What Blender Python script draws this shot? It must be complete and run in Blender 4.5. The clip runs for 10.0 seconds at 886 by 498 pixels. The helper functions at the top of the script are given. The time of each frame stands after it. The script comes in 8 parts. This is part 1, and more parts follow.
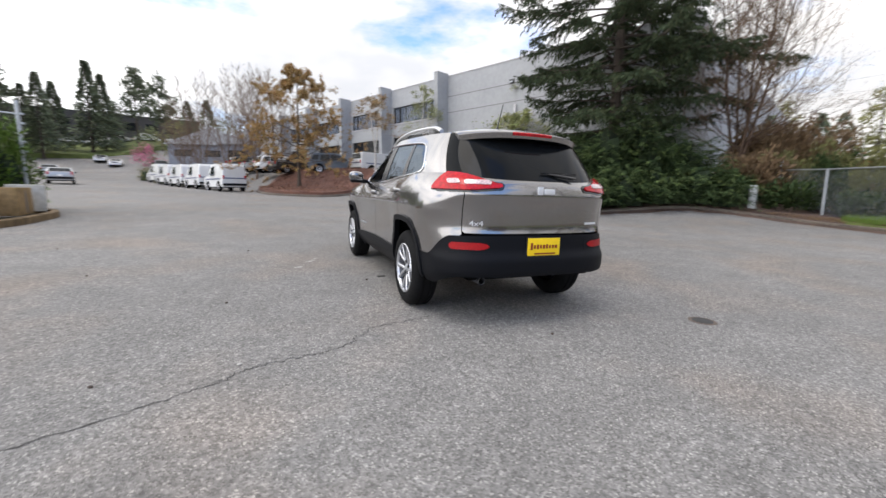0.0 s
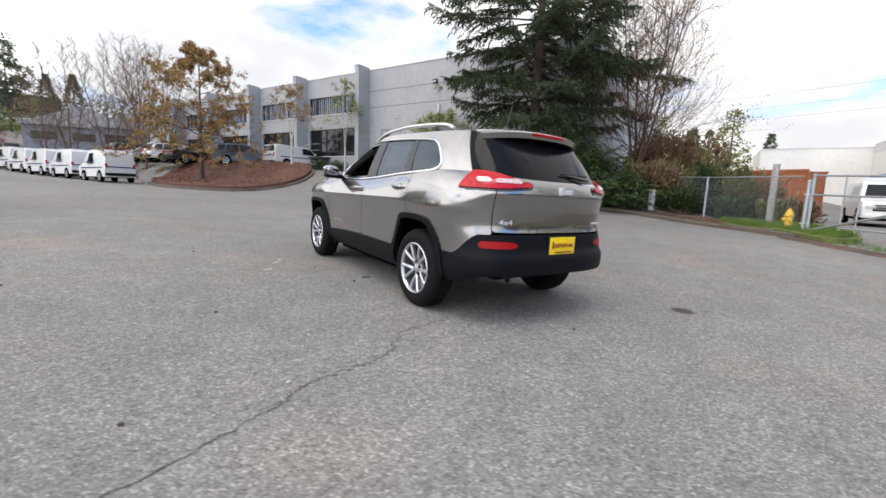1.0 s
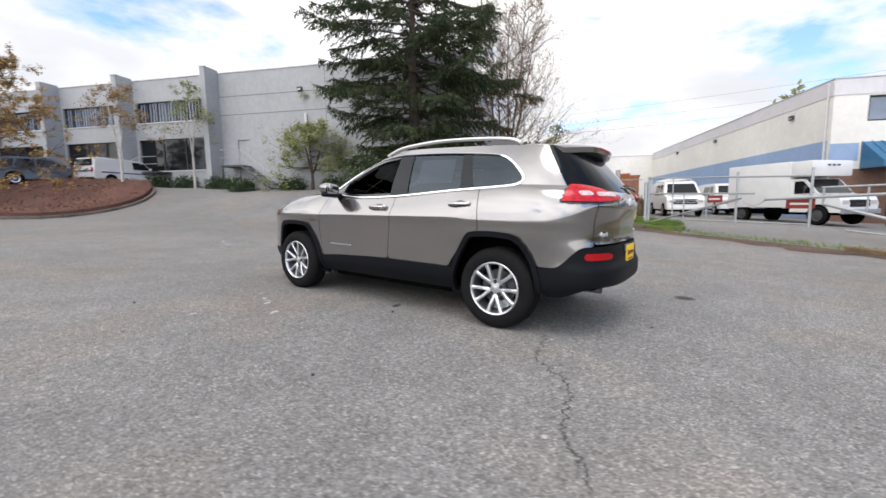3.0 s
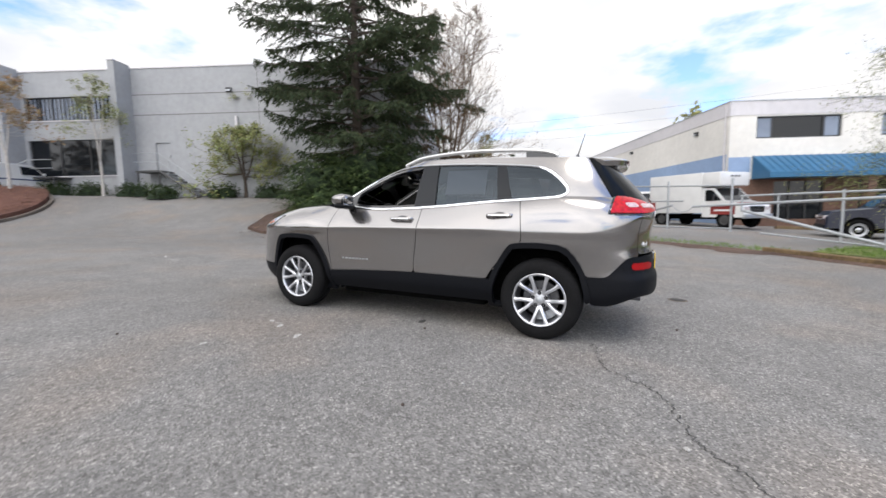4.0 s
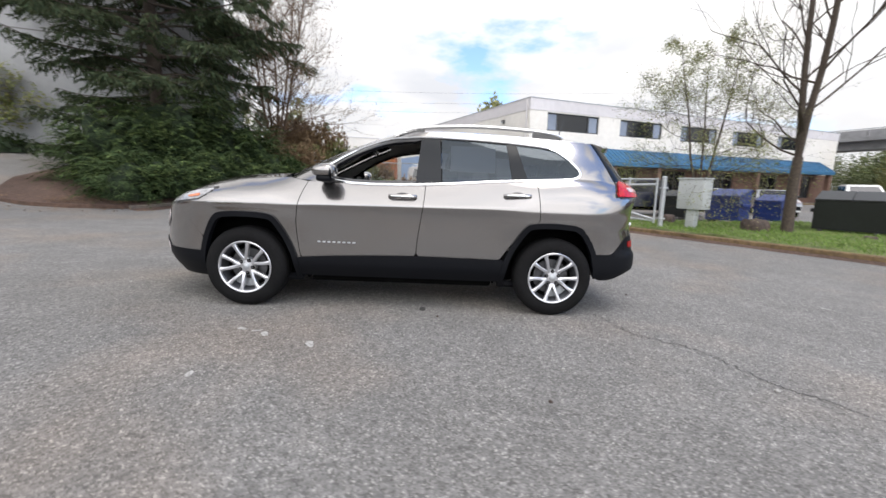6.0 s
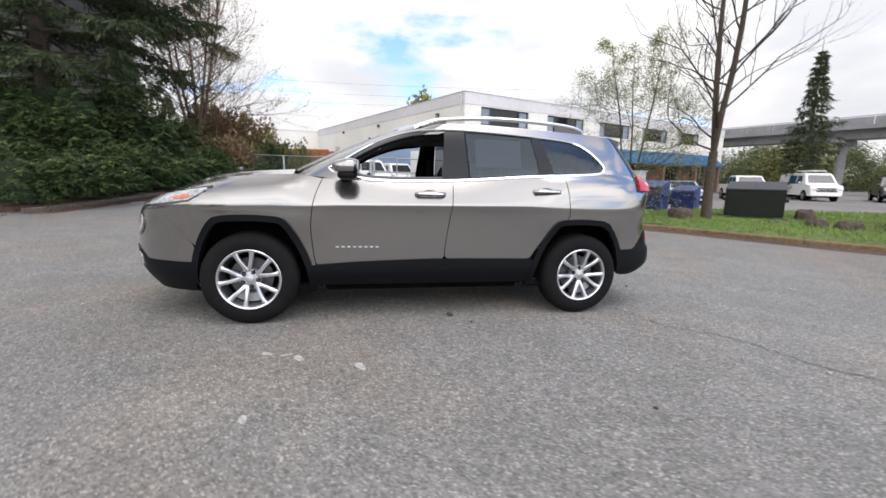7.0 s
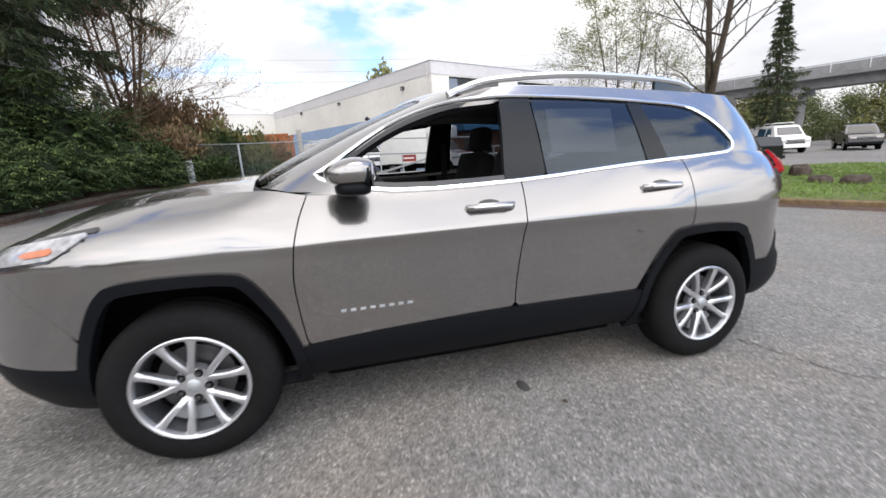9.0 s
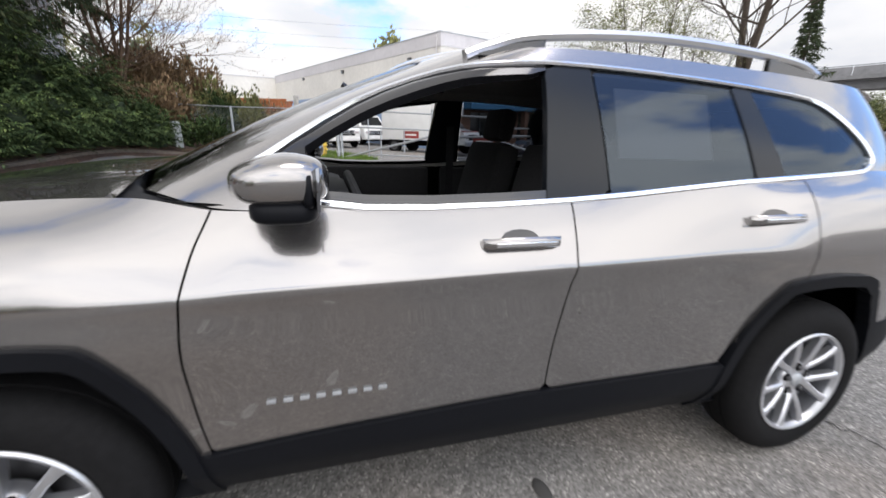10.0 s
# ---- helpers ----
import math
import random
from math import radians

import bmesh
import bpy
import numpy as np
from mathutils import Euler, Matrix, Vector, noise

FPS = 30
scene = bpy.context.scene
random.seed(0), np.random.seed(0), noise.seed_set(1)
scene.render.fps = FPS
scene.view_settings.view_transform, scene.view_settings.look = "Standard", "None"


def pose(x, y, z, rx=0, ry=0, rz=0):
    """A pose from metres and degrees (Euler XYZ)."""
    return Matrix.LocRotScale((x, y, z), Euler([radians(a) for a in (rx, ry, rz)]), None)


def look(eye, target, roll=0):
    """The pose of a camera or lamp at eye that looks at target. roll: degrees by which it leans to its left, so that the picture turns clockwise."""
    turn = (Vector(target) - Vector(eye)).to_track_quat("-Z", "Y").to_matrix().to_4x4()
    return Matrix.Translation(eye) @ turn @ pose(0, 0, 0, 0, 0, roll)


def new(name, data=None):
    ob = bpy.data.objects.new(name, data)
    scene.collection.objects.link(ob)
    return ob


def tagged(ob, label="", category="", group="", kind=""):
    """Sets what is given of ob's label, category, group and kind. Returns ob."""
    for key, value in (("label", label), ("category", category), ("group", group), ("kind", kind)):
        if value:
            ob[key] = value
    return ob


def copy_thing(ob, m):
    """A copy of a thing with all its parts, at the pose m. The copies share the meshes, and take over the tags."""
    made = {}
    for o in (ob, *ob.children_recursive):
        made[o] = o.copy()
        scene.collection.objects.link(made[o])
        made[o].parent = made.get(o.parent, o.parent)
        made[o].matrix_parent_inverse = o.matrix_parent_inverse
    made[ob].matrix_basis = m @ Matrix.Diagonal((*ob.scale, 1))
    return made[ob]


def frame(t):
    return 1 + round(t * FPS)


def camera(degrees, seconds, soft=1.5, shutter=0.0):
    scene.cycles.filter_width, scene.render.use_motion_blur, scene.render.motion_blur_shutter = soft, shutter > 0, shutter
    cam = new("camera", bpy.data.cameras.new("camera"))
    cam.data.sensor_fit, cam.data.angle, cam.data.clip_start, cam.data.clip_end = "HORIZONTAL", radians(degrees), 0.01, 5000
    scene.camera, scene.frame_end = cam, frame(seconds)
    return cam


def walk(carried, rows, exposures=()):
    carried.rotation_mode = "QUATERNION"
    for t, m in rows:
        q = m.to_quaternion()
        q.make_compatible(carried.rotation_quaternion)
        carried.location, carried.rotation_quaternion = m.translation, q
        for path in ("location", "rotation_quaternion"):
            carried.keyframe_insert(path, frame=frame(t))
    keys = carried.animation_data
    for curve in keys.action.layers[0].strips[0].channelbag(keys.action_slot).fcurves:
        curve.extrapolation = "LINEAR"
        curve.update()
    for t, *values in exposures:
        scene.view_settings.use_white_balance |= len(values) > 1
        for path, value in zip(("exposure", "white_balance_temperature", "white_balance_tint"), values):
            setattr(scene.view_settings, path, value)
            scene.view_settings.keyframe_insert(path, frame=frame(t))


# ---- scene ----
cam = camera(94.5, 10.0, shutter=0.5)
# The lot tilts a little; the path is laid out square to the car's own plane and then levelled.
LEVEL = Vector((-0.015, 0.025, 1)).rotation_difference(Vector((0, 0, 1))).to_matrix().to_4x4()
PATH = [
    (0, (-2.002, -4.934, 1.12), (-1.241, -3.111, 0.809), 2.0),
    (0.5, (-2.384, -4.703, 1.082), (-1.388, -2.991, 0.801), 3.2),
    (1, (-2.756, -4.435, 1.079), (-1.618, -2.818, 0.778), 3.5),
    (1.5, (-3.093, -4.103, 1.085), (-1.847, -2.562, 0.816), 3.2),
    (2, (-3.445, -3.771, 1.091), (-1.974, -2.441, 0.831), 2.8),
    (2.5, (-3.702, -3.356, 1.073), (-2.162, -2.111, 0.793), 1.8),
    (2.7, (-3.792, -3.201, 1.065), (-2.216, -1.994, 0.819), 1.4),
    (3.8, (-4.283, -2.202, 1.098), (-2.515, -1.293, 0.88), 0.3),
    (4, (-4.33, -2.052, 1.097), (-2.525, -1.212, 0.909), 0.5),
    (4.5, (-4.485, -1.616, 1.108), (-2.574, -1.055, 0.92), 0.6),
    (5, (-4.507, -1.167, 1.082), (-2.571, -0.73, 0.831), 1.3),
    (5.5, (-4.505, -0.718, 1.065), (-2.532, -0.494, 0.825), 3.1),
    (5.7, (-4.486, -0.527, 1.084), (-2.505, -0.438, 0.82), 2.9),
    (6.8, (-4.154, 0.431, 1.106), (-2.208, 0.094, 0.788), 2.3),
    (7, (-4.074, 0.572, 1.094), (-2.142, 0.159, 0.78), 1.9),
    (7.5, (-3.769, 0.813, 1.118), (-1.853, 0.382, 0.738), -1.7),
    (8, (-3.418, 0.909, 1.146), (-1.516, 0.452, 0.732), -1.5),
    (8.5, (-3.045, 0.914, 1.189), (-1.223, 0.245, 0.708), -2.0),
    (9, (-2.662, 0.761, 1.236), (-0.785, 0.219, 0.807), -2.1),
    (9.5, (-2.313, 0.626, 1.27), (-0.447, 0.064, 0.822), -0.0),
    (10, (-1.923, 0.556, 1.299), (-0.074, 0.007, 0.769), 1.9),
]
walk(cam, [(t, LEVEL @ look(eye, target, roll)) for t, eye, target, roll in PATH], ((0, -0.12, 6600, 11.5), (7.5, -0.14, 6600, 11.5), (9, -0.06, 6600, 11.5), (10, -0.12, 6600, 11.5)))

# World: bright sky with broken cloud
world = bpy.data.worlds.new("sky")
scene.world = world
world.use_nodes = True
wn, wl = world.node_tree.nodes, world.node_tree.links
wn.clear()
SUN_EL, SUN_AZ = 70, 238          # degrees; azimuth clockwise from +y
sky = wn.new("ShaderNodeTexSky")
sky.sky_type = "NISHITA"
sky.sun_disc = False
sky.sun_elevation, sky.sun_rotation = radians(SUN_EL), radians(SUN_AZ)
coord = wn.new("ShaderNodeTexCoord")
stretch = wn.new("ShaderNodeMapping")
stretch.inputs["Scale"].default_value = (1.0, 1.0, 2.6)
stretch.inputs["Location"].default_value = (3.1, 0.4, 0.2)
clouds = wn.new("ShaderNodeTexNoise")
clouds.inputs["Scale"].default_value = 2.3
clouds.inputs["Detail"].default_value = 8
clouds.inputs["Roughness"].default_value = 0.55
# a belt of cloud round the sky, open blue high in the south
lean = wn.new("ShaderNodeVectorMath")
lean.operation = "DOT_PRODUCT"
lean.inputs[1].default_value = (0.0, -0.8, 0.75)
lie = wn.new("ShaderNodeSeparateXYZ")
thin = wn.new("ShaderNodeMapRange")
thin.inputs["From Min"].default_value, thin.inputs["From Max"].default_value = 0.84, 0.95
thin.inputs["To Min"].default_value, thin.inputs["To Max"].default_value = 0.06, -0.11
more = wn.new("ShaderNodeMath")
more.operation = "ADD"
lift = wn.new("ShaderNodeMixRGB")
lift.blend_type = "MULTIPLY"
lift.inputs[0].default_value = 1
lift.inputs[2].default_value = (1.7, 1.95, 2.35, 1)
cover = wn.new("ShaderNodeValToRGB")
cover.color_ramp.elements[0].position, cover.color_ramp.elements[1].position = 0.38, 0.47
grey = wn.new("ShaderNodeTexNoise")
grey.inputs["Scale"].default_value = 3.4
grey.inputs["Detail"].default_value = 6
tone = wn.new("ShaderNodeValToRGB")
tone.color_ramp.elements[0].color = (0.74, 0.77, 0.82, 1)
tone.color_ramp.elements[1].color = (1.0, 1.0, 1.0, 1)
tone.color_ramp.elements[0].position, tone.color_ramp.elements[1].position = 0.35, 0.6
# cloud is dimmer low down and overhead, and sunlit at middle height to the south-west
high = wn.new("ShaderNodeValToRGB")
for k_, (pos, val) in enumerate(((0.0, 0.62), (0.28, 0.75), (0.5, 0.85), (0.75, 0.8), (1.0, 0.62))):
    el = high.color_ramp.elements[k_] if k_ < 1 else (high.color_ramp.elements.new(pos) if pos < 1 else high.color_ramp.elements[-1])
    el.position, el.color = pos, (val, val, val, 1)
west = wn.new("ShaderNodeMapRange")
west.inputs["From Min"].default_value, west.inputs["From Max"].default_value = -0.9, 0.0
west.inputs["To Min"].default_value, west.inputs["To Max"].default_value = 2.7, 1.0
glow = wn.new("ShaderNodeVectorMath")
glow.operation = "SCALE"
bright = wn.new("ShaderNodeMixRGB")
bright.blend_type = "MULTIPLY"
bright.inputs[0].default_value = 1
scale = wn.new("ShaderNodeMixRGB")
scale.blend_type = "MULTIPLY"
scale.inputs[0].default_value = 1
scale.inputs[2].default_value = (11.5, 11.5, 11.5, 1)
mixsky = wn.new("ShaderNodeMixRGB")
back = wn.new("ShaderNodeBackground")
back.inputs["Strength"].default_value = 0.155
wout = wn.new("ShaderNodeOutputWorld")
wl.new(coord.outputs["Generated"], stretch.inputs[0])
wl.new(stretch.outputs[0], clouds.inputs[0])
wl.new(stretch.outputs[0], grey.inputs[0])
wl.new(coord.outputs["Generated"], lie.inputs[0])
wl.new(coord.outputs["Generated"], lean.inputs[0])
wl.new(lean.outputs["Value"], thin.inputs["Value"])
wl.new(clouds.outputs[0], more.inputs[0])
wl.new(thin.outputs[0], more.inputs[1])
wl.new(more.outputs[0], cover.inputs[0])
wl.new(grey.outputs[0], tone.inputs[0])
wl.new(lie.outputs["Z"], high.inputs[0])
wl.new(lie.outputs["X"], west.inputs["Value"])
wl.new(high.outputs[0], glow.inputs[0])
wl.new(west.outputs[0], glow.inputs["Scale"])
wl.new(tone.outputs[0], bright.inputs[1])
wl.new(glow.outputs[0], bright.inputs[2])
wl.new(bright.outputs[0], scale.inputs[1])
wl.new(cover.outputs[0], mixsky.inputs[0])
wl.new(sky.outputs[0], lift.inputs[1])
wl.new(lift.outputs[0], mixsky.inputs[1])
wl.new(scale.outputs[0], mixsky.inputs[2])
wl.new(mixsky.outputs[0], back.inputs[0])
wl.new(back.outputs[0], wout.inputs[0])

sun = new("sun", bpy.data.lights.new("sun", "SUN"))
sun.data.energy, sun.data.angle, sun.data.color = 1.2, radians(28), (1.0, 0.95, 0.88)
sun.matrix_world = look((0, 0, 30), (30 * math.cos(radians(SUN_EL)) * -math.sin(radians(SUN_AZ)) / math.sin(radians(SUN_EL)),
                                     30 * math.cos(radians(SUN_EL)) * -math.cos(radians(SUN_AZ)) / math.sin(radians(SUN_EL)), 0))


# ---- materials ----
def material(name, colour, rough=0.6, metal=0.0, grain=0.0, size=1.0, second=None, stain=0.0, stain_size=0.3,
             bump=0.0, bump_size=None, coat=0.0, spec=0.5, per_object=0.0, per_island=0.0, other=None, coat_ior=1.5):
    """Principled surface with fine grain and broad stains, in metres of the object's own space."""
    m = bpy.data.materials.new(name)
    m.use_nodes = True
    n, l = m.node_tree.nodes, m.node_tree.links
    b = n["Principled BSDF"]
    b.inputs["Base Color"].default_value = (*colour, 1)
    b.inputs["Roughness"].default_value = rough
    b.inputs["Metallic"].default_value = metal
    b.inputs["Coat Weight"].default_value = coat
    b.inputs["Coat Roughness"].default_value = 0.012
    b.inputs["Coat IOR"].default_value = coat_ior
    b.inputs["Specular IOR Level"].default_value = spec
    place = n.new("ShaderNodeTexCoord")
    last = None
    if grain or stain or per_object or per_island:
        base = n.new("ShaderNodeRGB")
        base.outputs[0].default_value = (*colour, 1)
        last = base.outputs[0]
        for amount, scl, det in ((grain, 1.0 / size, 3), (stain, stain_size, 5)):
            if not amount:
                continue
            tex = n.new("ShaderNodeTexNoise")
            tex.inputs["Scale"].default_value = scl
            tex.inputs["Detail"].default_value = det
            l.new(place.outputs["Object"], tex.inputs["Vector"])
            rng = n.new("ShaderNodeMapRange")
            rng.inputs["From Min"].default_value, rng.inputs["From Max"].default_value = 0.32, 0.68
            rng.inputs["To Min"].default_value, rng.inputs["To Max"].default_value = 1 - amount, 1 + amount
            l.new(tex.outputs["Fac"], rng.inputs["Value"])
            if second and scl == stain_size:
                mixer = n.new("ShaderNodeMixRGB")
                l.new(tex.outputs["Fac"], mixer.inputs[0])
                l.new(last, mixer.inputs[1])
                mixer.inputs[2].default_value = (*second, 1)
                last = mixer.outputs[0]
            mul = n.new("ShaderNodeVectorMath")
            mul.operation = "SCALE"
            l.new(last, mul.inputs[0])
            l.new(rng.outputs[0], mul.inputs["Scale"])
            last = mul.outputs[0]
        for amount, node, socket in ((per_object, "ShaderNodeObjectInfo", "Random"), (per_island, "ShaderNodeNewGeometry", "Random Per Island")):
            if not amount:
                continue
            info = n.new(node)
            if other and node == "ShaderNodeNewGeometry":
                odd = n.new("ShaderNodeMath")
                odd.operation = "MULTIPLY_ADD"
                odd.inputs[1].default_value, odd.inputs[2].default_value = 7.31, 0.13
                wrap = n.new("ShaderNodeMath")
                wrap.operation = "FRACT"
                l.new(info.outputs[socket], odd.inputs[0])
                l.new(odd.outputs[0], wrap.inputs[0])
                hue = n.new("ShaderNodeMixRGB")
                l.new(wrap.outputs[0], hue.inputs[0])
                l.new(last, hue.inputs[1])
                hue.inputs[2].default_value = (*other, 1)
                last = hue.outputs[0]
            rng = n.new("ShaderNodeMapRange")
            rng.inputs["To Min"].default_value, rng.inputs["To Max"].default_value = 1 - amount, 1 + amount
            l.new(info.outputs[socket], rng.inputs["Value"])
            mul = n.new("ShaderNodeVectorMath")
            mul.operation = "SCALE"
            l.new(last, mul.inputs[0])
            l.new(rng.outputs[0], mul.inputs["Scale"])
            last = mul.outputs[0]
        l.new(last, b.inputs["Base Color"])
    if bump:
        tex = n.new("ShaderNodeTexNoise")
        tex.inputs["Scale"].default_value = 1.0 / (bump_size or size)
        tex.inputs["Detail"].default_value = 4
        l.new(place.outputs["Object"], tex.inputs["Vector"])
        bm_ = n.new("ShaderNodeBump")
        bm_.inputs["Strength"].default_value = bump
        bm_.inputs["Distance"].default_value = bump_size or size
        l.new(tex.outputs["Fac"], bm_.inputs["Height"])
        l.new(bm_.outputs[0], b.inputs["Normal"])
    return m


def glass(name, tint, rough=0.0, ior=1.65, sheen=(0.8, 0.8, 0.8)):
    """Thin pane: clear or tinted see-through sheet with a sharp surface gloss."""
    m = bpy.data.materials.new(name)
    m.use_nodes = True
    n, l = m.node_tree.nodes, m.node_tree.links
    n.clear()
    out, mixer = n.new("ShaderNodeOutputMaterial"), n.new("ShaderNodeMixShader")
    clear, gloss, fres = n.new("ShaderNodeBsdfTransparent"), n.new("ShaderNodeBsdfGlossy"), n.new("ShaderNodeFresnel")
    clear.inputs[0].default_value = (*tint, 1)
    gloss.inputs["Roughness"].default_value = rough
    gloss.inputs["Color"].default_value = (*sheen, 1)
    fres.inputs[0].default_value = ior
    l.new(fres.outputs[0], mixer.inputs[0])
    l.new(clear.outputs[0], mixer.inputs[1])
    l.new(gloss.outputs[0], mixer.inputs[2])
    l.new(mixer.outputs[0], out.inputs[0])
    return m


def asphalt_material():
    m = material("asphalt", (0.17, 0.165, 0.16), 0.85, spec=0.3)
    n, l = m.node_tree.nodes, m.node_tree.links
    b = n["Principled BSDF"]
    place = n.new("ShaderNodeTexCoord")

    def noise_(scl, det, lo, hi, a, c):
        tex = n.new("ShaderNodeTexNoise")
        tex.inputs["Scale"].default_value, tex.inputs["Detail"].default_value = scl, det
        l.new(place.outputs["Object"], tex.inputs["Vector"])
        rng = n.new("ShaderNodeMapRange")
        rng.inputs["From Min"].default_value, rng.inputs["From Max"].default_value = lo, hi
        rng.inputs["To Min"].default_value, rng.inputs["To Max"].default_value = a, c
        l.new(tex.outputs["Fac"], rng.inputs["Value"])
        return rng.outputs[0]

    stones = n.new("ShaderNodeTexVoronoi")
    stones.inputs["Scale"].default_value = 105
    l.new(place.outputs["Object"], stones.inputs["Vector"])
    pick = n.new("ShaderNodeValToRGB")
    cr = pick.color_ramp
    cr.elements[0].position, cr.elements[0].color = 0.0, (0.105, 0.101, 0.094, 1)
    cr.elements[1].position, cr.elements[1].color = 1.0, (0.35, 0.34, 0.315, 1)
    for pos, c in ((0.35, 0.160), (0.72, 0.195), (0.91, 0.245)):
        e = cr.elements.new(pos)
        e.color = (c, c * 0.968, c * 0.925, 1)
    sep = n.new("ShaderNodeSeparateColor")
    l.new(stones.outputs["Color"], sep.inputs[0])
    l.new(sep.outputs[0], pick.inputs[0])
    last = pick.outputs[0]
    for fac in (noise_(0.16, 5, 0.3, 0.7, 0.86, 1.14), noise_(2.2, 5, 0.3, 0.7, 0.9, 1.1), noise_(25, 3, 0.3, 0.7, 0.8, 1.2)):
        mul = n.new("ShaderNodeVectorMath")
        mul.operation = "SCALE"
        l.new(last, mul.inputs[0])
        l.new(fac, mul.inputs["Scale"])
        last = mul.outputs[0]
    warm = n.new("ShaderNodeMixRGB")
    warm.blend_type = "MULTIPLY"
    warm.inputs[2].default_value = (1.08, 0.98, 0.90, 1)
    l.new(noise_(0.55, 6, 0.48, 0.68, 0.0, 1.0), warm.inputs[0])
    l.new(last, warm.inputs[1])
    last = warm.outputs[0]
    l.new(last, b.inputs["Base Color"])
    bump = n.new("ShaderNodeBump")
    bump.inputs["Strength"].default_value, bump.inputs["Distance"].default_value = 0.4, 0.004
    l.new(stones.outputs["Distance"], bump.inputs["Height"])
    l.new(bump.outputs[0], b.inputs["Normal"])
    return m


M_ASPHALT = asphalt_material()
M_CONCRETE = material("tilt_up_concrete", (0.345, 0.352, 0.36), 0.8, grain=0.05, size=0.25, stain=0.07, stain_size=0.25, bump=0.15, bump_size=0.05)
M_JOINT = material("joint_shadow_gap", (0.16, 0.15, 0.15), 0.9)
M_CREAM = material("cream_wall_paint", (0.72, 0.695, 0.645), 0.75, grain=0.04, size=0.3, stain=0.06, stain_size=0.3)
M_PALE = material("pale_grey_fascia", (0.60, 0.58, 0.59), 0.75, grain=0.04, size=0.3, stain=0.06, stain_size=0.3)
M_BLUE_WALL = material("blue_grey_wall_paint", (0.26, 0.36, 0.53), 0.75, grain=0.05, size=0.3, stain=0.06)
M_AWNING = material("blue_awning_metal", (0.035, 0.14, 0.26), 0.45, metal=0.2, grain=0.06, size=0.4)
M_DARK_GLASS = material("dark_window_glass", (0.010, 0.012, 0.014), 0.06, spec=0.4)
M_FRAME = material("dark_window_frame", (0.05, 0.05, 0.05), 0.5)
M_SLAT = material("window_blind_slats", (0.22, 0.26, 0.33), 0.5, grain=0.1)
M_STEEL = material("galvanised_steel", (0.42, 0.44, 0.46), 0.45, metal=0.6, grain=0.1, size=0.05)
M_RUST = material("rust_orange_steel", (0.36, 0.12, 0.045), 0.8, grain=0.2, size=0.2, stain=0.25, stain_size=1.2)
M_BARK = material("grey_brown_bark", (0.062, 0.047, 0.036), 0.9, grain=0.25, size=0.06, bump=0.5, bump_size=0.03)
M_BARK_PALE = material("pale_bark", (0.45, 0.42, 0.38), 0.85, grain=0.2, size=0.1, bump=0.3, bump_size=0.03)
M_TWIG = material("reddish_twigs", (0.115, 0.072, 0.046), 0.9, grain=0.15, size=0.1)
M_NEEDLE = material("spruce_needles", (0.042, 0.065, 0.035), 0.85, spec=0.12, grain=0.2, size=0.5, per_island=0.5, other=(0.052, 0.058, 0.028))
M_HEDGE = material("yew_foliage", (0.030, 0.054, 0.022), 0.75, spec=0.15, grain=0.25, size=0.6, per_island=0.45, other=(0.062, 0.088, 0.030))
# Fresh tips, lightened to put the light on the shrub tops into colour.
M_HEDGE_TIP = material("yew_fresh_lit_tips", (0.070, 0.115, 0.032), 0.75, spec=0.15, grain=0.25, size=0.6, per_island=0.45, other=(0.115, 0.145, 0.05))
# Shade inside the shrubs, put into a darker green for their solid hearts.
M_HEDGE_CORE = material("shaded_inner_foliage", (0.02, 0.035, 0.014), 0.9, grain=0.3, size=0.2)
M_RUSSET = material("russet_leaves", (0.34, 0.16, 0.055), 0.7, grain=0.2, size=0.4, per_island=0.4, other=(0.24, 0.19, 0.055))
M_SPRING = material("fresh_spring_leaves", (0.17, 0.22, 0.06), 0.6, grain=0.2, size=0.4, per_island=0.35, other=(0.22, 0.20, 0.07))
M_BUD = material("orange_green_buds", (0.24, 0.19, 0.07), 0.7, grain=0.2, size=0.4, per_island=0.35, other=(0.28, 0.14, 0.06))
M_BROWN_SHRUB = material("brown_shrub_twigs", (0.20, 0.13, 0.07), 0.85, grain=0.2, size=0.3, per_island=0.35)
M_FAR_LEAF = material("far_tree_foliage", (0.075, 0.11, 0.045), 0.8, grain=0.2, size=1.5, per_island=0.4, other=(0.15, 0.16, 0.06))
M_FAR_PINE = material("far_pine_foliage", (0.065, 0.09, 0.05), 0.8, grain=0.2, size=1.5, per_island=0.45, other=(0.10, 0.115, 0.06))
M_FAR_YELLOW = material("far_budding_foliage", (0.17, 0.17, 0.06), 0.8, grain=0.2, size=1.5, per_island=0.4)
M_GRASS_SOIL = material("lawn_ground", (0.10, 0.125, 0.03), 0.9, grain=0.35, size=0.15, stain=0.3, stain_size=0.6, bump=0.6, bump_size=0.06)
M_GRASS = material("grass_blades", (0.105, 0.20, 0.028), 0.6, grain=0.2, size=0.5, per_island=0.4, other=(0.15, 0.21, 0.045))
M_MULCH = material("bark_mulch", (0.115, 0.052, 0.036), 0.95, grain=0.45, size=0.05, stain=0.25, stain_size=0.5, bump=0.9, bump_size=0.05)
M_SOIL = material("mulched_verge_soil", (0.085, 0.052, 0.038), 0.95, grain=0.35, size=0.08, stain=0.3, stain_size=0.5, bump=0.8, bump_size=0.05)
M_KERB = material("old_concrete_kerb", (0.16, 0.14, 0.12), 0.9, grain=0.3, size=0.08, stain=0.35, stain_size=1.2, second=(0.075, 0.055, 0.04), bump=0.4, bump_size=0.03)
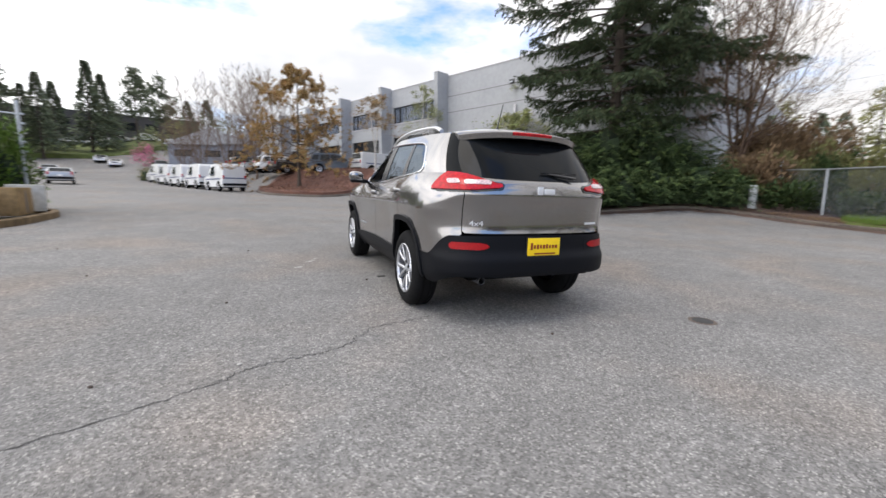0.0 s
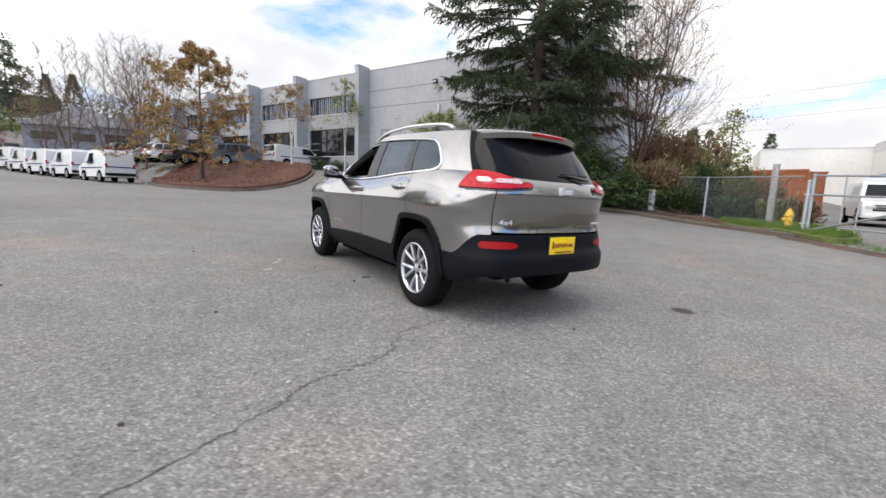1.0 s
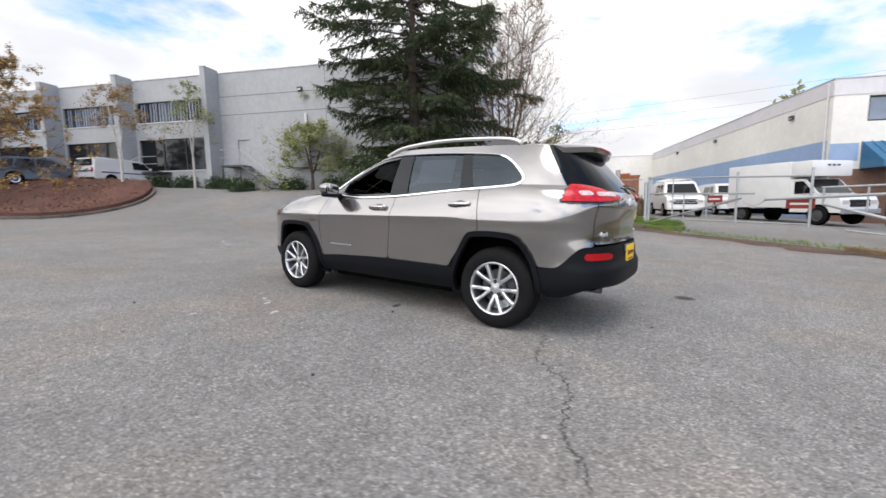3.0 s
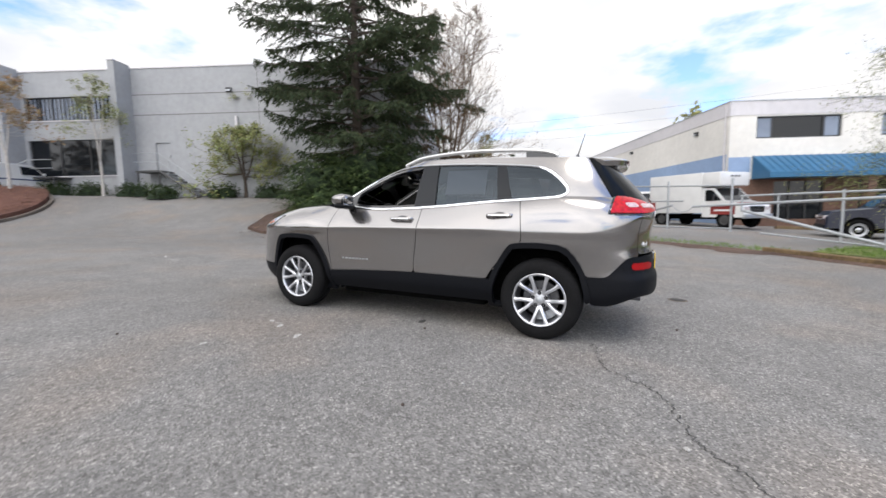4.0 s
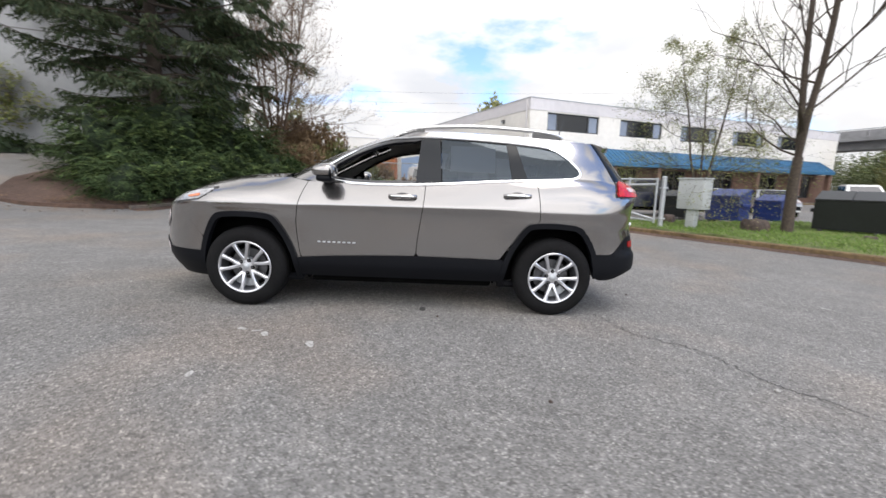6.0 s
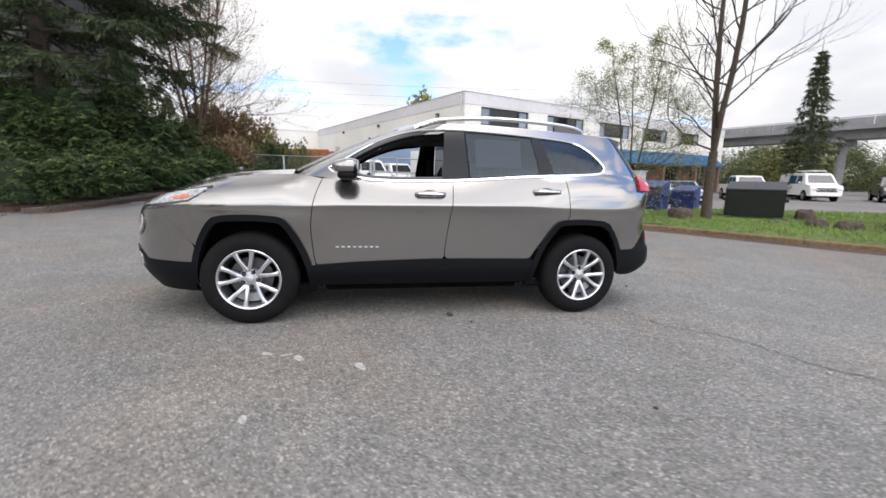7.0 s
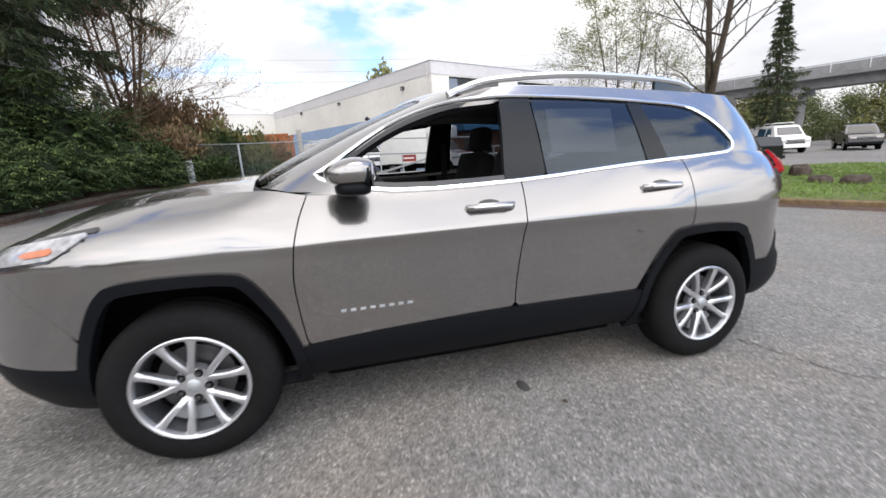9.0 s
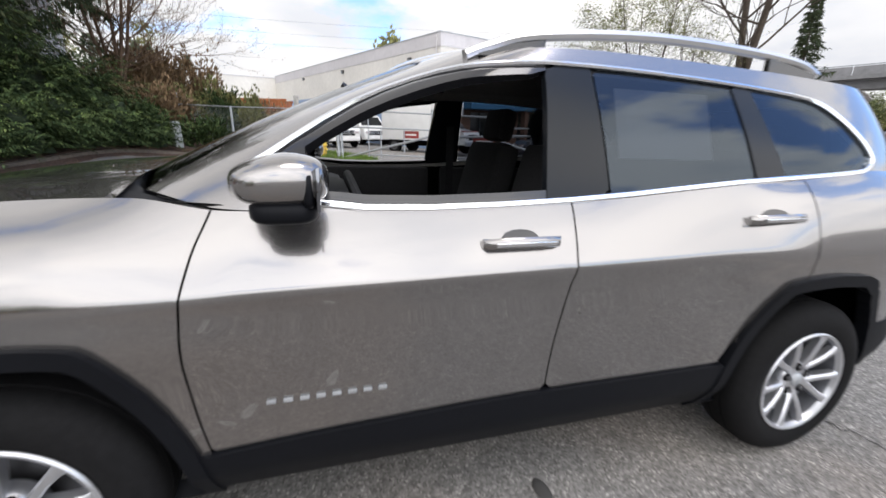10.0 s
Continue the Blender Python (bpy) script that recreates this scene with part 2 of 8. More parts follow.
M_KERB_YELLOW = material("worn_yellow_kerb_paint", (0.22, 0.145, 0.06), 0.85, grain=0.4, size=0.1, stain=0.4, stain_size=1.8, second=(0.085, 0.06, 0.042), bump=0.4, bump_size=0.03)
M_ROCK = material("brown_landscape_rock", (0.075, 0.055, 0.045), 0.9, grain=0.3, size=0.15, bump=0.7, bump_size=0.1)


# ---- geometry helpers ----
class Geo:
    """A growing list of vertices and faces."""

    def __init__(self):
        self.v, self.f = [], []

    def add(self, verts, faces):
        k = len(self.v)
        self.v.extend(tuple(p) for p in verts)
        self.f.extend(tuple(i + k for i in q) for q in faces)
        return self

    def join(self, other, m=None):
        return self.add([m @ Vector(p) for p in other.v] if m else other.v, other.f)

    def moved(self, m):
        g = Geo()
        g.v = [tuple(m @ Vector(p)) for p in self.v]
        flip = m.to_3x3().determinant() < 0
        g.f = [q[::-1] for q in self.f] if flip else list(self.f)
        return g


MIRROR_X = Matrix.Diagonal((-1, 1, 1, 1))


def mesh_of(name, geo, mat, smooth=True, angle=40):
    me = bpy.data.meshes.new(name)
    me.from_pydata(geo.v, [], geo.f)
    me.validate(verbose=False)
    if smooth:
        me.shade_smooth()
        me.set_sharp_from_angle(angle=radians(angle))
    if mat:
        me.materials.append(mat)
    return me


def part(name, geo, mat, parent=None, label="", m=None, smooth=True, angle=40):
    """Links a Geo as ONE mesh object under a thing or a part."""
    ob = new(name, mesh_of(name, geo, mat, smooth, angle))
    ob.parent = parent
    if m is not None:
        ob.matrix_basis = m
    return tagged(ob, label)


def thing(name, label, category, m=None, group="", kind=""):
    ob = new(name)
    ob.empty_display_size = 0.1
    if m is not None:
        ob.matrix_basis = m
    return tagged(ob, label, category, group, kind)


def structure(name, geo, mat, label, category, m=None, smooth=False):
    ob = part(name, geo, mat, None, "", m, smooth)
    return tagged(ob, label, category, kind="structure")


def box(cx, cy, cz, sx, sy, sz, bevel=0.0):
    """A block about a centre; with chamfered edges where bevel is given."""
    g = Geo()
    hx, hy, hz = sx / 2, sy / 2, sz / 2
    if not bevel:
        g.add([(cx + a * hx, cy + b * hy, cz + c * hz) for a in (-1, 1) for b in (-1, 1) for c in (-1, 1)],
              [(0, 1, 3, 2), (4, 6, 7, 5), (0, 4, 5, 1), (2, 3, 7, 6), (0, 2, 6, 4), (1, 5, 7, 3)])
        return g
    b = bmesh.new()
    bmesh.ops.create_cube(b, size=1, matrix=Matrix.LocRotScale((cx, cy, cz), None, (sx, sy, sz)))
    bmesh.ops.bevel(b, geom=b.edges[:], offset=min(bevel, 0.49 * min(sx, sy, sz)), segments=2, profile=0.6, affect="EDGES")
    return from_bm(b)


def from_bm(b):
    g = Geo()
    b.verts.index_update()
    g.v = [tuple(v.co) for v in b.verts]
    g.f = [tuple(v.index for v in f.verts) for f in b.faces]
    b.free()
    return g


def slab(p, q, z0, z1, thick, ahead=0.0):
    """An upright wall block from plan point p to q, grown by thick to the right of the way from p to q."""
    p, q = Vector(p[:2]), Vector(q[:2])
    d = (q - p).normalized()
    n = Vector((d.y, -d.x))
    a, b = p + n * ahead, q + n * ahead
    c, e = q + n * (ahead + thick), p + n * (ahead + thick)
    g = Geo()
    v = [(*k, z0) for k in (a, b, c, e)] + [(*k, z1) for k in (a, b, c, e)]
    g.add(v, [(3, 2, 1, 0), (4, 5, 6, 7), (0, 1, 5, 4), (1, 2, 6, 5), (2, 3, 7, 6), (3, 0, 4, 7)])
    return g


def tube(points, radius, sides=8, caps=True):
    """A round bar along points; radius is a number or one for each point."""
    pts = [Vector(p) for p in points]
    rad = [radius] * len(pts) if isinstance(radius, (int, float)) else radius
    g = Geo()
    up = None
    for i, p in enumerate(pts):
        d = (pts[min(i + 1, len(pts) - 1)] - pts[max(i - 1, 0)]).normalized()
        if up is None:
            up = d.orthogonal().normalized()
        up = (up - d * up.dot(d)).normalized()
        side = d.cross(up)
        g.v.extend(tuple(p + (up * math.cos(a) + side * math.sin(a)) * rad[i]) for a in (math.tau * k / sides for k in range(sides)))
    for i in range(len(pts) - 1):
        for k in range(sides):
            a, b = i * sides + k, i * sides + (k + 1) % sides
            g.f.append((a, b, b + sides, a + sides))
    if caps:
        g.f.append(tuple(range(sides))[::-1])
        g.f.append(tuple(range((len(pts) - 1) * sides, len(pts) * sides)))
    return g


def lathe(profile, steps=32, closed=False):
    """Turns (radius, height) pairs about the z axis."""
    g = Geo()
    n = len(profile)
    for k in range(steps):
        a = math.tau * k / steps
        g.v.extend((r * math.cos(a), r * math.sin(a), h) for r, h in profile)
    for k in range(steps):
        j = (k + 1) % steps
        for i in range(n if closed else n - 1):
            i2 = (i + 1) % n
            g.f.append((k * n + i, j * n + i, j * n + i2, k * n + i2))
    return g


def prism(outline, lo, hi, axis="z"):
    """A flat outline (a, b) grown from lo to hi along an axis."""
    g = Geo()
    n = len(outline)
    put = {"z": lambda a, b, h: (a, b, h), "x": lambda a, b, h: (h, a, b), "y": lambda a, b, h: (a, h, b)}[axis]
    g.v = [put(a, b, lo) for a, b in outline] + [put(a, b, hi) for a, b in outline]
    g.f = [tuple(range(n))[::-1], tuple(range(n, 2 * n))] + [(i, (i + 1) % n, n + (i + 1) % n, n + i) for i in range(n)]
    return g


def merge(*geos):
    g = Geo()
    for o in geos:
        g.join(o)
    return g


def smoothstep(a, b, x):
    t = min(max((x - a) / (b - a), 0.0), 1.0)
    return t * t * (3 - 2 * t)


def spline(keys, x):
    """A smooth curve through (x, value) pairs."""
    n = len(keys)
    if x <= keys[0][0]:
        return keys[0][1]
    if x >= keys[-1][0]:
        return keys[-1][1]
    i = max(k for k in range(n - 1) if keys[k][0] <= x)
    (x0, y0), (x1, y1) = keys[i], keys[i + 1]

    def slope(k):
        if k == 0 or k == n - 1:
            j = min(k, n - 2)
            return (keys[j + 1][1] - keys[j][1]) / (keys[j + 1][0] - keys[j][0])
        a = (keys[k][1] - keys[k - 1][1]) / (keys[k][0] - keys[k - 1][0])
        b = (keys[k + 1][1] - keys[k][1]) / (keys[k + 1][0] - keys[k][0])
        return 0.0 if a * b <= 0 else 2 * a * b / (a + b)

    h = x1 - x0
    t = (x - x0) / h
    return ((2 * t ** 3 - 3 * t ** 2 + 1) * y0 + (t ** 3 - 2 * t ** 2 + t) * h * slope(i)
            + (3 * t ** 2 - 2 * t ** 3) * y1 + (t ** 3 - t ** 2) * h * slope(i + 1))

M_BRICK = material("brown_brick_front", (0.15, 0.085, 0.06), 0.85, grain=0.2, size=0.1, stain=0.15, stain_size=0.8)


# ---- the lie of the land ----
def ground(x, y):
    """Height of the paved ground."""
    z = -0.015 * min(x, 8.0) + 0.025 * max(y, -12.0)
    if x < -30:
        z += 0.015 * (x + 30)
    s = 0.9205 * x + 0.3907 * y
    k = smoothstep(22, 28, y)
    lo, hi = 9.5 + 1.5 * k, 20.2 - 5.4 * k
    if y > 0:
        z += 1.72 * smoothstep(lo, hi, s) * smoothstep(2, 12, y)
    if y > 40:
        w = min(y, 125) - 40
        z += 0.0011 * w * w * smoothstep(25, 5, x) if x < 25 else 0
        z -= 0.025 * max(0, y - 140)
    if x > 12:
        z += 0.2 * smoothstep(12, 20, x) * smoothstep(6, 0, y) * smoothstep(-12, -4, y)
    return z


def axis_steps(near, far, step, grow):
    out, x, d = [], 0.0, step
    while x < far:
        out.append(x)
        x += d
        if x > near:
            d *= grow
    out.append(far)
    return [-k for k in out[:0:-1]] + out


def draped(outline, lift, step=0.5, edge=0.0, bump=0.0):
    """A sheet over a plan outline, lifted above the ground, with sides down to it."""
    b = bmesh.new()
    vs = [b.verts.new((x, y, 0)) for x, y in outline]
    b.faces.new(vs)
    xs, ys = [p[0] for p in outline], [p[1] for p in outline]
    for axis, lo, hi in ((0, min(xs), max(xs)), (1, min(ys), max(ys))):
        k = lo + step
        while k < hi:
            n = Vector((1, 0, 0)) if axis == 0 else Vector((0, 1, 0))
            bmesh.ops.bisect_plane(b, geom=b.verts[:] + b.edges[:] + b.faces[:], plane_co=n * k, plane_no=n)
            k += step
    bmesh.ops.recalc_face_normals(b, faces=b.faces[:])
    rim = [e for e in b.edges if e.is_boundary]
    rimv = {v for e in rim for v in e.verts}
    ext = bmesh.ops.extrude_edge_only(b, edges=rim)
    low = [v for v in ext["geom"] if isinstance(v, bmesh.types.BMVert)]
    for v in b.verts:
        v.co.z = ground(v.co.x, v.co.y) + lift
        if v not in rimv and bump:
            v.co.z += bump * (0.5 + noise.noise(v.co * 0.9) + 0.5 * noise.noise(v.co * 2.7))
    for v in low:
        v.co.z = ground(v.co.x, v.co.y) - 0.1
    g = from_bm(b)
    return g


def rounded_path(points, steps=6, closed=False):
    """A smooth plan line through points."""
    out = []
    n = len(points)
    for i in range(n if closed else n - 1):
        p = [points[(i + k) % n] if closed else points[min(max(i + k, 0), n - 1)] for k in (-1, 0, 1, 2)]
        for s in range(steps):
            t = s / steps
            out.append(tuple(0.5 * (2 * p[1][c] + (p[2][c] - p[0][c]) * t + (2 * p[0][c] - 5 * p[1][c] + 4 * p[2][c] - p[3][c]) * t * t
                                    + (3 * p[1][c] - p[0][c] - 3 * p[2][c] + p[3][c]) * t ** 3) for c in (0, 1)))
    if not closed:
        out.append(tuple(points[-1]))
    return out


def kerb_pieces(name, path, mat, label, width=0.16, height=0.15, piece=1.6):
    """A kerb of separate stones along a plan path."""
    root = thing(name, label, "kerb", kind="structure")
    run = 0.0
    chunk = [path[0]]
    for a, b in zip(path, path[1:]):
        chunk.append(b)
        run += math.hypot(b[0] - a[0], b[1] - a[1])
        if run >= piece or b == path[-1]:
            g = Geo()
            m = len(chunk)
            for i, p in enumerate(chunk):
                q0, q1 = chunk[max(i - 1, 0)], chunk[min(i + 1, m - 1)]
                d = Vector((q1[0] - q0[0], q1[1] - q0[1])).normalized()
                n = Vector((d.y, -d.x)) * width / 2
                z = ground(*p)
                k = 0.02
                if i in (0, m - 1):
                    p = (p[0] + d.x * (0.006 if i == 0 else -0.006), p[1] + d.y * (0.006 if i == 0 else -0.006))
                for s, h in ((-1, -0.1), (-1, height - k), (-1 + 2 * k / width, height), (1 - 2 * k / width, height), (1, height - k), (1, -0.1)):
                    g.v.append((p[0] + n.x * s, p[1] + n.y * s, z + h))
            for i in range(m - 1):
                for c in range(5):
                    g.f.append((i * 6 + c, i * 6 + c + 1, i * 6 + c + 7, i * 6 + c + 6))
            g.f.append((0, 5, 4, 3, 2, 1))
            g.f.append(tuple((m - 1) * 6 + c for c in range(6)))
            part("kerb_stone", g, mat, root)
            chunk, run = [b], 0.0
    return root


gx = axis_steps(24, 1500, 1.0, 1.22)
g = Geo()
gy = gx
for y in gy:
    for x in gx:
        g.v.append((x, y, ground(x, y)))
w = len(gx)
for j in range(len(gy) - 1):
    for i in range(w - 1):
        g.f.append((j * w + i, j * w + i + 1, (j + 1) * w + i + 1, (j + 1) * w + i))
structure("ground", g, M_ASPHALT, "worn grey asphalt of a sloping commercial lot with pale aggregate", "asphalt", smooth=True)

# Rounded end of the lot: the kerb that runs past the gate, mailbox and lawn
EDGE = rounded_path([(7.4, 12.6), (7.0, 10.6), (7.9, 8.6), (10.6, 7.6), (13.4, 6.6), (15.0, 4.6), (15.2, 2.4), (14.0, -0.2),
                     (11.9, -2.6), (9.9, -5.0), (7.6, -6.6), (5.5, -7.8), (3.4, -8.9), (1.2, -10.3), (-2.0, -13.5), (-5.0, -19)])


# ---- grey concrete office and warehouse building ----
def along(az, dist, q, out=0.0):
    """Plan point on a facade line: its normal has azimuth az and distance dist; q runs along it, out towards the lot."""
    a = radians(az)
    return ((dist - out) * math.sin(a) - q * math.cos(a), (dist - out) * math.cos(a) + q * math.sin(a))


def wall_with_holes(place, q0, q1, z0, z1, thick, holes):
    """A wall of depth thick behind the facade line, split round its openings (q0, q1, z0, z1)."""
    g = Geo()
    qs = sorted({q0, q1, *[h for o in holes for h in o[:2] if q0 < h < q1]})
    zs = sorted({z0, z1, *[h for o in holes for h in o[2:] if z0 < h < z1]})
    for a, b in zip(qs, qs[1:]):
        run = None
        for c, d in list(zip(zs, zs[1:])) + [(None, None)]:
            solid = c is not None and not any(o[0] < (a + b) / 2 < o[1] and o[2] < (c + d) / 2 < o[3] for o in holes)
            if solid:
                run = (run[0], d) if run else (c, d)
            elif run:
                g.join(slab_q(place, a, b, run[0], run[1], 0.0, -thick))
                run = None
    return g


def slab_q(place, qa, qb, z0, z1, out0, out1):
    p = [place(qa, out0), place(qb, out0), place(qb, out1), place(qa, out1)]
    g = Geo()
    v = [(*k, z0) for k in p] + [(*k, z1) for k in p]
    f = [(3, 2, 1, 0), (4, 5, 6, 7), (0, 1, 5, 4), (1, 2, 6, 5), (2, 3, 7, 6), (3, 0, 4, 7)]
    if (out1 - out0) * (qb - qa) > 0:
        f = [q[::-1] for q in f]
    return g.add(v, f)


def face_a(q, out=0.0):
    return along(67, 20.2, q, out)


office = thing("office_building", "pale grey two-storey concrete warehouse office with dark ribbon windows", "building", kind="structure")
UP, LOW = (7.0, 8.4), (3.62, 5.82)
FINS = (19.4, 26.45, 33.05, 39.95, 46.85)
BAYS = [(a + 1.15, b - 0.2) for a, b in zip(FINS, FINS[1:])]
holes = [(a, b, *z) for a, b in BAYS for z in (UP, LOW)] + [(17.3, 18.2, 3.74, 5.5)]
part("wall", wall_with_holes(face_a, 2.4, 56, 0.6, 9.9, 0.25, holes), M_CONCRETE, office, smooth=False)
part("roof", slab_q(face_a, 2.6, 55.8, 9.3, 9.4, -0.2, -39.8), M_PALE, office, smooth=False)
for nm, gg in (("wall", slab_q(face_a, 2.4, 2.65, 0.6, 9.9, -0.26, -40)), ("wall", slab_q(face_a, 55.75, 56, 0.6, 9.9, -0.26, -40)),
               ("wall", slab_q(face_a, 2.4, 56, 0.6, 9.9, -40, -40.25))):
    part(nm, gg, M_CONCRETE, office, smooth=False)
for qa in FINS:
    part("pilaster", slab_q(face_a, qa, qa + 0.38, 1.0, 10.03, 1.2, 0.003), M_CONCRETE, office, "deep concrete fin between the bays", smooth=False)
    part("pilaster_cap", slab_q(face_a, qa - 0.02, qa + 0.40, 10.03, 10.08, 1.23, 0.05), M_PALE, office, smooth=False)
part("parapet_cap", slab_q(face_a, 2.38, 56.02, 9.9, 9.96, 0.04, -0.29), M_PALE, office, smooth=False)
for z in (8.35, 7.15):
    part("panel_joint", slab_q(face_a, 2.4, 19.5, z, z + 0.045, 0.006, -0.01), M_JOINT, office, smooth=False)
for q in (4.6, 11.6):
    part("panel_joint", slab_q(face_a, q, q + 0.03, 1.5, 9.9, 0.006, -0.01), M_JOINT, office, smooth=False)
for a, b in BAYS:
    for z0, z1 in (UP, LOW):
        win = part("window", slab_q(face_a, a, b, z0, z1, -0.16, -0.17), M_DARK_GLASS, office, smooth=False)
        n = 7 if z0 == UP[0] else 3
        for k in range(n + 1):
            q = a + (b - a - 0.05) * k / n
            part("mullion", slab_q(face_a, q, q + 0.05, z0, z1, -0.10, -0.155), M_FRAME, win, smooth=False)
        if z0 == UP[0]:
            for k in range(22):
                q = a + 0.1 + (b - a - 0.2) * k / 22
                part("blind_slat", slab_q(face_a, q, q + 0.11, z0 + 0.06, z1 - 0.06, -0.148, -0.156), M_SLAT, win, smooth=False)
        part("sill", slab_q(face_a, a - 0.03, b + 0.03, z0 - 0.06, z0, 0.05, -0.16), M_PALE, win, smooth=False)
dr = part("door", slab_q(face_a, 17.3, 18.2, 3.74, 5.5, -0.08, -0.13), M_CONCRETE, office, "steel door painted to match the wall", smooth=False)
part("door_handle", slab_q(face_a, 17.36, 17.42, 4.6, 4.72, -0.02, -0.08), M_STEEL, dr, smooth=False)
part("wall_pipe", tube([(*face_a(13.0, 0.09), 4.9), (*face_a(13.0, 0.09), 6.95)], 0.09, 10), M_PALE, office, "pale metal vent pipe")


def wall_light(q, z, place, owner):
    lamp = part("wall_lamp", slab_q(place, q - 0.16, q + 0.16, z - 0.12, z + 0.12, 0.0, 0.16), M_FRAME, owner, "dark bronze wall pack lamp", smooth=False)
    part("lamp_lens", slab_q(place, q - 0.12, q + 0.12, z - 0.09, z - 0.01, 0.161, 0.2), M_STEEL, lamp, smooth=False)


wall_light(13.35, 8.5, face_a, office)


def outside_stair(q_top, q_bottom, z_land, width, name, label):
    """Steel landing with an open flight of steps and rails against the wall."""
    zb = ground(*face_a(q_bottom, 0.8))
    st = thing(name, label, "stairs")
    s = 1 if q_bottom > q_top else -1
    part("landing", slab_q(face_a, q_top - s * 1.5, q_top, z_land - 0.1, z_land, 0.02, width), M_FRAME, st, smooth=False)
    n = max(3, int((z_land - zb) / 0.19))
    for k in range(n):
        q = q_top + (q_bottom - q_top) * (k + 0.1) / n
        z = z_land - (z_land - zb) * (k + 1) / n
        part("tread", slab_q(face_a, q, q + s * 0.26, z, z + 0.04, 0.06, width - 0.04), M_STEEL, st, smooth=False)
    for o in (0.05, width):
        part("stringer", tube([(*face_a(q_top, o), z_land - 0.05), (*face_a(q_bottom, o), zb + 0.05)], 0.07, 6), M_FRAME, st)
    for h in (0.5, 1.0):
        part("handrail", tube([(*face_a(q_top - s * 1.5, width), z_land + h), (*face_a(q_top, width), z_land + h), (*face_a(q_bottom, width), zb + h)], 0.022, 6), M_STEEL, st)
    for k in range(5):
        f = k / 4
        q, z = q_top + (q_bottom - q_top) * f, z_land + (zb - z_land) * f
        part("rail_post", tube([(*face_a(q, width), z), (*face_a(q, width), z + 1.0)], 0.02, 6), M_STEEL, st)
    for q in (q_top - s * 1.4, q_top - s * 0.1):
        part("post", tube([(*face_a(q, width - 0.1), zb - 0.3), (*face_a(q, width - 0.1), z_land - 0.1)], 0.05, 6), M_FRAME, st)


outside_stair(17.2, 15.0, 3.72, 1.2, "steel_stair", "dark steel outside stair with landing at a wall door")
outside_stair(25.2, 28.0, 3.5, 1.2, "steel_stair", "pale steel outside stair rising to the office windows")

# ---- cream and blue building behind the gate ----
CORNER = along(68, 20.7, -15.95)


def face_b(q, out=0.0):
    return along(68, 20.7, q, out)


def side_b(q, out=0.0):
    """Along the gable side: q runs away from the corner, out towards the lot's north."""
    a = radians(67.8)
    return (CORNER[0] + q * math.sin(a) - out * math.cos(a), CORNER[1] + q * math.cos(a) + out * math.sin(a))


shop = thing("shop_building", "cream two-storey commercial building with grey fascia and blue lower band", "building", kind="structure")
FRONT_WINDOWS = [(-22.24, -17.45), (-29.04, -24.4), (-36.0, -31.3), (-42.9, -38.2), (-49.8, -45.1)]
DOORS = [(-21.5, -18.6), (-26.6, -23.4), (-32.5, -28.5), (-39.0, -35.0), (-46.0, -42.0), (-52, -48.5)]
fh = [(a, b, 4.86, 6.12) for a, b in FRONT_WINDOWS] + [(a, b, 0.1, 2.35) for a, b in DOORS]
part("front_wall", wall_with_holes(face_b, -56, -15.95, 2.5, 6.2, 0.25, fh), M_CREAM, shop, smooth=False)
part("shop_front", wall_with_holes(face_b, -56, -15.95, -0.6, 2.5, 0.25, fh), M_BRICK, shop, "brown brick ground floor", smooth=False)
part("fascia", slab_q(face_b, -56.03, -15.92, 6.2, 7.0, 0.03, -0.25), M_PALE, shop, smooth=False)
part("side_wall", slab_q(side_b, 0.25, 33, 4.0, 6.2, 0, -0.25), M_CREAM, shop, smooth=False)
part("side_wall", slab_q(side_b, 0.25, 33, -0.6, 4.0, 0.004, -0.25), M_BLUE_WALL, shop, smooth=False)
part("blue_band", slab_q(face_b, -17.2, -15.94, 2.9, 3.8, 0.005, -0.002), M_BLUE_WALL, shop, smooth=False)
part("fascia", slab_q(side_b, -0.03, 33, 6.2, 7.0, 0.03, -0.25), M_PALE, shop, smooth=False)
part("roof", slab_q(face_b, -55.8, -16.2, 6.6, 6.7, -0.2, -32.5), M_PALE, shop, smooth=False)
part("back_wall", slab_q(face_b, -56, -15.95, -0.6, 6.9, -32.8, -33), M_CREAM, shop, smooth=False)
part("end_wall", slab_q(face_b, -56, -55.75, -0.6, 6.2, -0.25, -32.8), M_CREAM, shop, smooth=False)
part("parapet_cap", slab_q(side_b, -0.05, 33, 7.0, 7.05, 0.06, -0.3), M_STEEL, shop, smooth=False)
part("parapet_cap", slab_q(face_b, -56.05, -15.9, 7.0, 7.05, 0.06, -0.3), M_STEEL, shop, smooth=False)
part("downpipe", tube([(*side_b(0.35, 0.06), 0.2), (*side_b(0.35, 0.06), 6.9)], 0.05, 8), M_PALE, shop)
for a, b in FRONT_WINDOWS:
    win = part("window", slab_q(face_b, a, b, 4.86, 6.12, -0.15, -0.16), M_DARK_GLASS, shop, smooth=False)
    for q in (a, a + (b - a) * 0.2, a + (b - a) * 0.8, b - 0.06):
        part("mullion", slab_q(face_b, q, q + 0.06, 4.86, 6.12, -0.09, -0.145), M_FRAME, win, smooth=False)
    for z in (4.86, 6.06):
        part("window_frame", slab_q(face_b, a, b, z, z + 0.06, -0.088, -0.146), M_FRAME, win, smooth=False)
    for q in (a + 0.1, b - (b - a) * 0.19):
        part("curtain", slab_q(face_b, q, q + (b - a) * 0.16, 4.95, 6.03, -0.147, -0.149), M_SLAT, win, smooth=False)
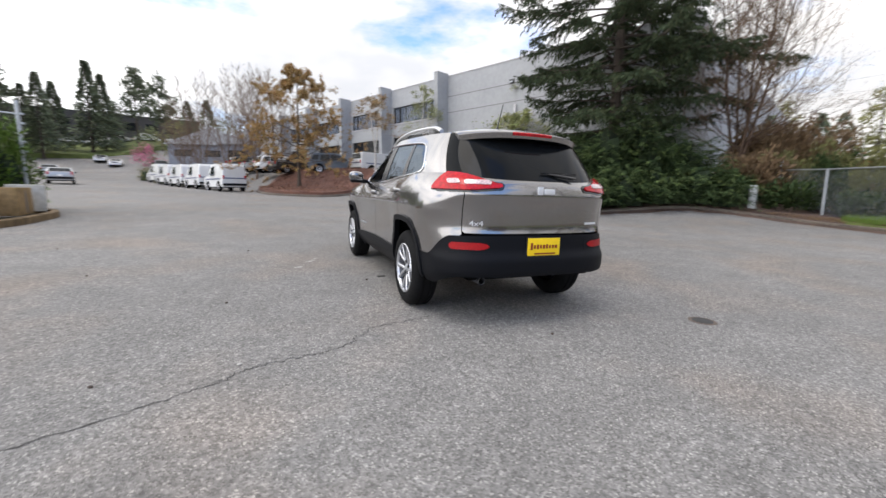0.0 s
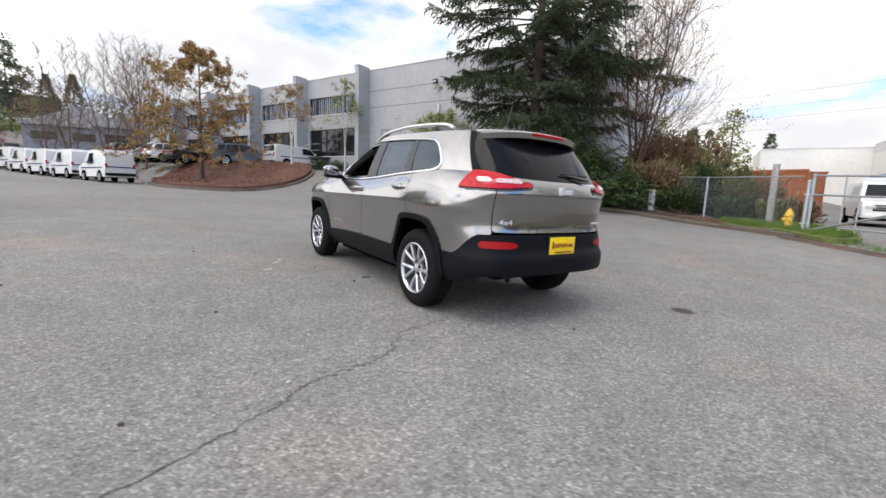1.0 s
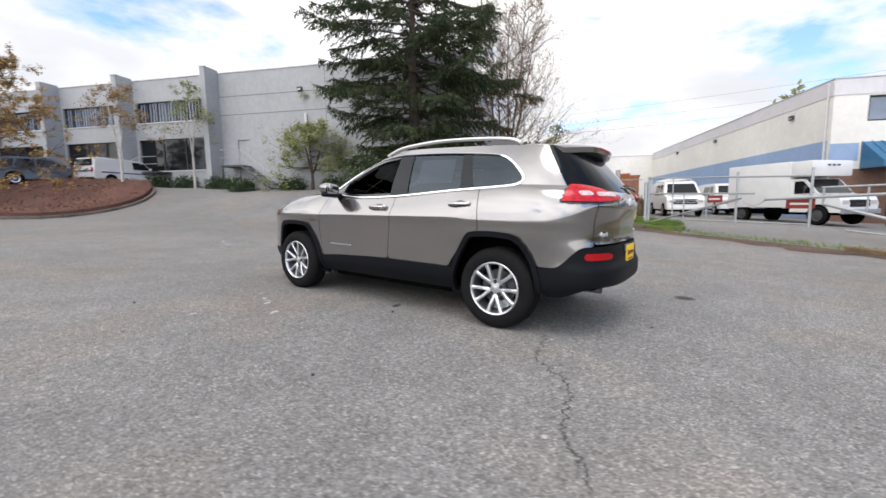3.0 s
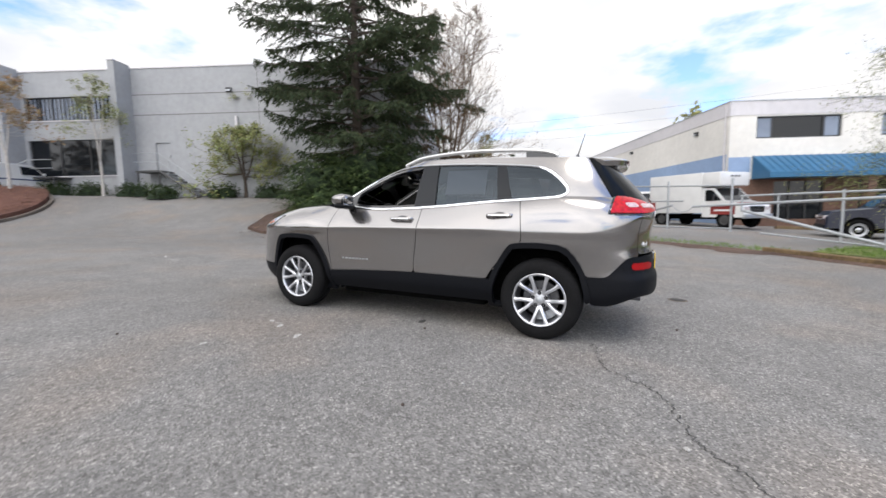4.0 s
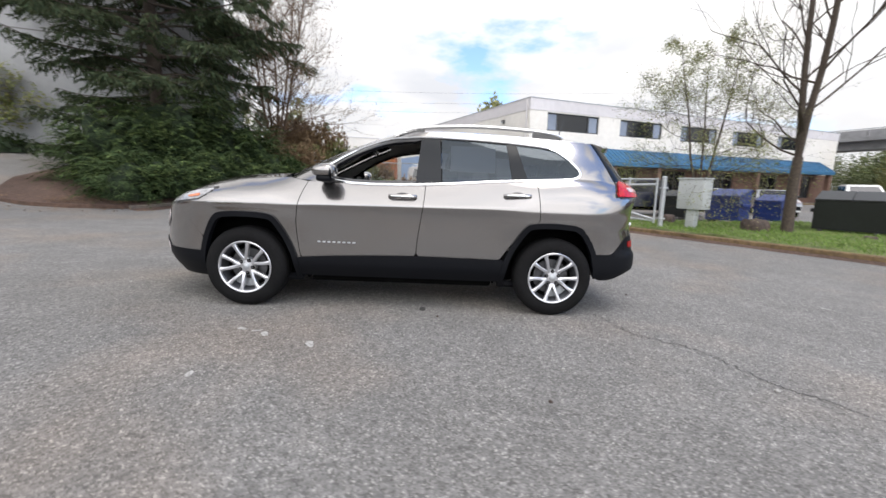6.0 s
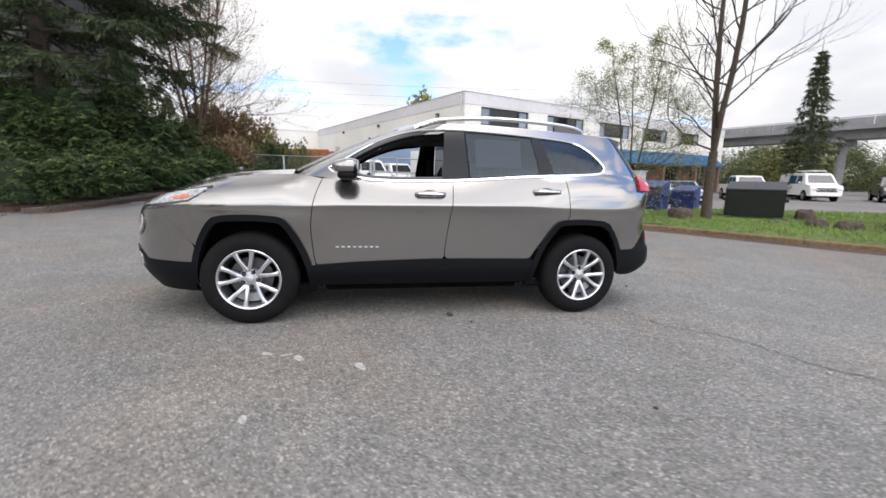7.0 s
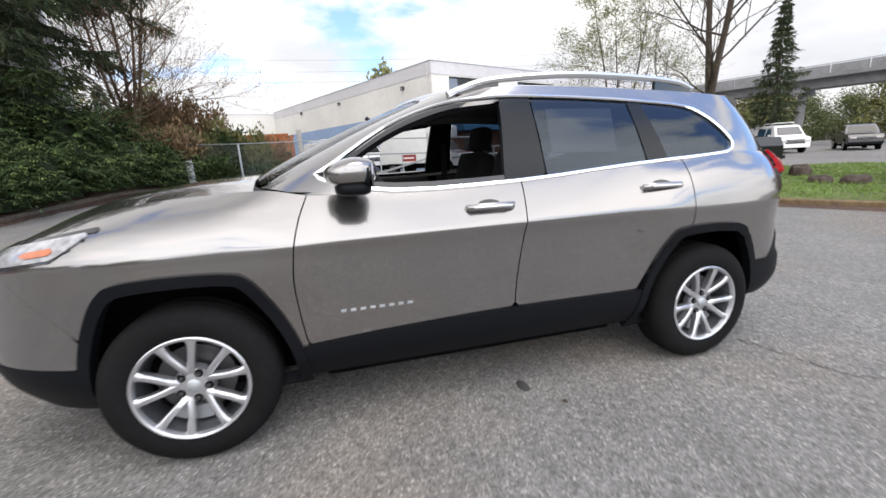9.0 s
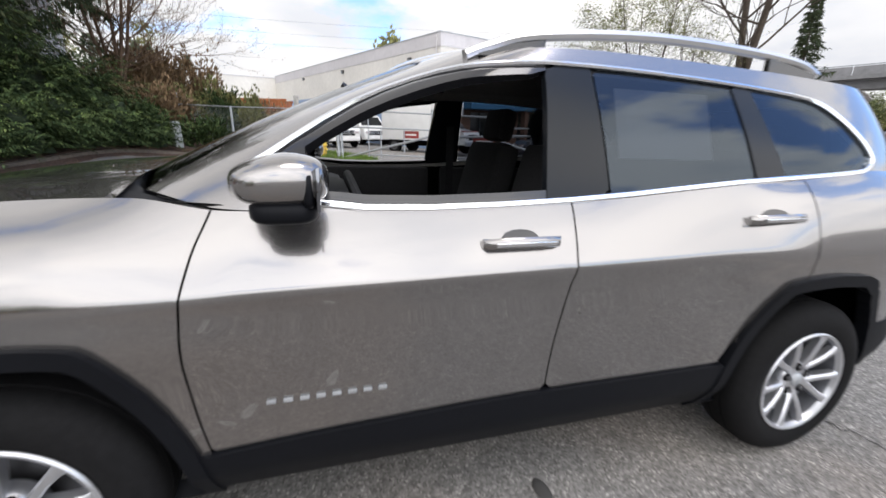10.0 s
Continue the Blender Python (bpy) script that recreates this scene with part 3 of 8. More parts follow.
for a, b in DOORS:
    win = part("shop_window", slab_q(face_b, a, b, 0.1, 2.35, -0.16, -0.17), M_DARK_GLASS, shop, smooth=False)
    for k in range(4):
        q = a + (b - a - 0.06) * k / 3
        part("mullion", slab_q(face_b, q, q + 0.06, 0.1, 2.35, -0.09, -0.155), M_FRAME, win, smooth=False)
for q, z in ((3.4, 5.75), (14.0, 5.9), (23.5, 6.0)):
    wall_light(q, z, side_b, shop)
# Canopy: standing-seam metal on the front
aw0, aw1 = -53.0, -17.3
g = Geo()
p = [face_b(aw0, 0.01), face_b(aw1, 0.01), face_b(aw1, 1.5), face_b(aw0, 1.5)]
g.add([(*p[0], 3.85), (*p[1], 3.85), (*p[2], 2.78), (*p[3], 2.78), (*p[2], 2.5), (*p[3], 2.5), (*p[0], 2.5), (*p[1], 2.5)],
      [(3, 2, 1, 0), (5, 4, 2, 3), (6, 7, 4, 5), (1, 2, 4, 7), (3, 0, 6, 5)])
awn = part("awning", g, M_AWNING, shop, "blue standing-seam metal awning", smooth=False)
for k in range(88):
    q = aw0 + 0.02 + (aw1 - aw0 - 0.04) * k / 87
    part("awning_seam", tube([(*face_b(q, 0.02), 3.87), (*face_b(q, 1.5), 2.80)], 0.028, 4), M_AWNING, awn)
for q in (-22.9, -27.6, -33.5, -40.5, -47.2, -52.6):
    part("column", slab_q(face_b, q - 0.2, q + 0.2, -0.5, 2.5, 1.35, 0.95), M_BRICK, shop, "brown brick canopy column", smooth=False)

# Cross wing at the far end of the yard
wing = thing("yard_wing", "cream warehouse wing closing the far end of the yard", "building", kind="structure")
e0 = side_b(33.0, 0)
a = radians(-22)
e1 = (e0[0] + 9.0 * math.sin(a), e0[1] + 9.0 * math.cos(a))
part("wall", slab(e0, e1, -0.6, 6.75, 12), M_CREAM, wing, smooth=False)
part("parapet_cap", slab(e0, e1, 6.75, 6.85, 12.1, -0.05), M_PALE, wing, smooth=False)
e2 = (e1[0] + 10.0 * math.sin(a) + 8, e1[1] + 10.0 * math.cos(a) + 3)
part("low_wing", slab((e1[0] + 8, e1[1] + 3), e2, -0.6, 5.6, 10), M_CREAM, wing, smooth=False)

kerb_pieces("shop_kerb", [face_b(-16.5 - 2.0 * k, 3.2) for k in range(19)], M_KERB_YELLOW, "worn yellow kerb before the shop", piece=2.0)


# ---- the parked sport utility vehicle ----
M_PAINT = material("champagne_metallic_paint", (0.245, 0.234, 0.229), 0.20, metal=0.9, grain=0.03, size=0.004, coat=1.0, coat_ior=1.9)
M_TRIM = material("black_plastic_cladding", (0.005, 0.0056, 0.0075), 0.5, spec=0.12, grain=0.12, size=0.01, bump=0.12, bump_size=0.002)
M_GLOSS = material("gloss_black_trim", (0.012, 0.012, 0.014), 0.12, coat=0.6)
M_PILLAR = material("satin_black_pillar_film", (0.010, 0.012, 0.015), 0.2, spec=0.25)
M_CHROME = material("bright_chrome", (0.82, 0.83, 0.85), 0.08, metal=1.0)
M_REAR_GLASS = material("near_black_rear_glass", (0.006, 0.007, 0.008), 0.04, spec=0.10)
M_MIRROR = material("dimmed_mirror_glass", (0.22, 0.23, 0.25), 0.05, metal=1.0)
M_SILVER = material("satin_silver_rail", (0.72, 0.72, 0.72), 0.28, metal=0.9)
M_ALLOY = material("silver_alloy_wheel", (0.60, 0.61, 0.64), 0.28, metal=0.85, coat=0.3)
M_TYRE = material("tyre_rubber", (0.0075, 0.0075, 0.008), 0.8, spec=0.12, grain=0.15, size=0.02, stain=0.2, stain_size=4, bump=0.25, bump_size=0.006)
M_DISC = material("brake_disc_steel", (0.10, 0.10, 0.105), 0.5, metal=0.9)
M_BARREL = material("cast_rim_barrel", (0.16, 0.165, 0.18), 0.42, metal=0.8, grain=0.08, size=0.03)
# Black of underbody parts, darkened further to hold the shade of recesses.
M_UNDER = material("underbody_and_recess_shade", (0.004, 0.004, 0.004), 1.0, spec=0.0, grain=0.3, size=0.1)
M_CABIN = material("charcoal_cabin_plastic", (0.028, 0.028, 0.03), 0.7, grain=0.1, size=0.02)
M_SEAT = material("black_seat_cloth", (0.022, 0.022, 0.024), 0.9, grain=0.25, size=0.01, bump=0.2, bump_size=0.004)
M_LINING = material("pale_grey_headlining", (0.36, 0.35, 0.33), 0.9, grain=0.06, size=0.02)
M_RED = material("red_lamp_lens", (0.42, 0.006, 0.012), 0.2, spec=0.2, grain=0.3, size=0.03, coat=0.35)
M_RED_REFLECT = material("red_reflector", (0.30, 0.006, 0.008), 0.35, grain=0.2, size=0.01, spec=0.2)
M_PINK_LAMP = material("pale_red_lamp_window", (0.55, 0.40, 0.40), 0.2, grain=0.4, size=0.015, coat=1.0)
M_BADGE = material("bright_badge_metal", (0.72, 0.73, 0.75), 0.3, metal=0.3)
M_CLEAR_LAMP = material("clear_lamp_lens", (0.52, 0.47, 0.48), 0.15, grain=0.2, size=0.02, coat=1.0)
M_HEADLAMP = material("smoked_headlamp_lens", (0.30, 0.30, 0.31), 0.12, grain=0.35, size=0.03, coat=1.0)
M_AMBER = material("amber_lamp_lens", (0.50, 0.12, 0.03), 0.15, grain=0.2, size=0.02, coat=1.0)
M_PLATE = material("yellow_dealer_plate", (0.85, 0.58, 0.01), 0.4, grain=0.04, size=0.05)
M_PLATE_INK = material("dark_red_plate_ink", (0.22, 0.03, 0.01), 0.5)
M_WINDSCREEN = glass("clear_car_glass", (0.80, 0.86, 0.83))
M_PRIVACY = glass("privacy_car_glass", (0.20, 0.215, 0.24), ior=1.7, sheen=(0.62, 0.72, 0.82))
M_STICKER = material("window_price_sheet", (0.75, 0.77, 0.78), 0.6, grain=0.05)


def superellipse(s, w, y_rear, y_front, rb, rn, fb, fn):
    """Half plan outline: s 0..1 rear corner, 1..2 side, 2..3 front corner."""
    if s <= 1:
        a = s * math.pi / 2
        return w * math.sin(a) ** (2 / rn), y_rear + rb * (1 - max(math.cos(a), 0) ** (2 / rn))
    if s >= 2:
        a = (3 - s) * math.pi / 2
        return w * math.sin(a) ** (2 / fn), y_front - fb * (1 - max(math.cos(a), 0) ** (2 / fn))
    y0, y1 = y_rear + rb, y_front - fb
    return w, y0 + (y1 - y0) * (s - 1)


def outline(s):
    return superellipse(s, 0.908, -2.262, 2.335, 0.9, 3.5, 1.0, 2.4)


BELT = [(-2.185, 1.168), (-2.05, 1.19), (-1.88, 1.213), (-1.5, 1.222), (-0.9, 1.168), (-0.2, 1.112), (0.45, 1.098), (0.8, 1.104),
        (1.0, 1.132), (1.3, 1.118), (1.6, 1.078), (1.85, 1.012), (2.02, 0.95), (2.17, 0.905)]
SIDE_IN = [(0.22, 0.17), (0.30, 0.10), (0.40, 0.045), (0.47, 0.037), (0.54, 0.034), (0.62, 0.031), (0.70, 0.0275), (0.80, 0.0215), (0.87, 0.0140), (0.93, 0.0), (1.06, 0.0)]
REAR_IN = [(0.22, 0.17), (0.36, 0.05), (0.46, 0.005), (0.54, 0.006), (0.62, 0.04), (0.70, 0.05), (0.745, 0.056), (0.8, 0.066), (0.92, 0.062), (1.0, 0.052), (1.05, 0.04)]
FRONT_IN = [(0.22, 0.12), (0.36, 0.03), (0.5, 0.0), (0.7, 0.012), (0.8, 0.03), (0.93, 0.05)]


def top_edge(s):
    """Line where the body side meets the windows, and further on the bonnet."""
    if s <= 1:
        x, y = superellipse(s, 0.815, -2.185, 2.17, 0.9, 2.9, 0.85, 2.4)
    elif s >= 2:
        x, y = superellipse(s, 0.725, -2.185, 2.17, 0.9, 2.9, 0.85, 2.4)
    else:
        x, y = superellipse(s, 0.815, -2.185, 2.17, 0.9, 2.9, 0.85, 2.4)
        x -= 0.09 * smoothstep(0.72, 1.32, y)
    return x, y, spline(BELT, y)


def lower(s, v):
    """The body below the windows: v 0..1 sill to crease, 1..2 crease to the top edge."""
    x, y = outline(s)
    e = 1e-3
    (xa, ya), (xb, yb) = outline(max(s - e, 0)), outline(min(s + e, 3))
    d = Vector((xb - xa, yb - ya)).normalized()
    n = Vector((d.y, -d.x))
    rear, front = 1 - smoothstep(0.40, 0.88, s), smoothstep(2.15, 2.8, s)
    zc = 0.928 - 0.022 * y * (1 - rear - front) if rear + front < 1 else 0.93
    zc = zc * (1 - rear - front) + 1.05 * rear + 0.80 * front
    vv = min(v, 1.0)
    z = 0.22 + (zc - 0.22) * vv
    ins = spline(SIDE_IN, z) * (1 - rear - front) + spline(REAR_IN, z) * rear + spline(FRONT_IN, z) * front
    ins -= 0.022 * math.exp(-((y - 1.33) / 0.48) ** 4 - ((z - 0.80) / 0.13) ** 2)
    ins -= 0.022 * math.exp(-((y + 1.35) / 0.46) ** 4 - ((z - 0.82) / 0.13) ** 2)
    ins -= 0.008 * math.exp(-((s - 0.66) / 0.26) ** 2) * (1 - smoothstep(0.55, 1.05, z))
    px, py = x - n.x * ins, y - n.y * ins
    if v <= 1:
        return px, py, z
    ex, ey, ez = top_edge(s)
    t = v - 1
    fade = max(smoothstep(0.85, 1.2, y), smoothstep(-0.9, -1.25, y))
    k = 0.50 - 0.36 * fade
    qx, qy, qz = px + (ex - px) * k, py + (ey - py) * k, z + (ez - z) * (0.56 + 0.10 * fade)
    a, b, c = (1 - t) ** 2, 2 * t * (1 - t), t * t
    return a * px + b * qx + c * ex, a * py + b * qy + c * ey, a * z + b * qz + c * ez


ROOF_Z = [(-1.86, 1.535), (-1.5, 1.562), (-1.0, 1.582), (-0.4, 1.592), (0.0, 1.578), (0.24, 1.552)]


def roof_edge(s):
    x, y = superellipse(s, 0.628, -1.84, 0.27, 0.5, 4.6, 0.55, 2.6)
    return x, y, spline(ROOF_Z, y)


def cabin(s, w):
    """The glasshouse: w 0 at the belt, 1 at the edge of the roof."""
    x0, y0 = superellipse(s, 0.815, -2.185, 1.16, 0.9, 2.9, 0.62, 2.7)
    z0 = spline(BELT, y0) + 0.012 * smoothstep(2.3, 2.9, s)
    x1, y1, z1 = roof_edge(s)
    bulge = 0.075 * w * (1 - w)
    x, y, z = x0 + (x1 - x0) * w, y0 + (y1 - y0) * w, z0 + (z1 - z0) * w
    side = 1 - smoothstep(2.05, 2.7, s)
    rear = 1 - smoothstep(0.2, 0.8, s)
    return x + bulge * (1 - rear) * (0.4 + 0.6 * side), y - bulge * 0.6 * rear + bulge * 0.9 * (1 - side), z + bulge * 0.7 * (1 - side)


def grid_of(fn, us, vs):
    return [[fn(u, v) for v in vs] for u in us]


def steps(a, b, n):
    return [a + (b - a) * k / n for k in range(n + 1)]


S_LOW = steps(0, 1, 44)[:-1] + steps(1, 2, 120)[:-1] + steps(2, 3, 44)
V_LOW = steps(0, 1, 36)[:-1] + steps(1, 2, 14)
LOW = grid_of(lower, S_LOW, V_LOW)
S_TOP = steps(0, 1, 50)[:-1] + steps(1, 2, 100)[:-1] + steps(2, 3, 44)
W_TOP = steps(0, 1, 26)
TOP = grid_of(cabin, S_TOP, W_TOP)


def grid_normals(grid):
    out = []
    nu, nv = len(grid), len(grid[0])
    for i in range(nu):
        row = []
        for j in range(nv):
            a = Vector(grid[min(i + 1, nu - 1)][j]) - Vector(grid[max(i - 1, 0)][j])
            b = Vector(grid[i][min(j + 1, nv - 1)]) - Vector(grid[i][max(j - 1, 0)])
            n = a.cross(b)
            row.append(n.normalized() if n.length > 1e-12 else Vector((0, 0, 1)))
        out.append(row)
    return out


LOW_N, TOP_N = grid_normals(LOW), grid_normals(TOP)
if LOW_N[100][20].x < 0:
    LOW_N = [[-n for n in r] for r in LOW_N]
if TOP_N[100][10].x < 0:
    TOP_N = [[-n for n in r] for r in TOP_N]


def poly_dist(outline_, a, b):
    """Signed distance to a closed outline, negative inside."""
    best, inside = 1e9, False
    n = len(outline_)
    for i in range(n):
        x0, y0 = outline_[i]
        x1, y1 = outline_[(i + 1) % n]
        ex, ey = x1 - x0, y1 - y0
        t = min(max(((a - x0) * ex + (b - y0) * ey) / (ex * ex + ey * ey + 1e-12), 0), 1)
        best = min(best, (a - x0 - ex * t) ** 2 + (b - y0 - ey * t) ** 2)
        if (y0 > b) != (y1 > b) and a < x0 + (b - y0) / (y1 - y0) * ex:
            inside = not inside
    return -math.sqrt(best) if inside else math.sqrt(best)


def cut(grid, normals, inside, lift=0.0, thick=0.0):
    """The piece of a surface where inside(x, y, z) is negative, lifted along its normal, with a rim turned in by thick."""
    nu, nv = len(grid), len(grid[0])
    val = [[inside(*grid[i][j]) for j in range(nv)] for i in range(nu)]
    pts, index, g = {}, {}, Geo()

    def vert(key, p):
        if key not in index:
            index[key] = len(g.v)
            g.v.append(tuple(p))
        return index[key]

    def node(i, j):
        return vert((i, j), Vector(grid[i][j]) + normals[i][j] * lift)

    def cross(i, j, k, l):
        if (k, l) < (i, j):
            i, j, k, l = k, l, i, j
        a, b = val[i][j], val[k][l]
        t = a / (a - b)
        p = Vector(grid[i][j]).lerp(Vector(grid[k][l]), t) + normals[i][j].lerp(normals[k][l], t) * lift
        return vert((i, j, k, l), p)

    rim = []
    for i in range(nu - 1):
        for j in range(nv - 1):
            ring = ((i, j), (i + 1, j), (i + 1, j + 1), (i, j + 1))
            neg = [val[a][b] < 0 for a, b in ring]
            if not any(neg):
                continue
            loop = []
            for k in range(4):
                p, q = ring[k], ring[(k + 1) % 4]
                if neg[k]:
                    loop.append(node(*p))
                if neg[k] != neg[(k + 1) % 4]:
                    loop.append(cross(*p, *q))
            loop = [c for k, c in enumerate(loop) if c != loop[k - 1]]
            if len(loop) >= 3:
                g.f.append(tuple(loop))
    # face outwards
    if g.f:
        f = g.f[len(g.f) // 2]
        a, b, c = (Vector(g.v[k]) for k in f[:3])
        mid = (a + b + c) / 3
        if (b - a).cross(c - a).dot(mid - Vector((0, mid.y * 0.72, 0.75))) < 0:
            g.f = [q[::-1] for q in g.f]
    if thick:
        edges = {}
        for f in g.f:
            for k in range(len(f)):
                e = (f[k], f[(k + 1) % len(f)])
                edges[e] = True
        n0 = len(g.v)
        vn = [Vector() for _ in g.v]
        for f in g.f:
            a, b, c = (Vector(g.v[k]) for k in f[:3])
            nn = (b - a).cross(c - a)
            for k in f:
                vn[k] += nn
        rimv = {}
        for (a, b) in list(edges):
            if (b, a) not in edges:
                for k in (a, b):
                    if k not in rimv:
                        rimv[k] = len(g.v)
                        g.v.append(tuple(Vector(g.v[k]) - vn[k].normalized() * thick))
                g.f.append((b, a, rimv[a], rimv[b]))
    return g


def both(g):
    return merge(g, g.moved(MIRROR_X))


DLO = [(0.81, 1.112), (0.765, 1.173), (0.71, 1.229), (0.46, 1.39), (0.2, 1.492), (0.01, 1.524), (-0.208, 1.536), (-0.575, 1.531), (-0.97, 1.512),
       (-1.27, 1.483), (-1.39, 1.432), (-1.485, 1.352), (-1.542, 1.276), (-1.50, 1.228), (-1.35, 1.208), (-0.854, 1.176), (-0.18, 1.121), (0.45, 1.107)]
DLO = rounded_path(DLO[1:], 3, True)
ARCH_F = [(0.86, 0.2), (0.875, 0.47), (1.05, 0.80), (1.14, 0.847), (1.52, 0.85), (1.635, 0.80), (1.765, 0.52), (1.785, 0.2)]
ARCH_R = [(-0.85, 0.2), (-0.865, 0.49), (-1.045, 0.805), (-1.13, 0.85), (-1.50, 0.852), (-1.605, 0.80), (-1.755, 0.565), (-1.79, 0.2)]


def rounded(poly, k=0.22):
    """The same open outline with its corners cut back."""
    out = [poly[0]]
    for i in range(1, len(poly) - 1):
        (a0, b0), (a1, b1), (a2, b2) = poly[i - 1], poly[i], poly[i + 1]
        out += [(a1 + (a0 - a1) * k, b1 + (b0 - b1) * k), (a1 + (a2 - a1) * k, b1 + (b2 - b1) * k)]
    return out + [poly[-1]]


ARCH_F, ARCH_R = (rounded(rounded(rounded(a, 0.27), 0.27), 0.25) for a in (ARCH_F, ARCH_R))


def arch(y, z):
    return min(poly_dist(ARCH_F, y, z), poly_dist(ARCH_R, y, z))


def door_front_line(z):
    return spline([(0.42, 0.868), (0.5, 0.884), (0.6, 0.898), (0.74, 0.908), (0.88, 0.896), (1.0, 0.868), (1.12, 0.82), (1.2, 0.8)], z)


def door_mid_line(z):
    return -0.125 - 0.062 * smoothstep(0.5, 1.12, z) - 0.03 * smoothstep(1.12, 1.53, z)


def door_back_line(z):
    return spline([(0.45, -0.84), (0.62, -0.95), (0.78, -1.12), (0.86, -1.188), (1.0, -1.178), (1.2, -1.15), (1.5, -1.03)], z)


def sill_line(y):
    return spline([(-0.9, 0.492), (-0.15, 0.497), (0.5, 0.478), (0.9, 0.452)], y)


GAP = 0.003
car = thing("suv", "champagne grey metallic sport utility vehicle with black cladding, windows down", "car", m=LEVEL)


def pair(name, geo, mat, owner, label="", **kw):
    """The same panel on both flanks, each an object of its own."""
    l = part(name, geo.moved(MIRROR_X), mat, owner, label, **kw)
    r = part(name, geo, mat, owner, label, **kw)
    return l, r


# inner shell, near-black to put the shade of the shut lines into its colour
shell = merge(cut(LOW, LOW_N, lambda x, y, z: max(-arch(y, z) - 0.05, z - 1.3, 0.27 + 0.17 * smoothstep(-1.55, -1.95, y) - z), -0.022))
part("inner_shell", both(shell), M_UNDER, car, "inner body structure, blackened for the shade behind shut lines")
frame_in = cut(TOP, TOP_N, lambda x, y, z: max(-poly_dist(DLO, y, z) - 0.012 if x > 0.5 else -1, 1 if (y > 0.3 * (1.6 - z) + 0.24 and x < 0.48 + (1.56 - z) * 0.32) and z < 1.54 else -1,
                                               1 if y < -1.84 + (1.5 - z) * 0.62 else -1), -0.03)
part("pillar_trim", both(frame_in), M_LINING, car, "pale grey inner pillar and roof trim")


def front_door(x, y, z):
    return max(y - door_front_line(z) + GAP, door_mid_line(z) - y + GAP, sill_line(y) - z, -arch(y, z) - 0.02)


def rear_door(x, y, z):
    return max(y - door_mid_line(z) + GAP, door_back_line(z) - y + GAP, sill_line(y) - z, -arch(y, z) - 0.02)


def fender(x, y, z):
    bumper = 1.72 + 0.25 * smoothstep(0.55, 0.9, z)
    return max(door_front_line(z) - y + GAP, y - bumper + 0.0008, 0.44 - z, -arch(y, z) - 0.02)


def nose(x, y, z):
    bumper = 1.72 + 0.25 * smoothstep(0.55, 0.9, z)
    return max(bumper - y + 0.0008, 0.47 + 0.06 * smoothstep(2.1, 2.2, y) - z, -arch(y, z) - 0.02)


def nose_low(x, y, z):
    bumper = 1.72
    return max(bumper - y, z - 0.467 - 0.06 * smoothstep(2.1, 2.2, y), -arch(y, z) - 0.02)


def black_line(y):
    return 0.57 + 0.165 * smoothstep(-1.84, -2.05, y) + 0.012 * smoothstep(-2.05, -2.25, y)


GATE_X = 0.665


def quarter(x, y, z):
    gate = (GATE_X - x + GAP) if y < -1.75 else -1
    return max(y - door_back_line(z) + GAP, gate, black_line(y) - z, -arch(y, z) - 0.02)


def tailgate(x, y, z):
    return max(x - GATE_X + GAP, y + 1.75, 0.757 - z)


def rear_bumper(x, y, z):
    return max(y + 1.60, z - black_line(y) + GAP, z - 0.752, 0.33 + 0.09 * smoothstep(-1.85, -2.15, y) - z, -arch(y, z) - 0.02)


def upper_glass_edge(z):
    return -1.885 + (z - 1.2) * 0.60


def over(fn):
    """Limit a flank panel on the glasshouse to what lies outside the windows."""
    return lambda x, y, z: max(fn(x, y, z), -poly_dist(DLO, y, z) + 0.004)


TH = 0.012
fd_l, fd_r = pair("front_door", cut(LOW, LOW_N, front_door, 0, TH), M_PAINT, car, "front door with its window lowered")
rd_l, rd_r = pair("rear_door", cut(LOW, LOW_N, rear_door, 0, TH), M_PAINT, car)
pair("front_wing", cut(LOW, LOW_N, fender, 0, TH), M_PAINT, car)
pair("rear_quarter", merge(cut(LOW, LOW_N, quarter, 0, TH)), M_PAINT, car)
# painted body round and over the windows
pair("side_frame", cut(TOP, TOP_N, lambda x, y, z: max(-poly_dist(DLO, y, z), upper_glass_edge(z) - y, 1 if (y > 0.24 and x < 0.48 + (1.56 - z) * 0.32) else -1), 0, TH), M_PAINT, car,
     "painted pillars and roof side")
part("front_bumper", both(cut(LOW, LOW_N, nose, 0, TH)), M_PAINT, car)
part("front_lower_bumper", both(cut(LOW, LOW_N, nose_low, 0.004, 0.03)), M_TRIM, car, "black lower front bumper")
gate = part("tailgate", both(cut(LOW, LOW_N, tailgate, 0, TH)), M_PAINT, car)
part("rear_bumper", both(cut(LOW, LOW_N, rear_bumper, 0.004, 0.04)), M_TRIM, car, "black plastic rear bumper")

# bonnet
g = Geo()
SB = [s for s in S_LOW if top_edge(s)[1] > 1.02]
ny = 16
for s in SB:
    ex, ey, ez = top_edge(s)
    for k in range(-ny, ny + 1):
        u = k / ny
        rise = 0.055 * (1 - u * u) ** 0.9 * smoothstep(2.19, 1.7, ey) + 0.006 * (smoothstep(0.95, 0.72, abs(u)) - smoothstep(0.72, 0.4, abs(u))) * smoothstep(2.1, 1.6, ey)
        g.v.append((u * ex, ey + 0.03 * (1 - u * u) * smoothstep(1.3, 1.02, ey), ez + rise))
m_ = 2 * ny + 1
for i in range(len(SB) - 1):
    for k in range(m_ - 1):
        g.f.append((i * m_ + k, i * m_ + k + 1, (i + 1) * m_ + k + 1, (i + 1) * m_ + k))
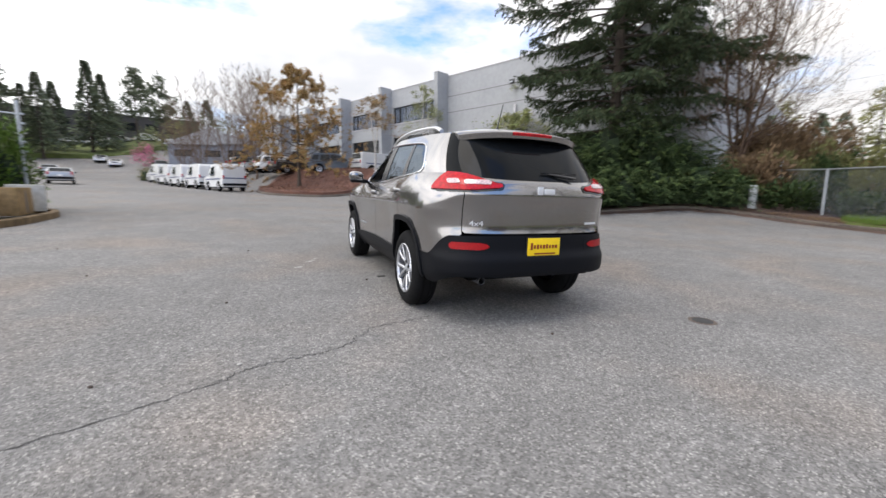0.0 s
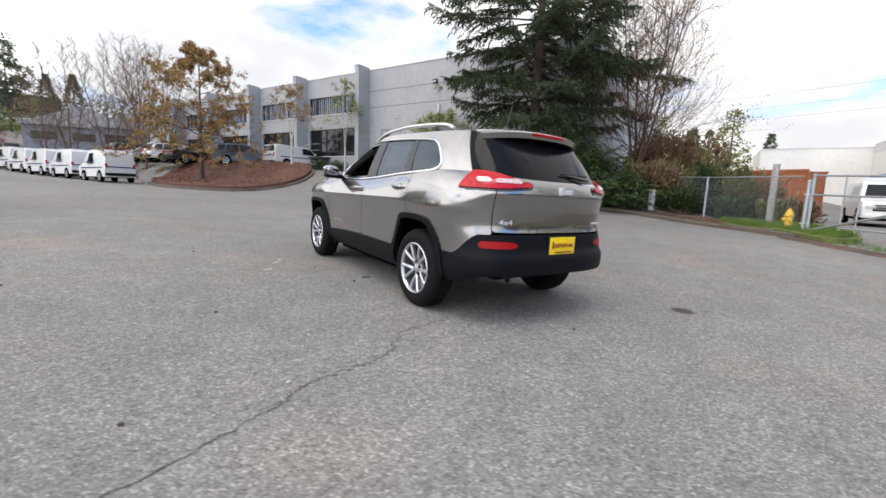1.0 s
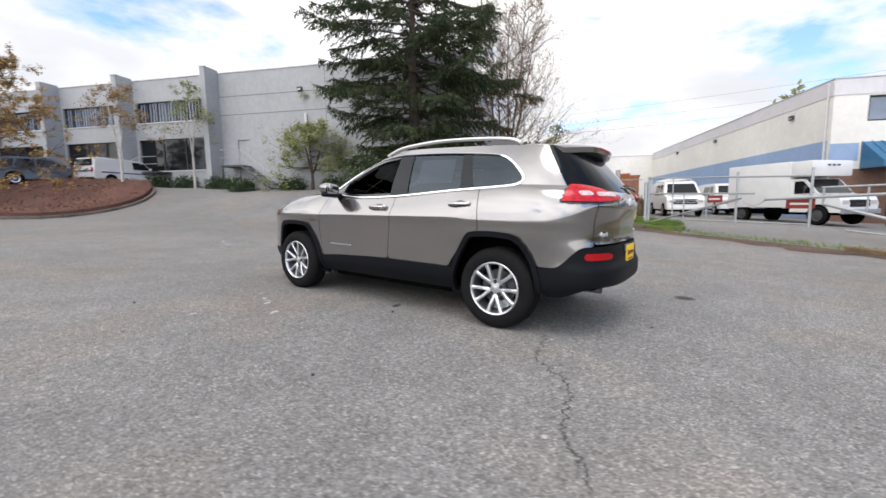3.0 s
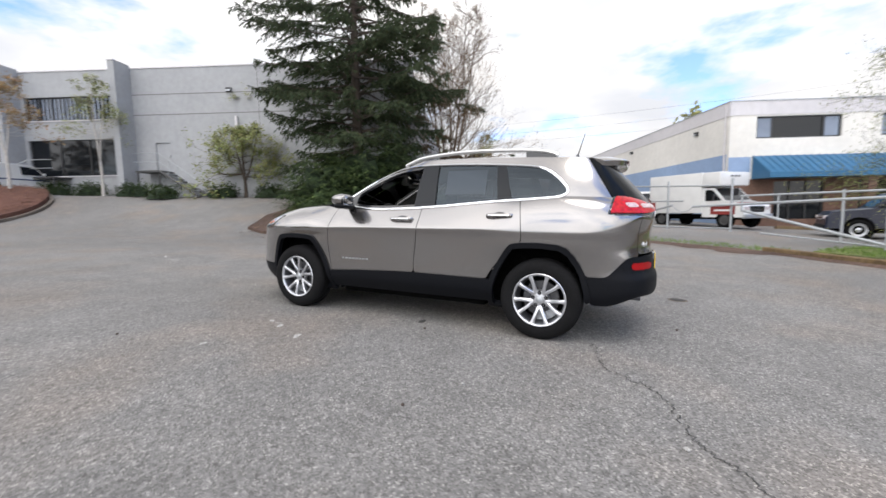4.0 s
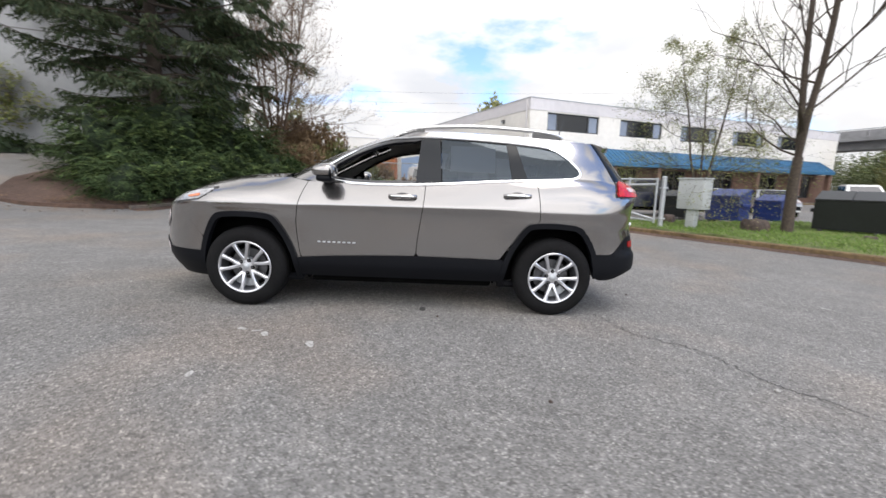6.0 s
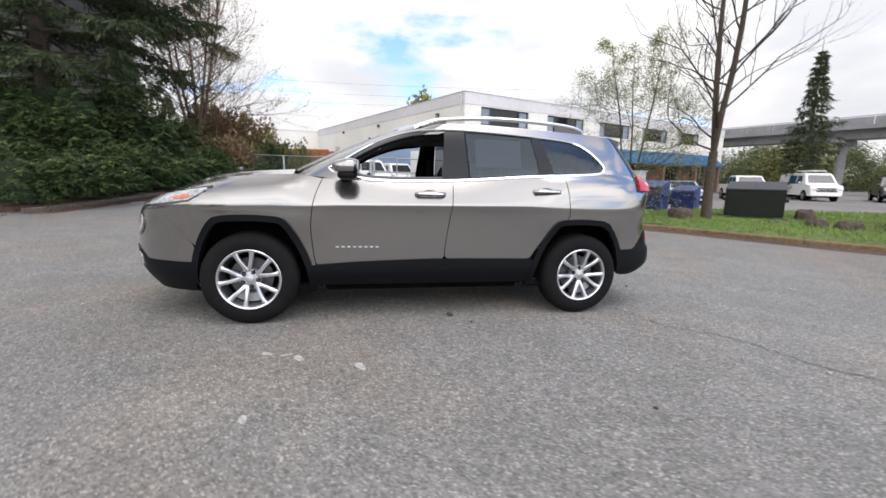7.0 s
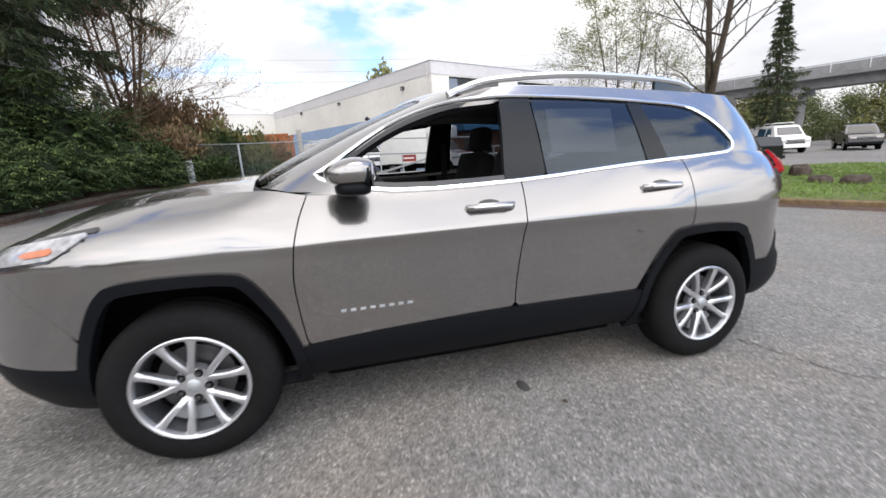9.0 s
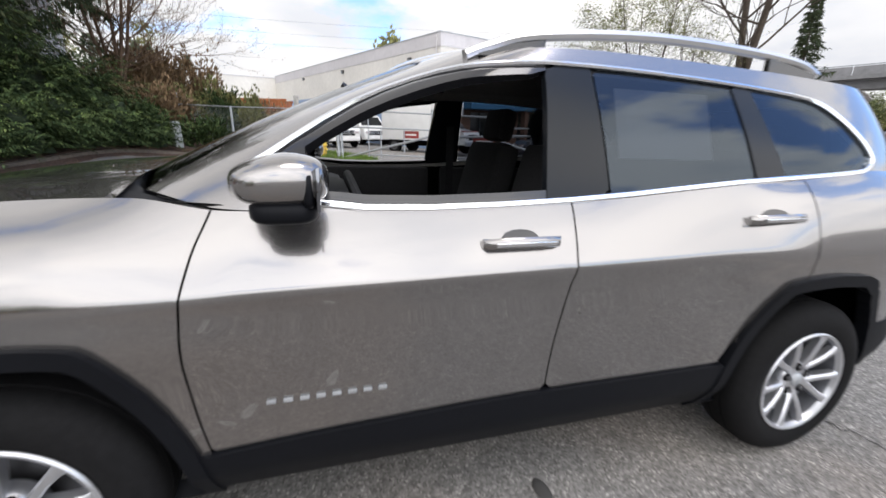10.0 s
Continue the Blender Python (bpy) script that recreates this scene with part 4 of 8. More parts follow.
g.f = [q[::-1] for q in g.f]
part("bonnet", g, M_PAINT, car)
# cowl and wipers at the foot of the windscreen
g = Geo()
for k in range(-10, 11):
    u = k / 10
    g.v += [(u * 0.74, 1.05 + 0.03 * (1 - u * u), 1.128 + 0.055 * (1 - u * u) ** 0.9), (u * 0.78, 0.80 + 0.36 * (1 - u * u) ** 0.6, 1.115)]
for k in range(20):
    g.f.append((2 * k, 2 * k + 2, 2 * k + 3, 2 * k + 1))
part("cowl", g, M_TRIM, car, "black plastic cowl grille")
for x0, x1 in ((-0.62, 0.0), (0.02, 0.62)):
    wip = part("wiper", tube([(x0, 0.98, 1.15), ((x0 + x1) / 2, 1.03, 1.178), (x1, 1.06, 1.185)], 0.011, 6), M_GLOSS, car)

# roof skin
g = Geo()
nr = 14
SR = steps(0, 1, 24)[:-1] + steps(1, 2, 20)[:-1] + steps(2, 3, 20)
for s in SR:
    x, y, z = roof_edge(s)
    for k in range(-nr, nr + 1):
        u = k / nr
        g.v.append((u * x, y, z + 0.052 * (1 - u * u) ** 0.8 * min(1.0, x / 0.55)))
m_ = 2 * nr + 1
for i in range(len(SR) - 1):
    for k in range(m_ - 1):
        g.f.append((i * m_ + k, i * m_ + k + 1, (i + 1) * m_ + k + 1, (i + 1) * m_ + k))
g.f = [q[::-1] for q in g.f]
part("roof", g, M_PAINT, car)
part("headlining", Geo().add([(a * 0.97, b, c - 0.035) for a, b, c in g.v], [q[::-1] for q in g.f]), M_LINING, car, "pale grey headlining")

# glass
part("windscreen", both(cut(TOP, TOP_N, lambda x, y, z: 1 if not (y > 0.24 and x < 0.48 + (1.56 - z) * 0.32) else -1, -0.002)), M_WINDSCREEN, car, "clear curved windscreen")
pair("quarter_window", cut(TOP, TOP_N, lambda x, y, z: max(poly_dist(DLO, y, z) + 0.008, y + 1.065 - (z - 1.2) * 0.31), -0.004), M_PRIVACY, car, "dark privacy glass")
for owner, geo in zip((rd_l, rd_r), (lambda h: (h.moved(MIRROR_X), h))(cut(TOP, TOP_N, lambda x, y, z: max(poly_dist(DLO, y, z) + 0.008, y + 0.335 - (z - 1.14) * 0.06, -0.955 + (z - 1.17) * 0.15 - y), -0.006))):
    part("window", geo, M_PRIVACY, owner, "dark privacy glass")
pair("middle_pillar", cut(TOP, TOP_N, lambda x, y, z: max(poly_dist(DLO, y, z) + 0.006, y - door_mid_line(z) - 0.085, -0.325 + (z - 1.14) * 0.06 - y), -0.001, 0.03), M_PILLAR, car, "satin black middle pillar cover")
pair("rear_pillar", cut(TOP, TOP_N, lambda x, y, z: max(poly_dist(DLO, y, z) + 0.006, y + 0.945 - (z - 1.17) * 0.15, -1.075 + (z - 1.2) * 0.31 - y), -0.001, 0.02), M_PILLAR, car, "satin black rear pillar cover")
for owner, sgn in ((fd_l, -1), (fd_r, 1)):
    # black frame round the lowered front window
    geo = cut(TOP, TOP_N, lambda x, y, z: max(poly_dist(DLO, y, z) + 0.004, -poly_dist(DLO, y, z) - 0.034, door_mid_line(z) + 0.07 - y), -0.004, 0.03)
    part("window_frame", geo if sgn > 0 else geo.moved(MIRROR_X), M_GLOSS, owner, "black window frame seal")
    tri = cut(TOP, TOP_N, lambda x, y, z: max(poly_dist(DLO, y, z) + 0.004, 0.60 - y), -0.003, 0.02)
    part("mirror_corner", tri if sgn > 0 else tri.moved(MIRROR_X), M_GLOSS, owner)
backlight = cut(TOP, TOP_N, lambda x, y, z: max(y - upper_glass_edge(z) + 0.004, z - 1.55), 0.001)
part("rear_window", both(backlight), M_REAR_GLASS, gate, "near-black rear window glass")

# bright strip round the windows
line = []
for y, z in DLO:
    best = None
    for i in range(0, len(TOP), 1):
        row = TOP[i]
        if not (row[0][2] <= z <= row[-1][2] + 0.02):
            continue
        j = max(k for k in range(len(row) - 1) if row[k][2] <= z)
        a, b = row[j], row[j + 1]
        t = (z - a[2]) / (b[2] - a[2] + 1e-9)
        yy, xx = a[1] + (b[1] - a[1]) * t, a[0] + (b[0] - a[0]) * t
        if xx > 0.45 and (best is None or abs(yy - y) < best[0]):
            best = (abs(yy - y), xx, yy)
    line.append((best[1] + 0.004, y, z))
strip = Geo()
nl = len(line)
cy, cz = sum(p[1] for p in line) / nl, sum(p[2] for p in line) / nl
for i, p in enumerate(line):
    a, b = Vector(line[i - 1]), Vector(line[(i + 1) % nl])
    d = (b - a).normalized()
    o = Vector((d.x, d.y, d.z)).cross(Vector((1, 0, 0.3))).normalized()
    if o.dot(Vector((0, p[1] - cy, p[2] - cz))) < 0:
        o = -o
    wdt = 0.0085 if p[2] > 1.25 and p[1] > -1.3 else 0.0105
    n = o.cross(d).normalized()
    if n.x < 0:
        n = -n
    c = Vector(p)
    for q in (c - o * wdt - n * 0.006, c - o * wdt * 0.8 + n * 0.004, c + n * 0.007, c + o * wdt * 0.8 + n * 0.004, c + o * wdt - n * 0.006):
        strip.v.append(tuple(q))
for i in range(nl):
    j = (i + 1) % nl
    for k in range(4):
        strip.f.append((i * 5 + k, j * 5 + k, j * 5 + k + 1, i * 5 + k + 1))
pair("window_trim", strip, M_CHROME, car, "chrome strip round the side windows")

# cladding: sills and wheel-arch flares
sill = cut(LOW, LOW_N, lambda x, y, z: max(z - sill_line(y) + 0.004, y - 0.92, -0.90 - y, 0.285 - z, -arch(y, z) - 0.03), 0.012, 0.03)
pair("sill_cladding", sill, M_TRIM, car, "black plastic sill cladding")
for poly in (ARCH_F, ARCH_R):
    def ring(x, y, z, poly=poly):
        d = poly_dist(poly, y, z)
        return max(d + 0.016, -d - 0.062, (0.30 if y > 1.4 else 0.35 if y < -1.4 else 0.235) - z)
    pair("arch_flare", cut(LOW, LOW_N, ring, 0.018, 0.05), M_TRIM, car, "black plastic wheel-arch flare")
    mid = (poly[0][0] + poly[-1][0]) / 2
    # Liner colour carries the shade of the wheel well.
    well = Geo()

    def flank(y, z):
        x = next((a for a, b in (outline(1 + k / 120) for k in range(0, 241)) if b >= y), 0.5)
        return min(0.885, x - spline(SIDE_IN, z) - 0.012)
    prof = [(y, z) for y, z in rounded_path([(mid + (y - mid) * 1.035, max(z, 0.30 if y > 1.4 else 0.37 if y < -1.4 else 0.25) + (0.014 if z > 0.4 else -0.01)) for y, z in poly], 2)]
    for y, z in prof:
        well.v += [(flank(y, z), y, z), (0.625, y, z)]
    for k in range(len(prof) - 1):
        well.f.append((2 * k, 2 * k + 1, 2 * k + 3, 2 * k + 2))
    well.add([(0.625, y, z) for y, z in prof], [tuple(range(len(prof)))])
    pair("wheel_well", well, M_UNDER, car, "black wheel-well liner with the shade put into its colour")
# Near-black, and hung low to deepen the shade beneath the car.
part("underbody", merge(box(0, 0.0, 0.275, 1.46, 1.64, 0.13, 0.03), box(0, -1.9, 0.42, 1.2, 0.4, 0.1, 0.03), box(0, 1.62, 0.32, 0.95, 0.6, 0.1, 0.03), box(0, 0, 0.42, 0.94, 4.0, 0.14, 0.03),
                        box(0, 1.35, 0.36, 1.5, 0.09, 0.08), box(0, -1.35, 0.36, 1.5, 0.09, 0.08)), M_UNDER, car, "black underbody and axles, darkened for the shade below")

# ---- wheels ----
R_T, W_T = 0.349, 0.225


def build_wheel(name):
    """Wheel about its own axis z, outer face towards +z."""
    h = W_T / 2
    prof = [(0.207, h - 0.03), (0.217, h - 0.014), (0.235, h - 0.004), (0.268, h + 0.005), (0.30, h + 0.001), (0.322, h - 0.010), (0.338, h - 0.026), (R_T - 0.003, h - 0.042), (R_T, h - 0.058)]
    prof += [(R_T, 0.036), (R_T - 0.009, 0.034), (R_T - 0.009, 0.027), (R_T, 0.025), (R_T, -0.025), (R_T - 0.009, -0.027), (R_T - 0.009, -0.034), (R_T, -0.036)]
    prof += [(r, -z) for r, z in prof[8::-1]]
    tyre = part(name, lathe(prof[::-1], 56), M_TYRE, car, "black all-season tyre on a silver alloy wheel", angle=55)
    rim_p = [(0.225, h - 0.010), (0.228, h - 0.003), (0.223, h + 0.001), (0.213, h - 0.003), (0.207, h - 0.02), (0.201, h - 0.05), (0.193, h - 0.10), (0.188, -h + 0.02)]
    rim = part("rim", lathe(rim_p[:5], 56), M_ALLOY, tyre, "silver alloy rim")
    part("rim_barrel", lathe(rim_p[4:], 56), M_BARREL, rim, "dark inner rim barrel")
    for k in range(5):
        for off in (-15.5, 15.5):
            sp = Geo()
            for (r, ww, zt, dp, tw) in ((0.040, 0.019, h - 0.036, 0.03, off * 0.25), (0.08, 0.0175, h - 0.024, 0.036, off * 0.60), (0.11, 0.0160, h - 0.017, 0.038, off * 0.86), (0.15, 0.0155, h - 0.011, 0.038, off * 1.02), (0.19, 0.0175, h - 0.006, 0.034, off * 1.05), (0.217, 0.027, h - 0.005, 0.026, off * 1.05)):
                a = radians(tw)
                c, s_ = math.cos(a), math.sin(a)
                ww *= 0.86
                for wx, zz in ((-ww, zt - dp), (-ww, zt - 0.006), (-ww * 0.55, zt), (ww * 0.55, zt), (ww, zt - 0.006), (ww, zt - dp)):
                    sp.v.append((r * c - wx * s_, r * s_ + wx * c, zz))
            for i in range(5):
                for c in range(5):
                    sp.f.append((i * 6 + c, (i + 1) * 6 + c, (i + 1) * 6 + c + 1, i * 6 + c + 1))
            part("spoke", sp, M_ALLOY, rim, m=pose(0, 0, 0, 0, 0, 72 * k + 90))
    part("hub", lathe([(0.0, h - 0.03), (0.05, h - 0.031), (0.074, h - 0.036), (0.082, h - 0.05), (0.082, h - 0.08)][::-1], 30), M_ALLOY, rim)
    part("centre_cap", lathe([(0.0, h - 0.02), (0.022, h - 0.021), (0.029, h - 0.026), (0.03, h - 0.036)][::-1], 24), M_STEEL, rim)
    for k in range(5):
        a = radians(72 * k + 54)
        part("wheel_nut", lathe([(0, 0.006), (0.008, 0.006), (0.011, 0.0), (0.011, -0.02)][::-1], 6), M_DISC, rim, m=pose(0.057 * math.cos(a), 0.057 * math.sin(a), h - 0.024))
        # Flat black disc painted for the shade round each nut.
        part("nut_pocket", lathe([(0.0, 0.0), (0.0165, 0.0), (0.018, -0.008)][::-1], 12), M_UNDER, rim, m=pose(0.057 * math.cos(a), 0.057 * math.sin(a), h - 0.0290))
    disc = part("brake_disc", lathe([(0.05, 0.01), (0.155, 0.01), (0.155, -0.012), (0.05, -0.012)][::-1], 32, True), M_DISC, tyre, "bright steel brake disc")
    cal = Geo()
    for k in range(7):
        a = radians(150 + 10 * k)
        for r, z in ((0.12, 0.03), (0.185, 0.03), (0.185, -0.04), (0.12, -0.04)):
            cal.v.append((r * math.cos(a), r * math.sin(a), z))
    for k in range(6):
        for c in range(4):
            cal.f.append((k * 4 + c, k * 4 + (c + 1) % 4, k * 4 + 4 + (c + 1) % 4, k * 4 + 4 + c))
    cal.f += [(3, 2, 1, 0), (24, 25, 26, 27)]
    part("brake_caliper", cal, M_STEEL, disc)
    # Black backing disc added for the shade behind the spokes.
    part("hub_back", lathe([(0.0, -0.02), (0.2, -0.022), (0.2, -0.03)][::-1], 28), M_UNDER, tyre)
    return tyre


HUB_Z = 0.346
wheel = build_wheel("wheel")
wheel.matrix_basis = pose(-0.785, -1.35, HUB_Z, 0, -90, 0) @ pose(0, 0, 0, 0, 0, 20)


def copy_part(ob, m):
    made = copy_thing(ob, m)
    made.parent = car
    return made


copy_part(wheel, pose(-0.785, 1.35, HUB_Z, 0, -90, 0) @ pose(0, 0, 0, 0, 0, -8))
copy_part(wheel, pose(0.785, -1.35, HUB_Z, 0, 90, 0) @ pose(0, 0, 0, 0, 0, 33))
copy_part(wheel, pose(0.785, 1.35, HUB_Z, 0, 90, 0) @ pose(0, 0, 0, 0, 0, 5))

# ---- lamps ----


def tail_shape(x, y, z):
    """Lamp wrapped round the rear corner, told by its reach across the car."""
    run = (0.92 - x) if y < -1.6 else 2
    top = 1.205 - 0.075 * smoothstep(0.22, 0.53, run)
    low = 1.083 + 0.02 * smoothstep(0.25, 0.53, run)
    tip = run - 0.54 + abs(z - 1.13) * 0.4
    return max(y + 1.885 + (z - 1.14) * 0.25, z - top, low - z, tip)


pl, pr = pair("tail_lamp", cut(LOW, LOW_N, tail_shape, 0.024, 0.04), M_RED, car, "red wrap-round tail lamp")
for lampside, sgn in ((pl, -1), (pr, 1)):
    for nm, mt, lo, hi, z0, z1 in (("reversing_lamp", M_PINK_LAMP, 0.175, 0.243, 1.122, 1.154), ("reversing_lamp", M_PINK_LAMP, 0.268, 0.45, 1.120, 1.148)):
        geo = cut(LOW, LOW_N, lambda x, y, z: max((0.92 - x) - hi, lo - (0.92 - x), z - z1, z0 - z, y + 1.6), 0.029, 0.006)
        part(nm, geo if sgn > 0 else geo.moved(MIRROR_X), mt, lampside, "pale pink-white inner lamp window")
    rim_ = cut(LOW, LOW_N, lambda x, y, z: max(tail_shape(x, y, z) - 0.014, -tail_shape(x, y, z) - 0.003), 0.008, 0.02)
    part("lamp_surround", rim_ if sgn > 0 else rim_.moved(MIRROR_X), M_GLOSS, lampside)
refl = cut(LOW, LOW_N, lambda x, y, z: max(abs(z - 0.658) - 0.028 + 0.016 * smoothstep(0.55, 0.46, x), x - 0.745, 0.47 - x, y + 1.8), 0.012, 0.02)
pair("rear_reflector", refl, M_RED_REFLECT, car, "red bumper reflector")
pocket = cut(LOW, LOW_N, lambda x, y, z: max(abs(z - 0.655) - 0.05, x - 0.79, 0.43 - x, y + 1.8), 0.006, 0.004)
pair("reflector_recess", pocket, M_TRIM, car)


def head_shape(x, y, z):
    return max(1.63 + (0.99 - z) * 1.5 - y, z - (0.998 - (y - 1.7) * 0.17), (0.928 - (y - 1.7) * 0.15) - z, 0.34 - x)


hl, hr = pair("headlamp", cut(LOW, LOW_N, head_shape, 0.006, 0.02), M_HEADLAMP, car, "slim clear running lamp")
for lampside, sgn in ((hl, -1), (hr, 1)):
    geo = cut(LOW, LOW_N, lambda x, y, z: max(head_shape(x, y, z) + 0.016, 1.73 - y, y - 1.86, z - (0.966 - (y - 1.7) * 0.16)), 0.010, 0.01)
    ring_h = cut(LOW, LOW_N, lambda x, y, z: max(head_shape(x, y, z) - 0.012, -head_shape(x, y, z) - 0.004), 0.004, 0.012)
    part("lamp_surround", ring_h if sgn > 0 else ring_h.moved(MIRROR_X), M_GLOSS, lampside)
    part("indicator", geo if sgn > 0 else geo.moved(MIRROR_X), M_AMBER, lampside, "amber indicator")
for z0, nm, mt, r in ((0.72, "main_headlamp", M_CLEAR_LAMP, 0.07), (0.45, "fog_lamp", M_CLEAR_LAMP, 0.05)):
    geo = cut(LOW, LOW_N, lambda x, y, z: max(math.hypot((x - 0.50) * 0.9, z - z0) - r, 1.6 - y), 0.008, 0.015)
    hole = cut(LOW, LOW_N, lambda x, y, z: max(math.hypot((x - 0.50) * 0.85, z - z0) - r * 1.3, 1.6 - y), 0.004, 0.01)
    pair(nm + "_bezel", hole, M_GLOSS, car)
    pair(nm, geo, mt, car, "round clear lamp")
for k in range(7):
    xs = (k - 3) * 0.115
    slot = cut(LOW, LOW_N, lambda x, y, z: max(abs(x - abs(xs)) - 0.042, z - 0.93 + abs(k - 3) * 0.004, 0.76 - z, 1.6 - y), 0.004, 0.01)
    if xs < 0:
        slot = slot.moved(MIRROR_X)
    elif xs == 0:
        slot = both(slot)
    part("grille_slot", slot, M_GLOSS, car)
part("lower_intake", both(cut(LOW, LOW_N, lambda x, y, z: max(x - 0.5, abs(z - 0.45) - 0.09, 1.6 - y), 0.008, 0.01)), M_GLOSS, car)

# ---- roof rails, spoiler, aerial, mirrors, handles ----
rail_pts = rounded_path([(0.11, 1.548), (0.03, 1.580), (-0.13, 1.622), (-0.55, 1.655), (-1.0, 1.650), (-1.30, 1.628), (-1.42, 1.590)], 6)
rg = Geo()
for i, (y, z) in enumerate(rail_pts):
    x = 0.600 - 0.012 * smoothstep(-0.6, -1.4, y) - 0.012 * smoothstep(-0.3, 0.2, y)
    q0, q1 = rail_pts[max(i - 1, 0)], rail_pts[min(i + 1, len(rail_pts) - 1)]
    d = Vector((0, q1[0] - q0[0], q1[1] - q0[1])).normalized()
    up = Vector((0, -d.z, d.y))
    if up.z < 0:
        up = -up
    for a in range(8):
        an = math.tau * a / 8
        rg.v.append(tuple(Vector((x, y, z)) + Vector((1, 0, 0)) * 0.022 * math.cos(an) + up * 0.018 * math.sin(an)))
for i in range(len(rail_pts) - 1):
    for a in range(8):
        b = (a + 1) % 8
        rg.f.append((i * 8 + a, i * 8 + b, i * 8 + 8 + b, i * 8 + 8 + a))
rg.f += [tuple(range(8)), tuple(range(len(rail_pts) * 8 - 1, len(rail_pts) * 8 - 9, -1))]
rails = pair("roof_rail", rg, M_SILVER, car, "silver roof rail")
for r_, sgn in zip(rails, (-1, 1)):
    for y0, y1 in ((0.07, -0.16), (-1.14, -1.40)):
        # Foot whose black also fills in the shaded gap beneath the rail end.
        foot = prism([(y0, 1.550), (y0, 1.572 if y0 > 0 else 1.635), (y1, 1.612 if y0 > 0 else 1.592), (y1, 1.550)], 0.585, 0.607, "x")
        part("rail_foot", foot if sgn > 0 else foot.moved(MIRROR_X), M_GLOSS, r_, "rail foot, filled black for the dark gap beneath the rail")

sp = Geo()
ns = 24


def spoiler_lip(u):
    return -1.80 - 0.185 * (1 - abs(u) ** 3.2), 1.548 + 0.020 * (1 - u * u) - 0.016 * abs(u) ** 3


for k in range(-ns, ns + 1):
    u = k / ns
    x = 0.592 * u
    y_in = -1.60 - 0.14 * (1 - abs(u) ** 3)
    y_out, z_out = spoiler_lip(u)
    z_in = spline(ROOF_Z, y_in) + 0.052 * (1 - u * u) ** 0.8 + 0.002
    sp.v += [(x, y_in, z_in), (x, (y_in + y_out) / 2, (z_in + z_out) / 2 + 0.012), (x, y_out + 0.012, z_out), (x, y_out, z_out - 0.010), (x * 0.99, y_out + 0.014, z_out - 0.052), (x * 0.98, y_out + 0.05, z_out - 0.060), (x * 0.96, y_in - 0.03, z_in - 0.10)]
for k in range(2 * ns):
    for c in range(6):
        sp.f.append((k * 7 + c, k * 7 + c + 1, k * 7 + c + 8, k * 7 + c + 7))
ends = [tuple(range(7)), tuple(range(2 * ns * 7 + 6, 2 * ns * 7 - 1, -1))]
spo = part("roof_spoiler", Geo().add(sp.v, [f for i, f in enumerate(sp.f) if i % 6 < 4] + ends), M_PAINT, gate, "painted roof spoiler")
part("spoiler_underside", Geo().add(sp.v, [f for i, f in enumerate(sp.f) if i % 6 >= 4]), M_GLOSS, spo, "black spoiler underside")
bl = Geo()
for k in range(-8, 9):
    x = 0.19 * k / 8
    y_out, z_out = spoiler_lip(x / 0.592)
    bl.v += [(x, y_out + 0.006, z_out - 0.004), (x, y_out - 0.003, z_out - 0.012), (x, y_out + 0.004, z_out - 0.032)]
for k in range(16):
    for c in range(2):
        bl.f.append((k * 3 + c, k * 3 + c + 1, k * 3 + c + 4, k * 3 + c + 3))
part("high_brake_lamp", bl, M_RED, spo, "red high-level brake lamp")
part("aerial", merge(tube([(-0.08, -1.52, 1.635), (-0.065, -1.58, 1.85)], [0.006, 0.003], 6), lathe([(0.0, 1.655), (0.012, 1.65), (0.022, 1.62)][::-1], 10).moved(pose(-0.08, -1.52, 0))), M_GLOSS, car, "short black aerial")


def ball(cx, cy, cz, rx, ry, rz, squash=2.0, nu=20, nv=12):
    """A rounded block: a ball with flattened faces."""
    gg = Geo()

    def pw(c):
        return math.copysign(abs(c) ** (2 / squash), c)
    for j in range(nv + 1):
        p = -math.pi / 2 + math.pi * j / nv
        for i in range(nu):
            t = math.tau * i / nu
            gg.v.append((cx + rx * pw(math.cos(p)) * pw(math.cos(t)), cy + ry * pw(math.cos(p)) * pw(math.sin(t)), cz + rz * pw(math.sin(p))))
    for j in range(nv):
        for i in range(nu):
            i2 = (i + 1) % nu
            gg.f.append((j * nu + i, j * nu + i2, (j + 1) * nu + i2, (j + 1) * nu + i))
    return gg


mir = ball(0.965, 0.655, 1.190, 0.095, 0.092, 0.058, 2.8, 28, 18)
mir.v = [(x, y - 0.02 + 0.03 * max(0, x - 0.95) * -1.0 + 0.02 * smoothstep(0.57, 0.64, y), z * 1.0 + 0.010 * smoothstep(0.88, 1.0, x) - 0.018 * smoothstep(0.62, 0.74, y) * smoothstep(1.15, 1.25, z)) for x, y, z in mir.v]
for owner, sgn in ((fd_l, -1), (fd_r, 1)):
    def side(gg):
        return gg if sgn > 0 else gg.moved(MIRROR_X)
    body = part("door_mirror", side(mir), M_PAINT, owner, "painted door mirror with black base")
    part("mirror_base", side(merge(ball(0.955, 0.638, 1.135, 0.092, 0.072, 0.030, 3.4), ball(0.86, 0.65, 1.125, 0.06, 0.05, 0.028, 3.0))), M_TRIM, body)
    part("mirror_bezel", side(ball(0.968, 0.586, 1.188, 0.086, 0.014, 0.052, 3.2)), M_TRIM, body, "black mirror bezel")
    part("mirror_glass", side(box(0.975, 0.566, 1.184, 0.155, 0.008, 0.09, 0.003)), M_MIRROR, body)
